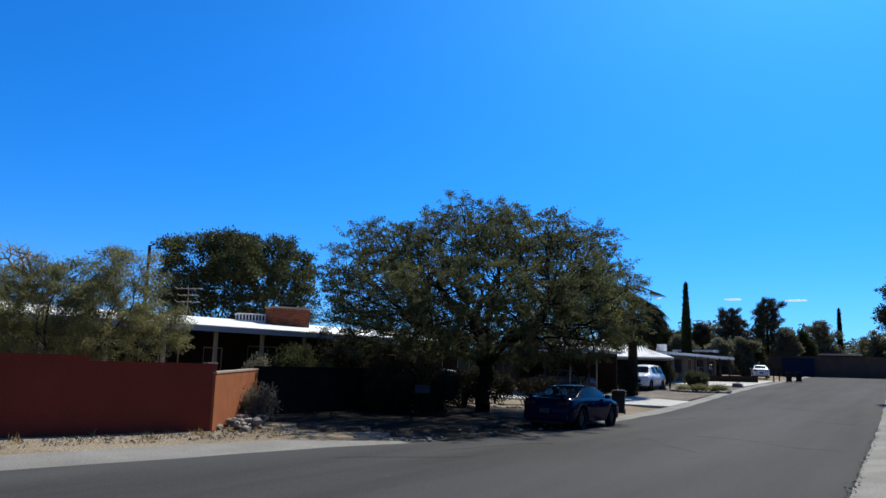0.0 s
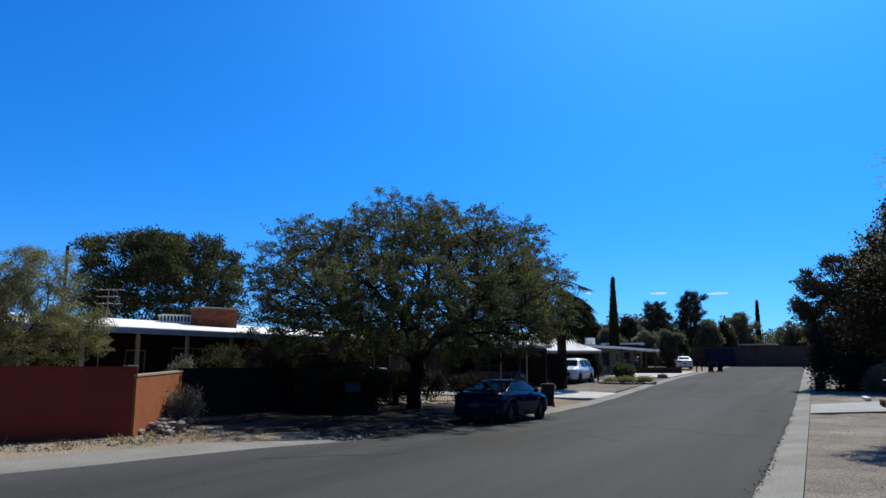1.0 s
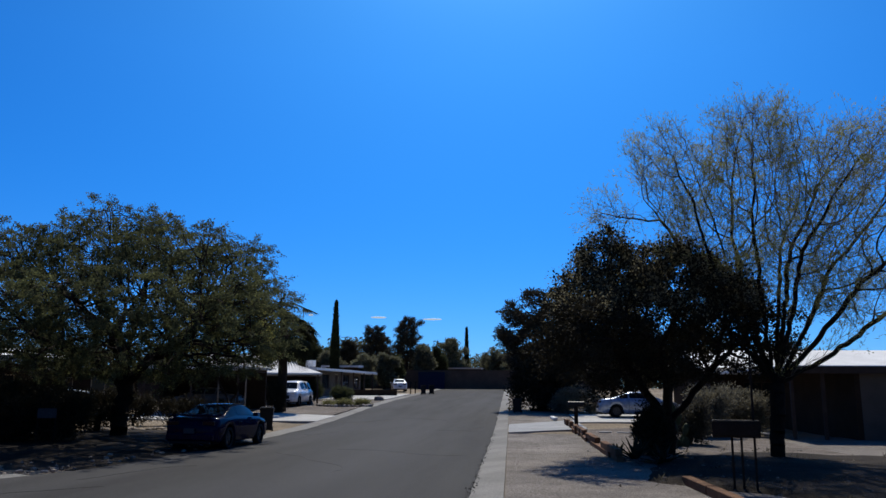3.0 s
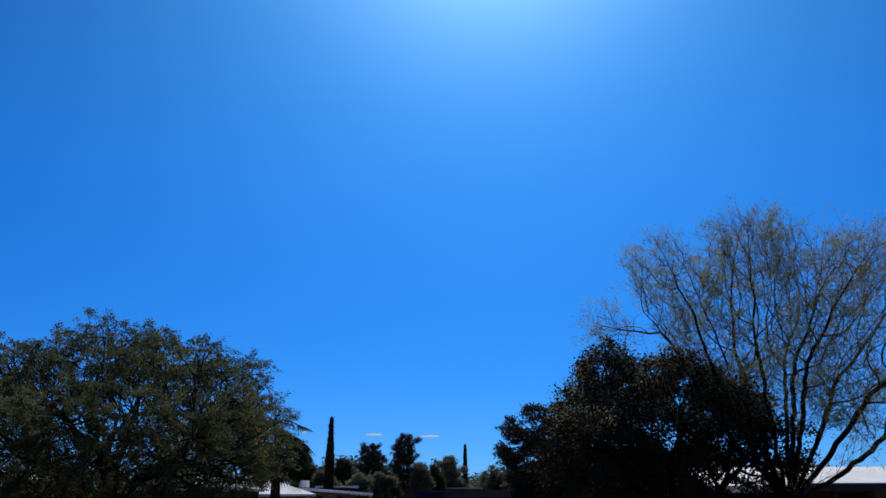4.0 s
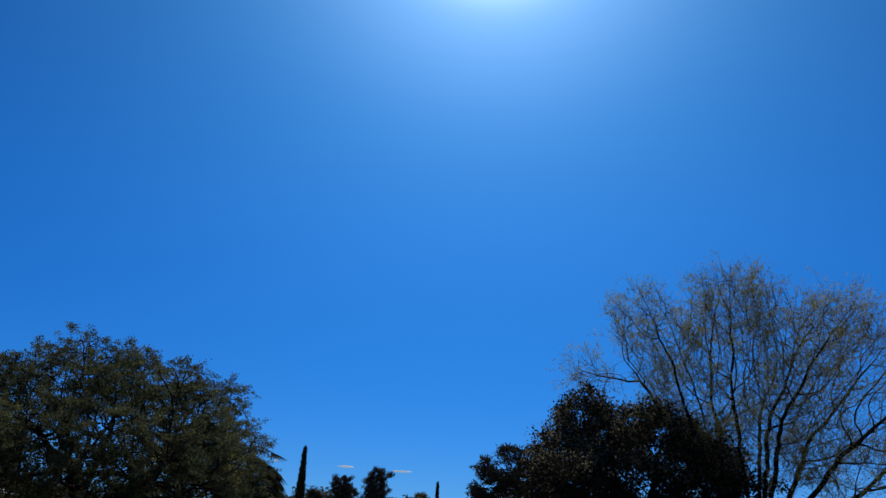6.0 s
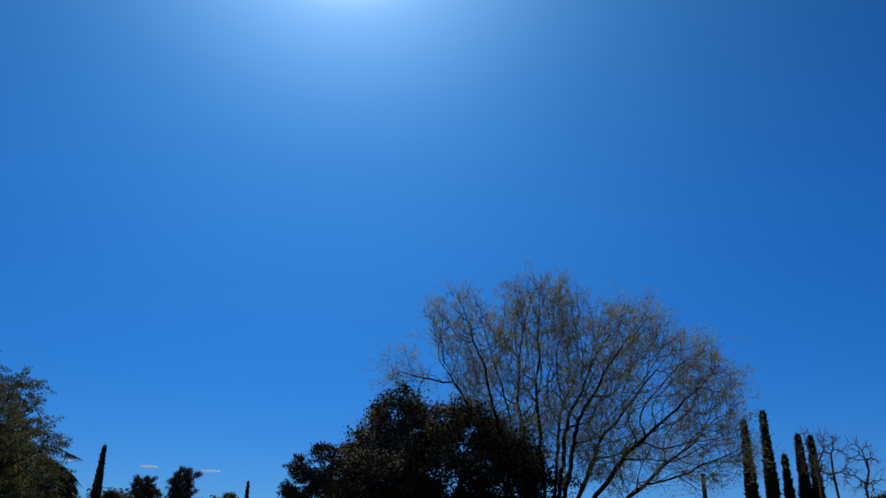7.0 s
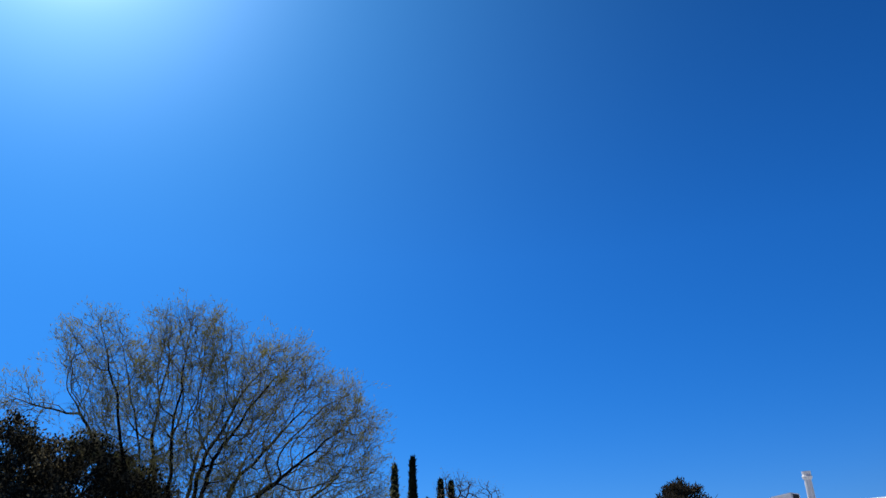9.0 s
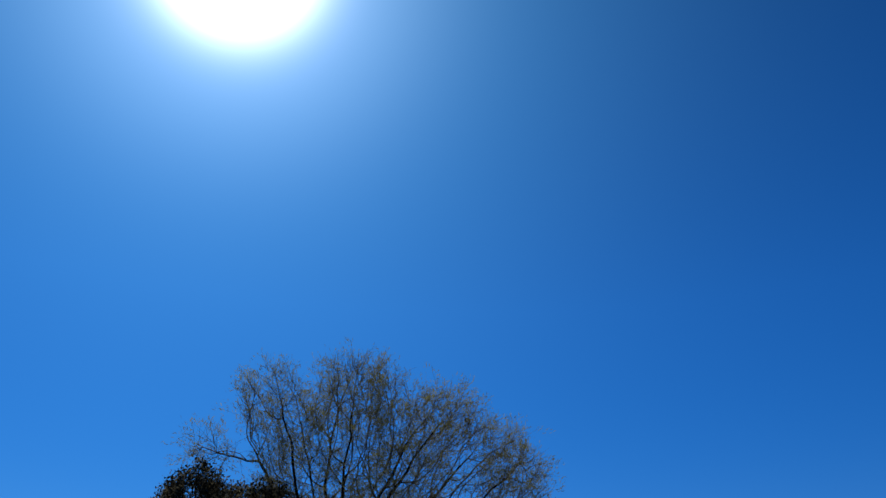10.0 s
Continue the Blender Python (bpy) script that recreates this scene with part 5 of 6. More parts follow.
            hi = [bm.verts.new((x, y, z + thick)) for x, y, z in pts]
            for f in ((lo[3], lo[2], lo[1], lo[0]), tuple(hi), *[(lo[i], lo[(i + 1) % 4], hi[(i + 1) % 4], hi[i]) for i in range(4)]):
                bm.faces.new(f)
            bmesh.ops.recalc_face_normals(bm, faces=bm.faces)
            rf = part("roof", bm, M["white_roof"], root, "white coated pitched roof slope")
            y = e - 0.034 if s == 0 else e + 0.004
            part("fascia", boxes((-over, y, h - 0.12, w + over, y + 0.03, h + thick - 0.02)), M[fascia], rf)
        for x in (0.0, w - 0.2):
            bm = bmesh.new()
            g = [bm.verts.new(p) for p in ((x, 0.0, h), (x, d, h), (x, d / 2, h + pitch * (d / 2)), (x + 0.2, 0.0, h), (x + 0.2, d, h), (x + 0.2, d / 2, h + pitch * (d / 2)))]
            for f in ((0, 2, 1), (3, 4, 5), (0, 1, 4, 3), (1, 2, 5, 4), (2, 0, 3, 5)):
                bm.faces.new([g[i] for i in f])
            part("gable", bm, M["wall_tan"], root)
    return make


def posts(root, xs, y, h, r=0.07, material="trim"):
    for x in xs:
        part("porch_post", boxes((x - r, y - r, 0, x + r, y + r, h), bevel=0.012), M[material], root)


# flat-roofed house behind the red wall; its front faces the street
H1 = pose(-27.43, 15.69, 0.35, 0, 0, 78)
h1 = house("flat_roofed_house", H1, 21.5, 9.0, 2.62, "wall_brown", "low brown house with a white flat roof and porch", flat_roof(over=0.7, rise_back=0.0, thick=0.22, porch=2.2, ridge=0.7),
           [("window", 1.6, 0.9, 1.8, 1.3, 1), ("window", 5.2, 0.9, 1.8, 1.3, 1), ("door", 8.1, 0.0, 0.95, 2.05), ("window", 10.3, 0.3, 2.4, 1.9, 2), ("window", 14.2, 0.3, 2.4, 1.9, 2), ("window", 17.9, 0.9, 1.8, 1.2, 1)])
posts(h1, (0.66, 2.88, 5.1, 7.32, 9.54, 11.76, 13.98, 16.2, 18.4), -2.2, 2.63)


def brick_box(name, m, w, d, h, label, category, cap=True):
    """A small stack of bricks in courses, each brick a piece."""
    root = thing(name, m, label, category)
    part("core", boxes((0.015, 0.015, 0, w - 0.015, d - 0.015, h - 0.004)), M["mortar"], root)
    bl, bh = 0.20, 0.065
    cells = {}
    for c in range(int(h / (bh + 0.012))):
        z = c * (bh + 0.012)
        for side in range(4):
            ln = w if side % 2 == 0 else d
            off = (bl + 0.012) / 2 if c % 2 else 0
            x = 0.0
            first = True
            while x < ln - 0.02:
                b = min(off if first and off else bl, ln - x)
                first = False
                if b > 0.04:
                    key = round(b, 2)
                    if key not in cells:
                        bm = boxes((0, -0.012, 0, key - 0.012, 0.05, bh), bevel=0.004)
                        me = bpy.data.meshes.new("brick")
                        bm.to_mesh(me)
                        bm.free()
                        me.materials.append(M["brick"])
                        cells[key] = me
                    o = new("brick", cells[key])
                    o.parent = root
                    o.matrix_basis = (pose(x, 0, z), pose(w, x, z, 0, 0, 90), pose(w - x, d, z, 0, 0, 180), pose(0, d - x, z, 0, 0, -90))[side]
                x += min(b, bl) + 0.012
    if cap:
        part("cap", boxes((-0.05, -0.05, h, w + 0.05, d + 0.05, h + 0.07), bevel=0.01), M["mortar"], root)
        part("flue", boxes((w * 0.3, d * 0.25, h + 0.07, w * 0.7, d * 0.75, h + 0.2)), M["rust"], root, "dark metal flue cover")
    return root


def on_roof(x, y):
    """Height of the flat-roofed house's roof at a place."""
    depth = (H1.inverted() @ Vector((x, y, 0))).y
    return 0.35 + 2.62 + 0.22 + 0.7 * (1 - abs(depth - 3.4) / 6.3)


brick_box("chimney", pose(-25.8, 27.78, on_roof(-25.8, 27.78) - 0.12, 0, 0, 62), 1.9, 1.0, 0.95, "broad red brick chimney on the white roof", "chimney")


def antenna(m):
    root = thing("tv_antenna", m, "old weathered tv antenna on a small tripod", "antenna")
    bm = bmesh.new()
    tube(bm, [(0, 0, 0.0), (0, 0, 1.35)], [0.022, 0.018], 6)
    part("mast", bm, M["old_metal"], root)
    for k in range(3):
        a = k * 2.094
        bm = bmesh.new()
        tube(bm, [(0.28 * math.cos(a), 0.28 * math.sin(a), 0), (0, 0, 0.6)], [0.012, 0.012], 5)
        part("leg", bm, M["old_metal"], root)
    for z, ln, n in ((1.32, 1.05, 5), (1.02, 0.8, 4), (0.72, 0.95, 4)):
        bm = bmesh.new()
        tube(bm, [(-ln / 2, 0, z), (ln / 2, 0, z + 0.03)], [0.022, 0.022], 5)
        boom = part("boom", bm, M["old_metal"], root)
        for k in range(n):
            x = -ln / 2 + ln * k / (n - 1)
            bm = bmesh.new()
            tube(bm, [(x, -0.35, z + 0.02), (x, 0.35, z + 0.02)], [0.008, 0.008], 4)
            part("element", bm, M["old_metal"], boom)
    return root


antenna(pose(-27.4, 24.0, on_roof(-27.4, 24.0) - 0.03, 0, 0, 35))


def cooler(m, s, label):
    root = thing("roof_cooler", m, label, "air cooler")
    part("body", boxes((0, 0, 0.12, s, s, s * 0.95), bevel=0.02), M["white_metal"], root)
    for k in range(6):
        part("louvre", boxes((0.06, -0.02, 0.2 + k * (s - 0.4) / 6, s - 0.06, 0.01, 0.2 + (k + 0.5) * (s - 0.4) / 6)), M["white_metal"], root)
    for x, y in ((0.05, 0.05), (s - 0.1, 0.05), (0.05, s - 0.1), (s - 0.1, s - 0.1)):
        part("leg", boxes((x, y, 0, x + 0.05, y + 0.05, 0.12)), M["metal"], root)
    return root


def slatted_cooler(m, w, d, h, label):
    """A wide low cooler with upright slats between a base and a lid."""
    root = thing("roof_cooler", m, label, "air cooler")
    part("base", boxes((0, 0, 0, w, d, 0.10), bevel=0.01), M["white_metal"], root)
    part("core", boxes((0.07, 0.07, 0.10, w - 0.07, d - 0.07, h - 0.06)), M["black"], root, "dark wet pads")
    part("lid", boxes((-0.03, -0.03, h - 0.06, w + 0.03, d + 0.03, h), bevel=0.015), M["white_metal"], root)
    n = 9
    for k in range(n):
        x = 0.02 + (w - 0.10) * k / (n - 1)
        for y in (0.0, d - 0.05):
            part("slat", boxes((x, y, 0.10, x + 0.06, y + 0.05, h - 0.06)), M["white_metal"], root)
    return root


slatted_cooler(pose(-27.35, 27.1, on_roof(-27.35, 27.1) - 0.04, 0, 0, 56), 1.35, 0.8, 0.42, "wide white slatted rooftop cooler beside the chimney")

# house across the street with the white pitched roof
house("pitched_house", pose(10.0, 40.2, rise(40.2) + 0.05), 18.0, 9.0, 2.62, "wall_brown", "low brown block house with a white pitched roof", pitched_roof(over=0.6, pitch=0.22),
      [("window", 1.6, 0.8, 1.8, 1.3, 1), ("door", 5.0, 0.0, 0.95, 2.05), ("window", 7.4, 0.8, 2.2, 1.3, 2), ("window", 12.0, 0.8, 1.8, 1.3, 1)], "dark_trim")


def carport_wing(m, w, d, h, label):
    """An open, roofed bay that comes forward from a house, with a solid return beside it."""
    root = thing("carport", m, label, "carport")
    part("roof", boxes((-0.3, -0.3, h, w + 6.0, d - 0.7, h + 0.14), bevel=0.015), M["white_roof"], root)
    part("fascia", boxes((-0.3, -0.33, h - 0.16, w + 6.0, -0.303, h + 0.1)), M["dark_trim"], root)
    part("side_wall", boxes((w, 0, -0.1, w + 0.2, d - 0.7, h)), M["wall_brown"], root)
    part("front_wall", boxes((w + 0.203, 0, -0.1, w + 5.8, 0.2, h)), M["wall_grey"], root)
    for x in (0.0, w * 0.5):
        part("post", boxes((x - 0.06, -0.06, -0.1, x + 0.06, 0.06, h)), M["dark_trim"], root)
    return root


carport_wing(pose(10.6, 30.6, rise(30.6) + 0.03), 2.3, 9.6, 2.62, "open dark carport bay in front of the brown block house")
brick_box("chimney", pose(22.0, 44.0, 3.9), 1.9, 1.0, 1.1, "brown brick chimney above the pitched roof", "chimney")

# near house with white low-pitched roof and vents
H4 = pose(11.28, 16.08, 0.0, 0, 0, -82)
house("white_roofed_house", H4, 17.0, 9.4, 2.35, "wall_brown", "low brown house with a white low-pitched roof", pitched_roof(over=0.6, pitch=0.185, thick=0.12),
      [("window", 2.0, 0.9, 1.6, 1.2, 1), ("window", 6.0, 0.9, 1.6, 1.2, 1), ("door", 9.0, 0.0, 0.95, 2.05), ("window", 11.5, 0.9, 2.0, 1.2, 1)])


def roof_vents():
    root = thing("box_vent", pose(16.2, 9.42, 3.27, 0, 0, -82) @ Matrix.Diagonal((0.8, 0.8, 0.85, 1)), "white sheet-metal roof vent box with a flared hood", "roof vent")
    part("body", boxes((0, 0, -0.1, 0.36, 0.30, 0.28)), M["white_metal"], root)
    bm = bmesh.new()
    vs = [bm.verts.new(p) for p in ((-0.10, -0.08, 0.28), (0.46, -0.08, 0.28), (0.46, 0.38, 0.28), (-0.10, 0.38, 0.28), (-0.14, -0.10, 0.38), (0.44, -0.10, 0.44), (0.44, 0.40, 0.44), (-0.14, 0.40, 0.38))]
    for f in ((3, 2, 1, 0), (4, 5, 6, 7), (0, 1, 5, 4), (1, 2, 6, 5), (2, 3, 7, 6), (3, 0, 4, 7)):
        bm.faces.new([vs[i] for i in f])
    part("hood", bm, M["white_metal"], root)
    part("opening", boxes((0.462, -0.02, 0.29, 0.468, 0.32, 0.41)), M["black"], root, "dark vent mouth")
    root = thing("pipe_vent", pose(16.55, 8.84, 3.36) @ Matrix.Diagonal((0.72, 0.72, 0.9, 1)), "white flue pipe with a capped top", "roof vent")
    bm = bmesh.new()
    tube(bm, [(0, 0, -0.1), (0, 0, 0.06), (0, 0, 0.10), (-0.01, 0, 0.62)], [0.24, 0.20, 0.11, 0.10], 14)
    part("pipe", bm, M["white_metal"], root, smooth=False)
    bm = bmesh.new()
    tube(bm, [(-0.01, 0, 0.60), (-0.01, 0, 0.66), (-0.01, 0, 0.70), (-0.01, 0, 0.78)], [0.12, 0.15, 0.12, 0.13], 14)
    part("cap", bm, M["white_metal"], root)


roof_vents()

# houses up the street
def carport(m, w, d, label):
    """A carport under a roof hipped at one end."""
    root = thing("carport", m, label, "carport")
    bm = bmesh.new()
    pts = [(-0.3, -0.4, 2.2), (w + 0.3, -0.4, 2.2), (w + 0.3, d, 2.2), (-0.3, d, 2.2), (w * 0.52, d * 0.48, 3.62), (-0.3, d * 0.48, 3.62)]
    lo = [bm.verts.new(p) for p in pts]
    hi = [bm.verts.new((x, y, z + 0.12)) for x, y, z in pts]
    tops = ((0, 1, 4, 5), (1, 2, 4), (2, 3, 5, 4))
    for f in tops:
        bm.faces.new([hi[i] for i in f])
        bm.faces.new([lo[i] for i in reversed(f)])
    rim = (0, 1, 2, 3, 5)
    for a, b in zip(rim, rim[1:] + rim[:1]):
        bm.faces.new((lo[a], lo[b], hi[b], hi[a]))
    part("roof", bm, M["white_roof"], root, "bright white hipped carport roof")
    for x, y in ((0, 0), (w, 0), (0, d - 0.4), (w, d - 0.4), (w / 2, 0)):
        part("post", boxes((x - 0.06, y - 0.06, -0.1, x + 0.06, y + 0.06, 2.22)), M["dark_trim"], root)
    part("back_wall", boxes((0.1, d - 0.35, -0.1, w - 0.1, d - 0.2, 2.2)), M["wall_brown"], root)
    return root


carport(pose(-22.3, 55.67, rise(57.6) + 0.03, 0, 0, 16), 8.1, 6.6, "open carport with a bright white hipped roof")
low = house("low_house", pose(-18.2, 67.2, rise(74) + 0.05, 0, 0, 82), 15.6, 8.0, 2.25, "wall_grey", "low grey-tan house with a thin flat white roof", flat_roof(over=0.7, rise_back=0.3, thick=0.2, porch=0.9, fascia="white_metal"),
            [("window", 1.2, 0.9, 1.8, 1.1, 1), ("window", 4.6, 0.7, 1.8, 1.3, 1), ("door", 8.0, 0.0, 0.95, 2.05), ("window", 10.2, 0.5, 1.8, 1.6, 1), ("window", 13.2, 0.7, 1.8, 1.3, 1)], "dark_trim")
posts(low, (0.5, 6.0, 9.4, 12.6, 15.4), -1.4, 2.26, 0.06, "dark_trim")
cooler(pose(-18.3, 71.0, rise(74) + 2.62, 0, 0, 82), 0.72, "boxy rooftop cooler on the flat white roof")
cooler(pose(-19.4, 68.9, rise(74) + 2.66, 0, 0, 82), 0.5, "small rooftop cooler on the flat white roof")
house("far_house", pose(-21.6, 90.0, rise(90), 0, 0, 0), 3.6, 6.0, 2.72, "wall_brown", "low brown house up the street", flat_roof(over=0.4, rise_back=0.2, thick=0.2, porch=0.3, fascia="white_metal"),
      [("window", 1.0, 0.9, 1.6, 1.2, 1)])
house("shaded_house", pose(-34.5, 50.5, rise(50) + 0.05), 9.5, 8.0, 2.5, "wall_brown", "low brown house behind the trees", flat_roof(over=0.6, rise_back=0.2, thick=0.2, porch=1.2, fascia="trim"),
      [("window", 1.0, 0.9, 1.6, 1.2, 1), ("door", 4.0, 0.0, 0.95, 2.05), ("window", 6.2, 0.9, 2.0, 1.2, 1)])
for hx, hy, w in ((-36.0, 118.0, 9.0), (-9.6, 111.0, 5.0), (3.0, 114.0, 8.0)):
    house("far_house", pose(hx, hy, rise(hy)), w, 8.0, 2.6, "wall_brown", "low brown house behind the end wall", flat_roof(over=0.5, rise_back=0.2, thick=0.18, porch=0.4, fascia="trim"),
          [("window", 1.0, 0.9, 1.6, 1.2, 1), ("window", 4.5, 0.9, 1.6, 1.2, 1)])


# ---- garden walls ----
def garden_wall(name, a, b, h0, h1, thick, material, label, cap="cap", z=0.0):
    """A straight wall from a to b with a cap; its top runs from h0 to h1."""
    a, b = Vector(a), Vector(b)
    ln = (b - a).length
    ang = math.degrees(math.atan2(b.y - a.y, b.x - a.x))
    root = thing(name, pose(a.x, a.y, z, 0, 0, ang), label, "wall", kind="structure")
    bm = boxes((0, 0, -0.3, ln, thick, 1))
    for v in bm.verts:
        if v.co.z > 0.5:
            v.co.z = h0 + (h1 - h0) * v.co.x / ln
    part("wall_body", bm, M[material], root)
    if cap:
        bm = boxes((-0.0, -0.02, 0, ln, thick + 0.02, 1))
        for v in bm.verts:
            v.co.z = (h0 + (h1 - h0) * v.co.x / ln) + (0.05 if v.co.z > 0.5 else 0.002)
        part("coping", bm, M[cap], root)
    return root


COR = Vector((-15.33, 14.43))
DIR = Vector((-0.27, -0.963)).normalized()
p1 = COR + DIR * 3.1
garden_wall("garden_wall_front", p1, COR, 1.66, 1.66, 0.2, "stucco_red", "red-brown stuccoed garden wall with a stepped top", cap="stucco_red")
garden_wall("garden_wall_step", p1 + DIR * 30, p1, 1.78, 1.78, 0.2, "stucco_red", "higher stretch of red-brown stuccoed garden wall", cap="stucco_red")
end = Vector((-18.3, 19.2))
garden_wall("garden_wall_return", COR + Vector((0.06, 0.06)), end, 1.46, 1.54, 0.2, "block_orange", "sunlit orange-brown block wall with a pale cap")
part_pier = thing("wall_pier", pose(COR.x - 0.02, COR.y + 0.0, 0, 0, 0, 74.3), "corner pier of the red-brown wall with a pale top", "pier", kind="structure")
part("shaft", boxes((-0.14, -0.015, -0.2, 0.12, 0.235, 1.70), bevel=0.01), M["stucco_red"], part_pier)
part("cap", boxes((-0.15, -0.03, 1.702, 0.135, 0.25, 1.745), bevel=0.008), M["cap"], part_pier)
# this stretch has the tree's shade painted into its colour
garden_wall("garden_wall_side", end, Vector((-18.1, 28.0)), 1.62, 1.66, 0.2, "wall_shaded", "garden wall coloured near black for the tree's deep shade", cap="wall_shaded")
garden_wall("end_wall", (-24.0, 100.4), (14.0, 101.4), 2.35, 2.35, 0.25, "wall_end", "long brown block wall across the street's end", cap="wall_end", z=rise(100.5))
garden_wall("blue_fence", (-11.8, 99.6), (-8.4, 99.8), 2.1, 2.1, 0.08, "blue", "dark blue fence panel at the street's end", cap="blue", z=rise(99.6))

garden_wall("driveway_wall", (-15.6, 74.6), (-11.0, 75.4), 0.55, 0.55, 0.2, "wall_brown", "low dark wall beside the far driveway", cap="wall_brown", z=rise(75))


def flat_carport(m, w, d, h, label):
    """A flat-roofed open carport with a dark back wall, open in front."""
    root = thing("carport", m, label, "carport")
    roof = part("roof", boxes((-0.3, -0.5, h, w + 0.3, d + 0.1, h + 0.14), bevel=0.01), M["white_roof"], root, "flat white carport roof")
    part("fascia", boxes((-0.33, -0.54, h - 0.08, w + 0.33, -0.504, h + 0.10)), M["white_metal"], roof)
    part("back_wall", boxes((0, d - 0.2, -0.3, w, d, h)), M["wall_brown"], root)
    part("side_wall", boxes((0, d * 0.45, -0.3, 0.18, d - 0.2, h)), M["wall_brown"], root)
    for x in (0.1, w / 2, w - 0.1):
        part("post", boxes((x - 0.05, -0.05, -0.3, x + 0.05, 0.05, h), bevel=0.008), M["dark_trim"], root)
        part("beam", boxes((x - 0.05, 0.06, h - 0.18, x + 0.05, d - 0.21, h - 0.004)), M["dark_trim"], root)
    return root


flat_carport(pose(-22.2, 45.6, rise(46.5) + 0.08), 6.0, 5.2, 2.62, "dark open carport with a flat white roof")


# ---- vehicles ----
def car(name, m, label, paint, ln, wd, ht, style="sedan", clear=0.19, wheel=0.32, wheelbase=2.6, rim="rim", spoiler=False):
    """A car along +y (nose at +y), foot on z = 0, middle at the origin; its body is lofted from rings across its length."""
    root = thing(name, m, label, "car")
    h2 = wd / 2
    y0 = -ln / 2
    ax = (-wheelbase / 2 - 0.03, wheelbase / 2 - 0.03)
    # height of the middle line and of the shoulder along the car, from tail to nose, as shares of its height
    if style == "suv":
        spine = ([0, 0.012, 0.035, 0.06, 0.115, 0.22, 0.45, 0.60, 0.655, 0.775, 0.80, 0.93, 0.975, 1.0], [0.40, 0.56, 0.62, 0.72, 0.95, 0.985, 1.0, 0.975, 0.93, 0.66, 0.635, 0.585, 0.52, 0.40])
        belt = ([0, 0.03, 0.2, 0.7, 0.80, 0.94, 0.98, 1.0], [0.48, 0.60, 0.605, 0.595, 0.585, 0.54, 0.48, 0.38])
        doors, rear_pane, screen = ((0.14, 0.30), (0.325, 0.47), (0.49, 0.655)), (0.05, 0.10), (0.665, 0.772)
    elif style == "coupe":
        spine = ([0, 0.012, 0.03, 0.10, 0.155, 0.20, 0.335, 0.40, 0.48, 0.56, 0.60, 0.745, 0.78, 0.90, 0.965, 1.0], [0.46, 0.64, 0.70, 0.725, 0.735, 0.785, 0.955, 0.99, 1.0, 0.985, 0.95, 0.715, 0.68, 0.615, 0.53, 0.38])
        belt = ([0, 0.03, 0.12, 0.3, 0.6, 0.76, 0.9, 0.97, 1.0], [0.52, 0.67, 0.70, 0.705, 0.675, 0.66, 0.59, 0.50, 0.36])
        doors, rear_pane, screen = ((0.245, 0.345), (0.37, 0.665)), (0.17, 0.325), (0.61, 0.74)
    else:
        spine = ([0, 0.012, 0.03, 0.10, 0.17, 0.21, 0.315, 0.37, 0.48, 0.56, 0.60, 0.735, 0.77, 0.90, 0.965, 1.0], [0.44, 0.62, 0.68, 0.70, 0.71, 0.755, 0.95, 0.985, 1.0, 0.985, 0.955, 0.70, 0.67, 0.605, 0.52, 0.38])
        belt = ([0, 0.03, 0.12, 0.3, 0.6, 0.76, 0.9, 0.97, 1.0], [0.50, 0.645, 0.675, 0.68, 0.66, 0.645, 0.575, 0.48, 0.36])
        doors, rear_pane, screen = ((0.225, 0.285), (0.305, 0.445), (0.465, 0.66)), (0.185, 0.305), (0.61, 0.73)

    def curve(tab, t):
        """A soft line through the table's points."""
        return ht * sum(w * float(np.interp(min(max(t + d, 0), 1), *tab)) for d, w in ((-0.012, 0.25), (0, 0.5), (0.012, 0.25)))

    def half(t):
        return h2 * float(np.interp(t, [0, 0.012, 0.05, 0.16, 0.5, 0.82, 0.93, 0.98, 1.0], [0.74, 0.86, 0.94, 0.985, 1.0, 0.98, 0.92, 0.78, 0.58]))

    def under(y):
        z = clear + 0.07 * (abs(y) / (ln / 2)) ** 6
        for a in ax:
            r = wheel + 0.055
            if abs(y - a) < r:
                z = max(z, wheel + math.sqrt(r * r - (y - a) ** 2))
        return z

    def ring(t, grow=0.0):
        """Half a section from sill to middle line."""
        y = y0 + ln * t
        w, b = half(t), under(y)
        sh, top = curve(belt, t), curve(spine, t)
        h = max(top - sh, 0.02)
        f = min(1.0, h / (0.30 * ht))
        xr = w * (0.84 - 0.16 * f)
        mid = clear + (sh - clear) * 0.55
        pts = [(w * 0.88, b), (w * 0.965, b + 0.035), (w * 0.99, max(mid * 0.8, b + 0.05)), (w, max(mid, b + 0.06)), (w * 0.985, max(sh - 0.09, b + 0.075)), (w * 0.945, max(sh - 0.015, b + 0.085))]
        for q in (0.06, 0.36, 0.68, 0.9):
            pts.append((w * 0.90 + (xr - w * 0.90) * q ** 1.15, sh + h * 0.9 * q))
        pts += [(xr * 0.92, sh + h * 0.955), (xr * 0.66, sh + h * 0.985), (xr * 0.33, sh + h), (0.0, sh + h * 1.005)]
        return [Vector((x + grow * (1 if k < 11 else 0.3), y, max(z, b + 0.09 if k > 5 else z) + (grow if k > 8 else grow * 0.4))) for k, (x, z) in enumerate(pts)]

    arch = [(a + sg * (wheel + 0.055) * k - y0) / ln for a in ax for sg in (-1, 1) for k in (0.3, 0.55, 0.75, 0.9, 0.97, 0.999)]
    ts = sorted({round(t, 4) for t in [*np.linspace(0, 1, 41), *arch, 0.006, 0.015, 0.985, 0.994]})
    bm = bmesh.new()
    rings = []
    for t in ts:
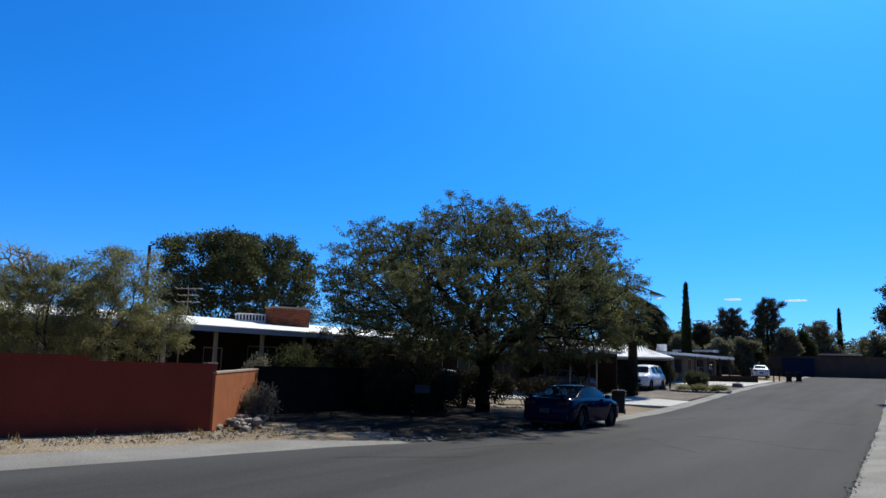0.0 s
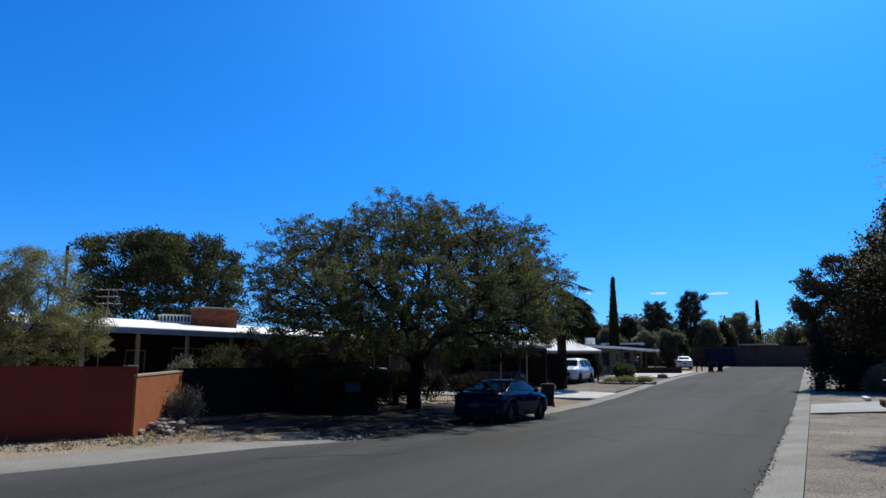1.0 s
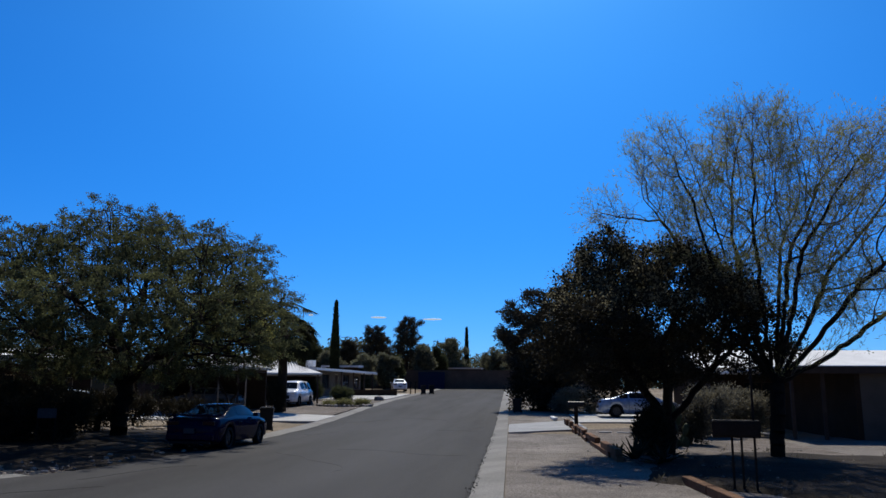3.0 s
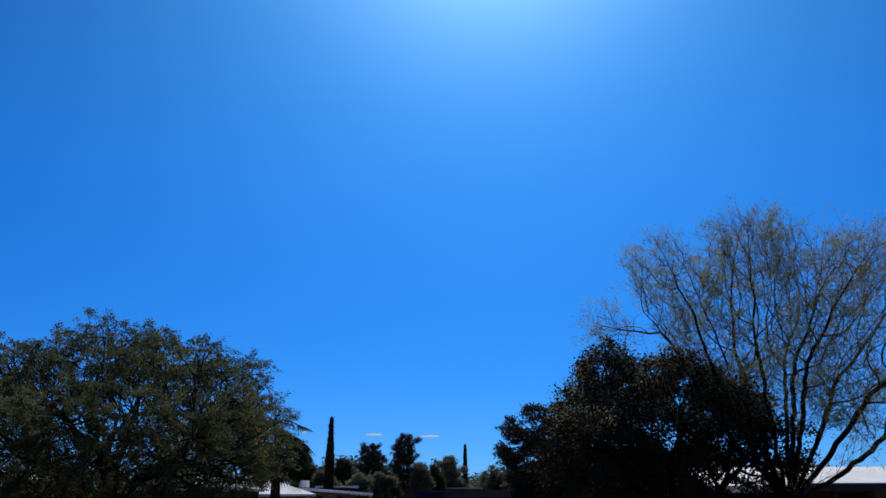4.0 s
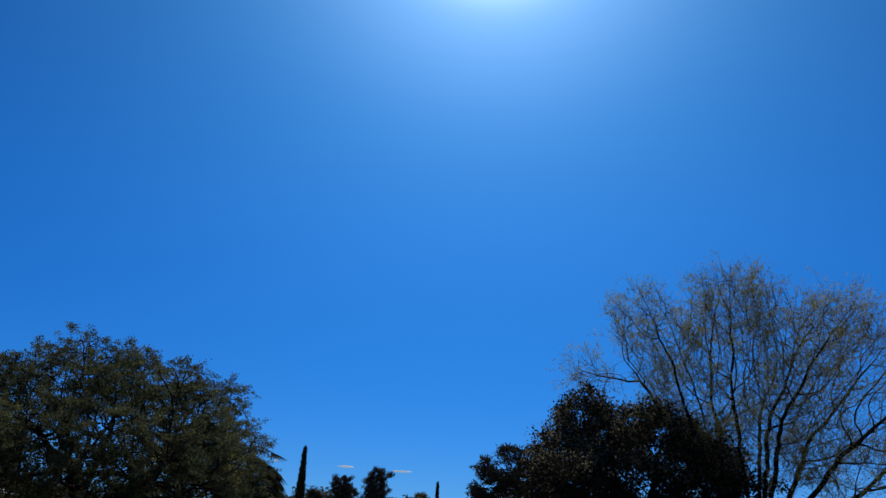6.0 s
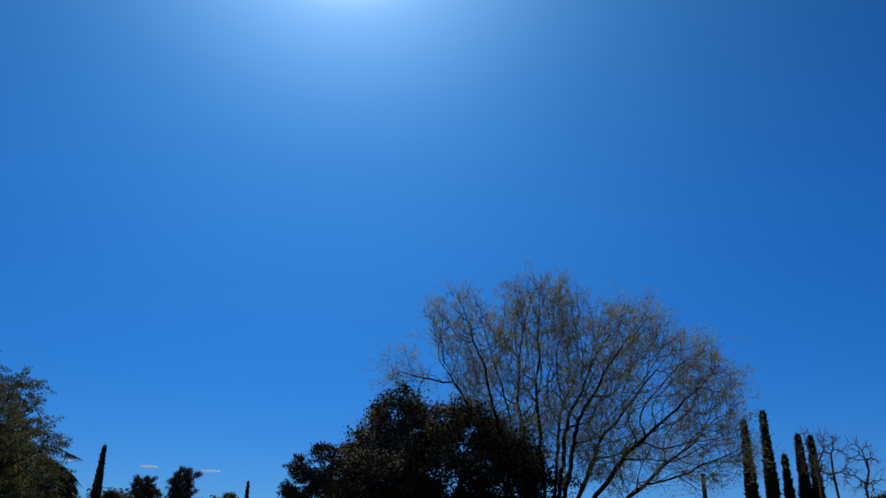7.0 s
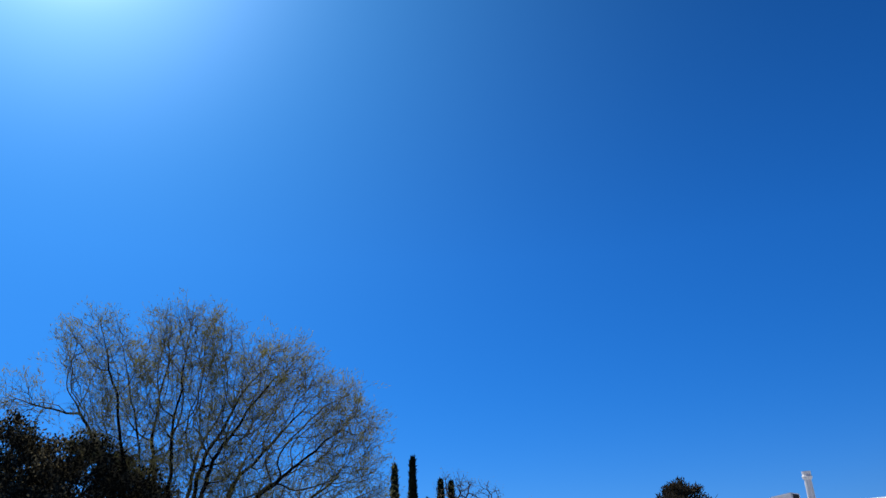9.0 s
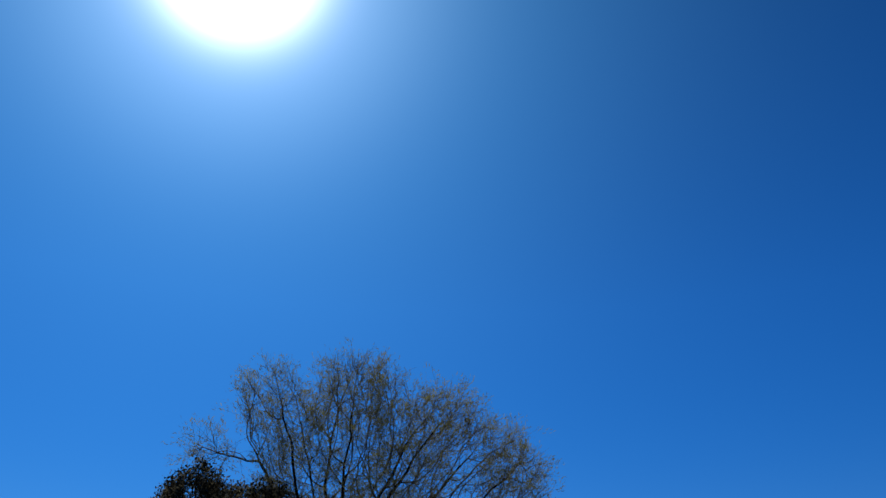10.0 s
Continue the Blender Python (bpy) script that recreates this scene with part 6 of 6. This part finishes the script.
        pts = ring(t)
        rings.append([bm.verts.new(p) for p in pts] + [bm.verts.new((-p.x, p.y, p.z)) for p in reversed(pts[:-1])])
    n = len(rings[0])
    for r0, r1 in zip(rings, rings[1:]):
        for k in range(n):
            bm.faces.new((r0[k], r1[k], r1[(k + 1) % n], r0[(k + 1) % n]))
    bm.faces.new(rings[0])
    bm.faces.new(list(reversed(rings[-1])))
    bmesh.ops.recalc_face_normals(bm, faces=bm.faces)
    body = part("body", bm, M[paint], root, smooth=True)

    def sheet(nm, t0, t1, k0, k1, sides, material, mark="", steps=8, grow=0.007):
        """A panel lying on the body between two lengths and two heights of its rings."""
        bm = bmesh.new()
        for sg in sides:
            grid = []
            for i in range(steps + 1):
                pts = ring(t0 + (t1 - t0) * i / steps, grow)
                row = [pts[k0].lerp(pts[k0 + 1], 0.35)] + pts[k0 + 1:k1 + 1]
                grid.append([bm.verts.new((sg * p.x, p.y, p.z)) for p in row])
            for r0, r1 in zip(grid, grid[1:]):
                for k in range(len(r0) - 1):
                    bm.faces.new((r0[k], r1[k], r1[k + 1], r0[k + 1]))
        bmesh.ops.remove_doubles(bm, verts=bm.verts, dist=0.0015)
        bmesh.ops.recalc_face_normals(bm, faces=bm.faces)
        return part(nm, bm, material, body, mark, smooth=True)

    for sg in (-1, 1):
        for t0, t1 in doors:
            sheet("side_window", t0, t1, 6, 9, (sg,), M["car_glass"], "dark tinted side window")
    sheet("rear_window", *rear_pane, 10, 13, (-1, 1), M["car_glass"], "dark tinted rear window")
    sheet("windscreen", *screen, 10, 13, (-1, 1), M["car_glass"], "dark tinted windscreen")
    # seams of doors, boot and bonnet
    for t in [d[1] + 0.012 for d in doors] + [doors[-2 if style != "coupe" else -1][0] - 0.012]:
        for sg in (-1, 1):
            sheet("door_seam", t, t + 0.0022, 1, 5, (sg,), M["black"], steps=1, grow=0.002)
    sheet("rear_seam", 0.022, 0.0245, 4, 13, (-1, 1), M["black"], steps=1, grow=0.002)
    # wheels
    for a in ax:
        for sg in (-1, 1):
            bm = bmesh.new()
            prof = [(wheel - 0.10, 0.085), (wheel - 0.03, 0.105), (wheel - 0.006, 0.095), (wheel, 0.06), (wheel, -0.06), (wheel - 0.006, -0.095), (wheel - 0.03, -0.105), (wheel - 0.10, -0.085)]
            n = 28
            rr = [[bm.verts.new((x, math.cos(2 * math.pi * k / n) * r, math.sin(2 * math.pi * k / n) * r)) for k in range(n)] for r, x in prof]
            for q0, q1 in zip(rr, rr[1:]):
                for k in range(n):
                    bm.faces.new((q0[k], q0[(k + 1) % n], q1[(k + 1) % n], q1[k]))
            wp = part("wheel", bm, M["tyre"], root, "black tyre", smooth=True)
            wp.matrix_basis = pose(sg * (h2 - 0.125), a, wheel)
            bm = bmesh.new()
            bmesh.ops.create_cone(bm, cap_ends=True, segments=24, radius1=wheel - 0.10, radius2=wheel - 0.10, depth=0.08, matrix=pose(0, 0, 0, 0, 90, 0))
            for k in range(5):
                box(bm, sg * 0.045 - 0.015, -0.028, 0.03, sg * 0.045 + 0.015, 0.028, wheel - 0.105, m=Matrix.Rotation(k * 2 * math.pi / 5, 4, "X"), bevel=0.006)
            bmesh.ops.create_cone(bm, cap_ends=True, segments=12, radius1=0.055, radius2=0.045, depth=0.05, matrix=pose(sg * 0.05, 0, 0, 0, 90, 0))
            part("rim", bm, M[rim], wp, "grey alloy rim")
    # lamps, bumpers, mirrors, plate
    zt = curve(belt, 0.03)
    tall = 0.05 if style != "suv" else 0.12
    for sg in (-1, 1):
        x = half(0.012) * 0.74
        part("tail_lamp", boxes((sg * x - 0.19, y0 - 0.014, zt - 0.10 - tall, sg * x + 0.19, y0 + 0.07, zt - 0.05 + tall * 0.4), bevel=0.02), M["tail"], root, "red tail lamp")
        zn = curve(belt, 0.965)
        x = half(0.965) * 0.72
        part("headlamp", boxes((sg * x - 0.19, -y0 - 0.22, zn - 0.10, sg * x + 0.17, -y0 - 0.075, zn + 0.015), bevel=0.03), M["lamp"], root, "clear headlamp")
        ym = y0 + ln * (doors[-1][1] - 0.035)
        zb = curve(belt, doors[-1][1])
        part("mirror", boxes((sg * (h2 + 0.04) - 0.09, ym - 0.05, zb + 0.02, sg * (h2 + 0.04) + 0.07, ym + 0.06, zb + 0.14), bevel=0.025), M[paint], root)
        part("door_handle", boxes((sg * (h2 - 0.004) - 0.014, y0 + ln * doors[-1][0] - 0.02, zb - 0.14, sg * (h2 - 0.004) + 0.014, y0 + ln * doors[-1][0] + 0.14, zb - 0.11), bevel=0.006), M[paint], body)
    w = half(0.03) * 0.93
    part("rear_bumper", boxes((-w, y0 - 0.07, clear + 0.08, w, y0 + 0.14, clear + 0.31), bevel=0.05), M[paint], root)
    part("bumper_skirt", boxes((-w * 0.85, y0 - 0.03, clear - 0.01, w * 0.85, y0 + 0.14, clear + 0.078), bevel=0.02), M["black"], root)
    w = half(0.97) * 0.94
    part("front_bumper", boxes((-w, -y0 - 0.20, clear + 0.02, w, -y0 + 0.05, clear + 0.24), bevel=0.05), M[paint], root)
    part("air_intake", boxes((-w * 0.7, -y0 + 0.052, clear + 0.05, w * 0.7, -y0 + 0.062, clear + 0.15), bevel=0.004), M["black"], root)
    part("grille", boxes((-0.42, -y0 - 0.09, clear + 0.27, 0.42, -y0 + 0.02, clear + 0.39 + tall * 0.6), bevel=0.015), M["black"], root)
    if spoiler:
        zs = curve(spine, 0.06)
        wing = part("spoiler", boxes((-0.68, y0 + 0.02, zs + 0.055, 0.68, y0 + 0.20, zs + 0.09), bevel=0.014), M[paint], root)
        for sg in (-1, 1):
            part("spoiler_foot", boxes((sg * 0.55 - 0.04, y0 + 0.07, zs - 0.05, sg * 0.55 + 0.04, y0 + 0.17, zs + 0.054), bevel=0.008), M[paint], wing)
    part("number_plate", boxes((-0.16, y0 - 0.082, clear + 0.30, 0.16, y0 + 0.0, clear + 0.44)), M["plate"], root)
    part("underbody", boxes((-h2 * 0.78, y0 + 0.25, clear - 0.02, h2 * 0.78, -y0 - 0.25, clear + 0.16), bevel=0.03), M["black"], root)
    for a in ax:
        part("axle_housing", boxes((-h2 + 0.26, a - wheel * 0.9, clear + 0.1, h2 - 0.26, a + wheel * 0.9, wheel * 2 + 0.02)), M["black"], root)
    return root


car("sedan_car", pose(-9.35, 24.75, 0.02, 0, 0, -3), "dark navy coupe parked with one side off the asphalt", "paint_navy", 4.45, 1.76, 1.33, "coupe", wheelbase=2.55, rim="dark_rim", spoiler=True)
car("sedan_car", pose(-19.2, 48.2, rise(48.2) + 0.09, 0, 0, 84), "sedan under the flat carport, paint darkened for its shade", "paint_shaded", 4.5, 1.74, 1.42, rim="dark_rim")
car("suv_car", pose(-15.65, 55.4, rise(55.2) + 0.06, 0, 0, 179), "white sport utility car parked on the gravel", "paint_white", 4.7, 1.85, 1.78, "suv", clear=0.26, wheel=0.36, wheelbase=2.75, rim="dark_rim")
car("sedan_car", pose(7.2, 45.2, rise(45.2) + 0.09, 0, 0, 270), "silver-blue coupe parked on the concrete pad", "paint_silver", 4.5, 1.76, 1.4, "coupe", wheelbase=2.6, rim="dark_rim")
car("small_car", pose(-12.7, 88.4, rise(88.4) + 0.04, 0, 0, 12), "small white car parked up the street", "paint_white", 4.3, 1.7, 1.38, clear=0.18)
car("parked_van", pose(-23.5, 38.2, rise(33.5) + 0.02, 0, 0, 150), "pale blue car half hidden behind bushes", "paint_blue", 4.6, 1.85, 1.7, "suv", clear=0.25, wheel=0.36, wheelbase=2.75)


# ---- street things ----
def bin_(m, label, s=1.0):
    root = thing("wheeled_bin", m, label, "bin", "wheeled bins")
    bm = boxes((-0.30 * s, -0.34 * s, 0.06, 0.30 * s, 0.34 * s, 0.98 * s))
    for v in bm.verts:
        if v.co.z < 0.3:
            v.co.x *= 0.8
            v.co.y *= 0.78
    part("tub", bm, M["black"], root)
    lid = boxes((-0.33 * s, -0.38 * s, 0.985 * s, 0.33 * s, 0.37 * s, 1.03 * s), (-0.28 * s, -0.3 * s, 1.03 * s, 0.28 * s, 0.3 * s, 1.07 * s), bevel=0.012)
    lid_ob = part("lid", lid, M["black"], root)
    part("handle", boxes((-0.26 * s, 0.375 * s, 0.93 * s, 0.26 * s, 0.41 * s, 0.96 * s), bevel=0.01), M["black"], lid_ob)
    for x in (-0.25, 0.25):
        bm = bmesh.new()
        bmesh.ops.create_cone(bm, cap_ends=True, segments=16, radius1=0.11, radius2=0.11, depth=0.06, matrix=pose(x * s, 0.28 * s, 0.11, 0, 90, 0))
        part("wheel", bm, M["tyre"], root)
    return root


bin_(pose(-10.15, 32.0, rise(32.0) + 0.05, 0, 0, 15), "black wheeled rubbish bin by the kerb", 0.93)
bin_(pose(0.38, 48.6, rise(48.6) + 0.06, 0, 0, -10), "dark wheeled rubbish bin by the kerb", 0.82)
for bx, by in ((-8.9, 79.6), (-8.15, 80.6)):
    bin_(pose(bx, by, rise(by) + 0.013, 0, 0, 8), "dark wheeled bin at the driveway's mouth", 0.9)


def mailbox(m, label, h=1.05):
    root = thing("mailbox", m, label, "mailbox")
    part("post", boxes((-0.06, -0.06, -0.1, 0.06, 0.06, h), bevel=0.01), M["rust"], root)
    bm = bmesh.new()
    prof = [(-0.11, 0.0), (-0.11, 0.13), (-0.07, 0.2), (0.0, 0.225), (0.07, 0.2), (0.11, 0.13), (0.11, 0.0)]
    a = [bm.verts.new((x, -0.26, h + z)) for x, z in prof]
    b = [bm.verts.new((x, 0.26, h + z)) for x, z in prof]
    for k in range(7):
        bm.faces.new((a[k], a[(k + 1) % 7], b[(k + 1) % 7], b[k]))
    bm.faces.new(a[::-1])
    bm.faces.new(b)
    part("box", bm, M["black"], root)
    part("flag", boxes((0.112, 0.05, h + 0.1, 0.12, 0.18, h + 0.26)), M["rust"], root)
    return root


mailbox(pose(3.15, 38.6, rise(38.6) + 0.05, 0, 0, 90) @ Matrix.Diagonal((1.5, 1.5, 1.1, 1)), "dark mailbox on a post at the edging's end", 0.8)
for mx in (-10.0, -10.5):
    mailbox(pose(mx, 81.8, rise(81.8) + 0.05, 0, 0, 8), "dark mailbox in a row by the far driveway", 1.0)


def board_on_legs():
    root = thing("letter_box_stand", pose(4.05, 14.65, 0.0, 0, 0, -15), "wide dark steel letter box on two thin legs", "mailbox")
    part("box", boxes((-0.41, -0.22, 0.99, 0.41, 0.22, 1.29), bevel=0.02), M["rust"], root)
    for x in (-0.08, 0.08):
        part("leg", boxes((x - 0.02, -0.02, -0.05, x + 0.02, 0.02, 0.99)), M["rust"], root)
    part("flap", boxes((-0.36, -0.235, 1.03, 0.36, -0.222, 1.24), bevel=0.004), M["rust"], root)
    root = thing("thin_pole", pose(4.32, 14.5, 0.0), "thin dark pole beside the raised box", "pole")
    bm = bmesh.new()
    tube(bm, [(0, 0, -0.1), (0, 0, 2.5)], [0.022, 0.02], 8)
    part("shaft", bm, M["rust"], root)


board_on_legs()


def utility_pole(x, y, h, label):
    root = thing("utility_pole", pose(x, y, rise(y)), label, "pole")
    bm = bmesh.new()
    tube(bm, [(0, 0, -0.2), (0, 0, h * 0.5), (0, 0, h)], [0.17, 0.145, 0.12], 10)
    part("shaft", bm, M["pole_wood"], root)
    return root


px, py = polar(-51.6, 62)
utility_pole(px, py, 10.4 - rise(py), "dark wooden utility pole behind the trees")
px, py = polar(28.7, 48)
utility_pole(px, py, 6.3, "thin wooden pole behind the trees")


def lamp_post(x, y, h, label):
    root = thing("porch_pole", pose(x, y, rise(y)), label, "pole")
    bm = bmesh.new()
    tube(bm, [(0, 0, -0.1), (0, 0, h)], [0.045, 0.04], 8)
    part("shaft", bm, M["old_metal"], root)


lamp_post(-14.6, 38.0, 2.5, "slim pale post under the tree")
lamp_post(-14.4, 41.5, 2.4, "slim pale post beside the driveway")

# sign board among the dark bushes
sg = thing("sign_board", pose(-14.6, 23.6, -0.08, 0, 0, 30), "small pale blank board on two stakes", "sign")
part("panel", boxes((-0.27, -0.015, 0.95, 0.27, 0.015, 1.25)), M["board"], sg)
for x in (-0.25, 0.25):
    part("stake", boxes((x - 0.02, 0.016, -0.1, x + 0.02, 0.05, 1.2)), M["rust"], sg)


# ---- stones, edging, litter ----
def rock_mesh(seed, r):
    rng = random.Random(seed)
    bm = bmesh.new()
    bmesh.ops.create_icosphere(bm, subdivisions=1, radius=r)
    for v in bm.verts:
        v.co = Vector((v.co.x * 1.15, v.co.y * 0.9, v.co.z * 0.65)) * rng.uniform(0.78, 1.2)
    return bm


ROCKS = {}


def rock(name, x, y, r, label, material, group, dz=0.0, seed=0):
    key = (seed % 6, material)
    if key not in ROCKS:
        bm = rock_mesh(seed % 6 + 3, 1.0)
        me = bpy.data.meshes.new("rock")
        bm.to_mesh(me)
        bm.free()
        me.materials.append(M[material])
        ROCKS[key] = me
    ob = new(name, ROCKS[key])
    ob.matrix_basis = pose(x, y, rise(y) + r * 0.3 + dz, 0, 0, seed * 47 % 360) @ Matrix.Diagonal((r, r, r, 1))
    return tagged(ob, label, "rock", group)


rr = random.Random(5)
for i in range(80):
    t = rr.random()
    rock("rock", -15.15 - 1.5 * t + rr.uniform(-0.5, 0.4), 15.3 + 2.0 * t + rr.uniform(-0.45, 0.5), rr.uniform(0.06, 0.17), "rough grey rock in a pile at the wall's corner", "rock", "rock pile at the corner", seed=i, dz=rr.uniform(0, 0.2) * (rr.random() < 0.6))
for i in range(64):
    t = i / 63
    rock("border_stone", -18.6 + 7.4 * t + rr.uniform(-0.2, 0.2), 32.9 - 1.3 * t + rr.uniform(-0.25, 0.25), rr.uniform(0.10, 0.22), "pale stone in a row edging the yard", "pale_stone", "row of border stones", seed=i)
for i in range(40):
    a = i / 40 * 6.283
    rock("border_stone", -11.9 + 1.9 * math.cos(a), 55.6 + 1.5 * math.sin(a), rr.uniform(0.14, 0.22), "grey stone edging the planted bed", "rock", "stones round the bed", seed=i, dz=0.04)
rock("boulder", -10.9, 64.6, 0.55, "reddish boulder beside the street", "rock", "", seed=2)
for i in range(55):
    rock("rock", rr.uniform(-19, -10.2), rr.uniform(20.5, 31), rr.uniform(0.05, 0.13), "small stone scattered under the tree", "pale_stone", "stones under the tree", seed=i)
# pale stones that also stand in for sun flecks on the shaded ground
for i in range(60):
    y = rr.uniform(15.5, 25)
    rock("rock", lerp_table(LEFT, y) - 0.3 - 2.2 * rr.random() ** 1.6, y, rr.uniform(0.03, 0.09), "small pale stone beside the asphalt, doubling as a sun fleck", "pale_stone", "stones beside the asphalt", seed=i)
rock("rock", -16.6, 12.5, 0.12, "pale stone at the wall's foot", "pale_stone", "", seed=4)

# raised edging of short timbers
ed = thing("edging", pose(0, 0, 0), "low edging of weathered orange-brown timbers", "edging", kind="structure")
er = random.Random(9)
y = 20.2
while y < 38.2:
    ln = er.uniform(1.3, 1.9)
    bm = bmesh.new()
    box(bm, -0.09, 0, 0, 0.09, ln - 0.01, 0.17, bevel=0.012)
    for lvl in (0, 1):
        if lvl == 1 and er.random() < 0.25:
            continue
        me = bpy.data.meshes.new("timber")
        bm.to_mesh(me)
        me.materials.append(M["timber"])
        o = new("timber", me)
        o.parent = ed
        o.matrix_basis = pose(2.72 + er.uniform(-0.03, 0.03), y + lvl * 0.08, rise(y) + 0.01 + lvl * 0.175, 0, 0, er.uniform(-2, 2))
    bm.free()
    y += ln
for k, y in enumerate((12.4, 14.05)):
    bm = bmesh.new()
    box(bm, -0.09, 0, 0, 0.09, 1.6, 0.17, bevel=0.012)
    o = part("timber", bm, M["timber"], ed)
    o.matrix_basis = pose(3.46 - 0.06 * k, y, 0.03, 0, 0, 2)
for x0, y0, ln, turn in ((3.6, 32.85, 0.5, -10), (4.3, 32.65, 0.8, -6), (10.15, 33.6, 1.4, -80)):
    b = thing("ground_beam", pose(x0, y0, rise(y0) + 0.08, 0, 0, turn), "pale timber lying on the gravel", "beam", "beams on the gravel")
    part("timber", boxes((0, 0, 0, ln, 0.3, 0.05), bevel=0.01), M["drive"], b)
st = thing("parking_stop", pose(2.3, 42.9, rise(42.9) + 0.05, 0, 0, 92), "white painted concrete parking stop", "kerb stone")
part("block", boxes((-1.2, -0.11, 0, 1.2, 0.11, 0.15), bevel=0.03), M["white_metal"], st)

# low dry weeds along the wall's foot, pebbles on the verges
def scatter(name, label, n, area, seed, material, leaf=False, size=1.0):
    rng = np.random.default_rng(seed)
    if leaf:
        c = np.array([area(rng) for _ in range(n)])
        me = leaves_mesh(name, rng, c, material, 16, (0.07 * size, 0.07 * size, 0.03), 0.16 * size, 0.012 * size, -0.9)
    else:
        verts, faces = [], []
        for _ in range(n):
            x, y, z = area(rng)
            r = (0.01 + 0.045 * rng.random() ** 3) * size
            k = len(verts)
            d = [rng.uniform(0.6, 1.3) * r for _ in range(6)]
            verts += [(x + d[0], y, z), (x, y + d[1], z), (x - d[2], y, z), (x, y - d[3], z), (x, y, z + d[4] * 0.8), (x, y, z - d[5] * 0.5)]
            faces += [(k, k + 1, k + 4), (k + 1, k + 2, k + 4), (k + 2, k + 3, k + 4), (k + 3, k, k + 4)]
        me = mesh_of(name, verts, faces, material)
    return tagged(new(name, me), label, "weeds" if leaf else "pebbles", kind="stuff")


def verge_left(rng):
    t, u = rng.random() * 9 - 2, rng.random() * 2.0
    p = COR + DIR * t
    n = Vector((-DIR.y, DIR.x))
    q = p + n * (0.15 + u)
    return (q.x, q.y, 0.02)


def verge_right(rng):
    x, y = rng.uniform(-0.05, 2.6), rng.uniform(10, 33)
    return (x, y, rise(y) + 0.01)


def tree_floor(rng):
    x, y = rng.uniform(-21, -9.8), rng.uniform(17, 33)
    return (x, y, rise(y) + 0.01)


scatter("dry_weeds", "tufts of dry straw weeds at the wall's foot", 13, verge_left, 1, M["leaf_dry"], True)
scatter("green_weeds", "small dark green weeds on the sandy verge", 30, verge_left, 8, M["leaf_dark"], True, 0.65)
scatter("pebbles", "loose pebbles on the sandy verge", 1600, verge_left, 2, M["pale_stone"])
scatter("verge_pebbles", "loose pebbles on the verge beside the kerb", 4200, verge_right, 3, M["pale_stone"])


def shade_right(rng):
    x, y = rng.uniform(2.7, 9.8), rng.uniform(13, 24)
    return (x, y, rise(y) + 0.14)


def road_rim(rng):
    y = 6.5 + 26 * rng.random() ** 1.5
    return (lerp_table(RIGHT, y) + (ragged(y) if y > 9 else 0) + rng.normal() * 0.05, y, rise(y) + 0.02)


scatter("verge_debris", "dark bits of leaf and bark on the verge", 520, verge_right, 13, M["litter_shade"], size=1.3)
scatter("asphalt_crumbs", "dark crumbs broken off the asphalt's edge", 600, road_rim, 9, M["asphalt"], size=0.55)
scatter("fallen_litter", "stones and dry litter under the trees", 420, shade_right, 6, M["gravel"])
scatter("dry_tufts", "dry grey tufts under the trees", 24, shade_right, 7, M["leaf_grey"], True, 0.8)
scatter("yard_litter", "stones and dry litter under the tree", 1500, tree_floor, 4, M["pale_stone"])

# ---- clouds, very far ----
for h, e, w, t in ((-9.75, 5.35, 50, 5), (-5.75, 5.25, 60, 5), (-14.7, 5.45, 16, 4.5)):
    d = 2600
    cxx, cyy = polar(h, d)
    rng = random.Random(int(w))
    bm = bmesh.new()
    for k in range(9):
        u = (k - 4) / 4.5
        g = bmesh.ops.create_icosphere(bm, subdivisions=2, radius=1.0)
        for v in g["verts"]:
            v.co = Vector((u * w * 0.42 + v.co.x * w * 0.16, v.co.y * 10, v.co.z * t * (0.55 - 0.25 * u * u) + rng.uniform(-0.6, 0.6)))
    c = part("cloud", bm, M["cloud"], None, smooth=True)
    c.matrix_basis = pose(cxx, cyy, EYE_Z + d * math.tan(radians(e)), 0, 0, -h)
    tagged(c, "tiny thin white cloud near the horizon", "cloud", kind="structure")
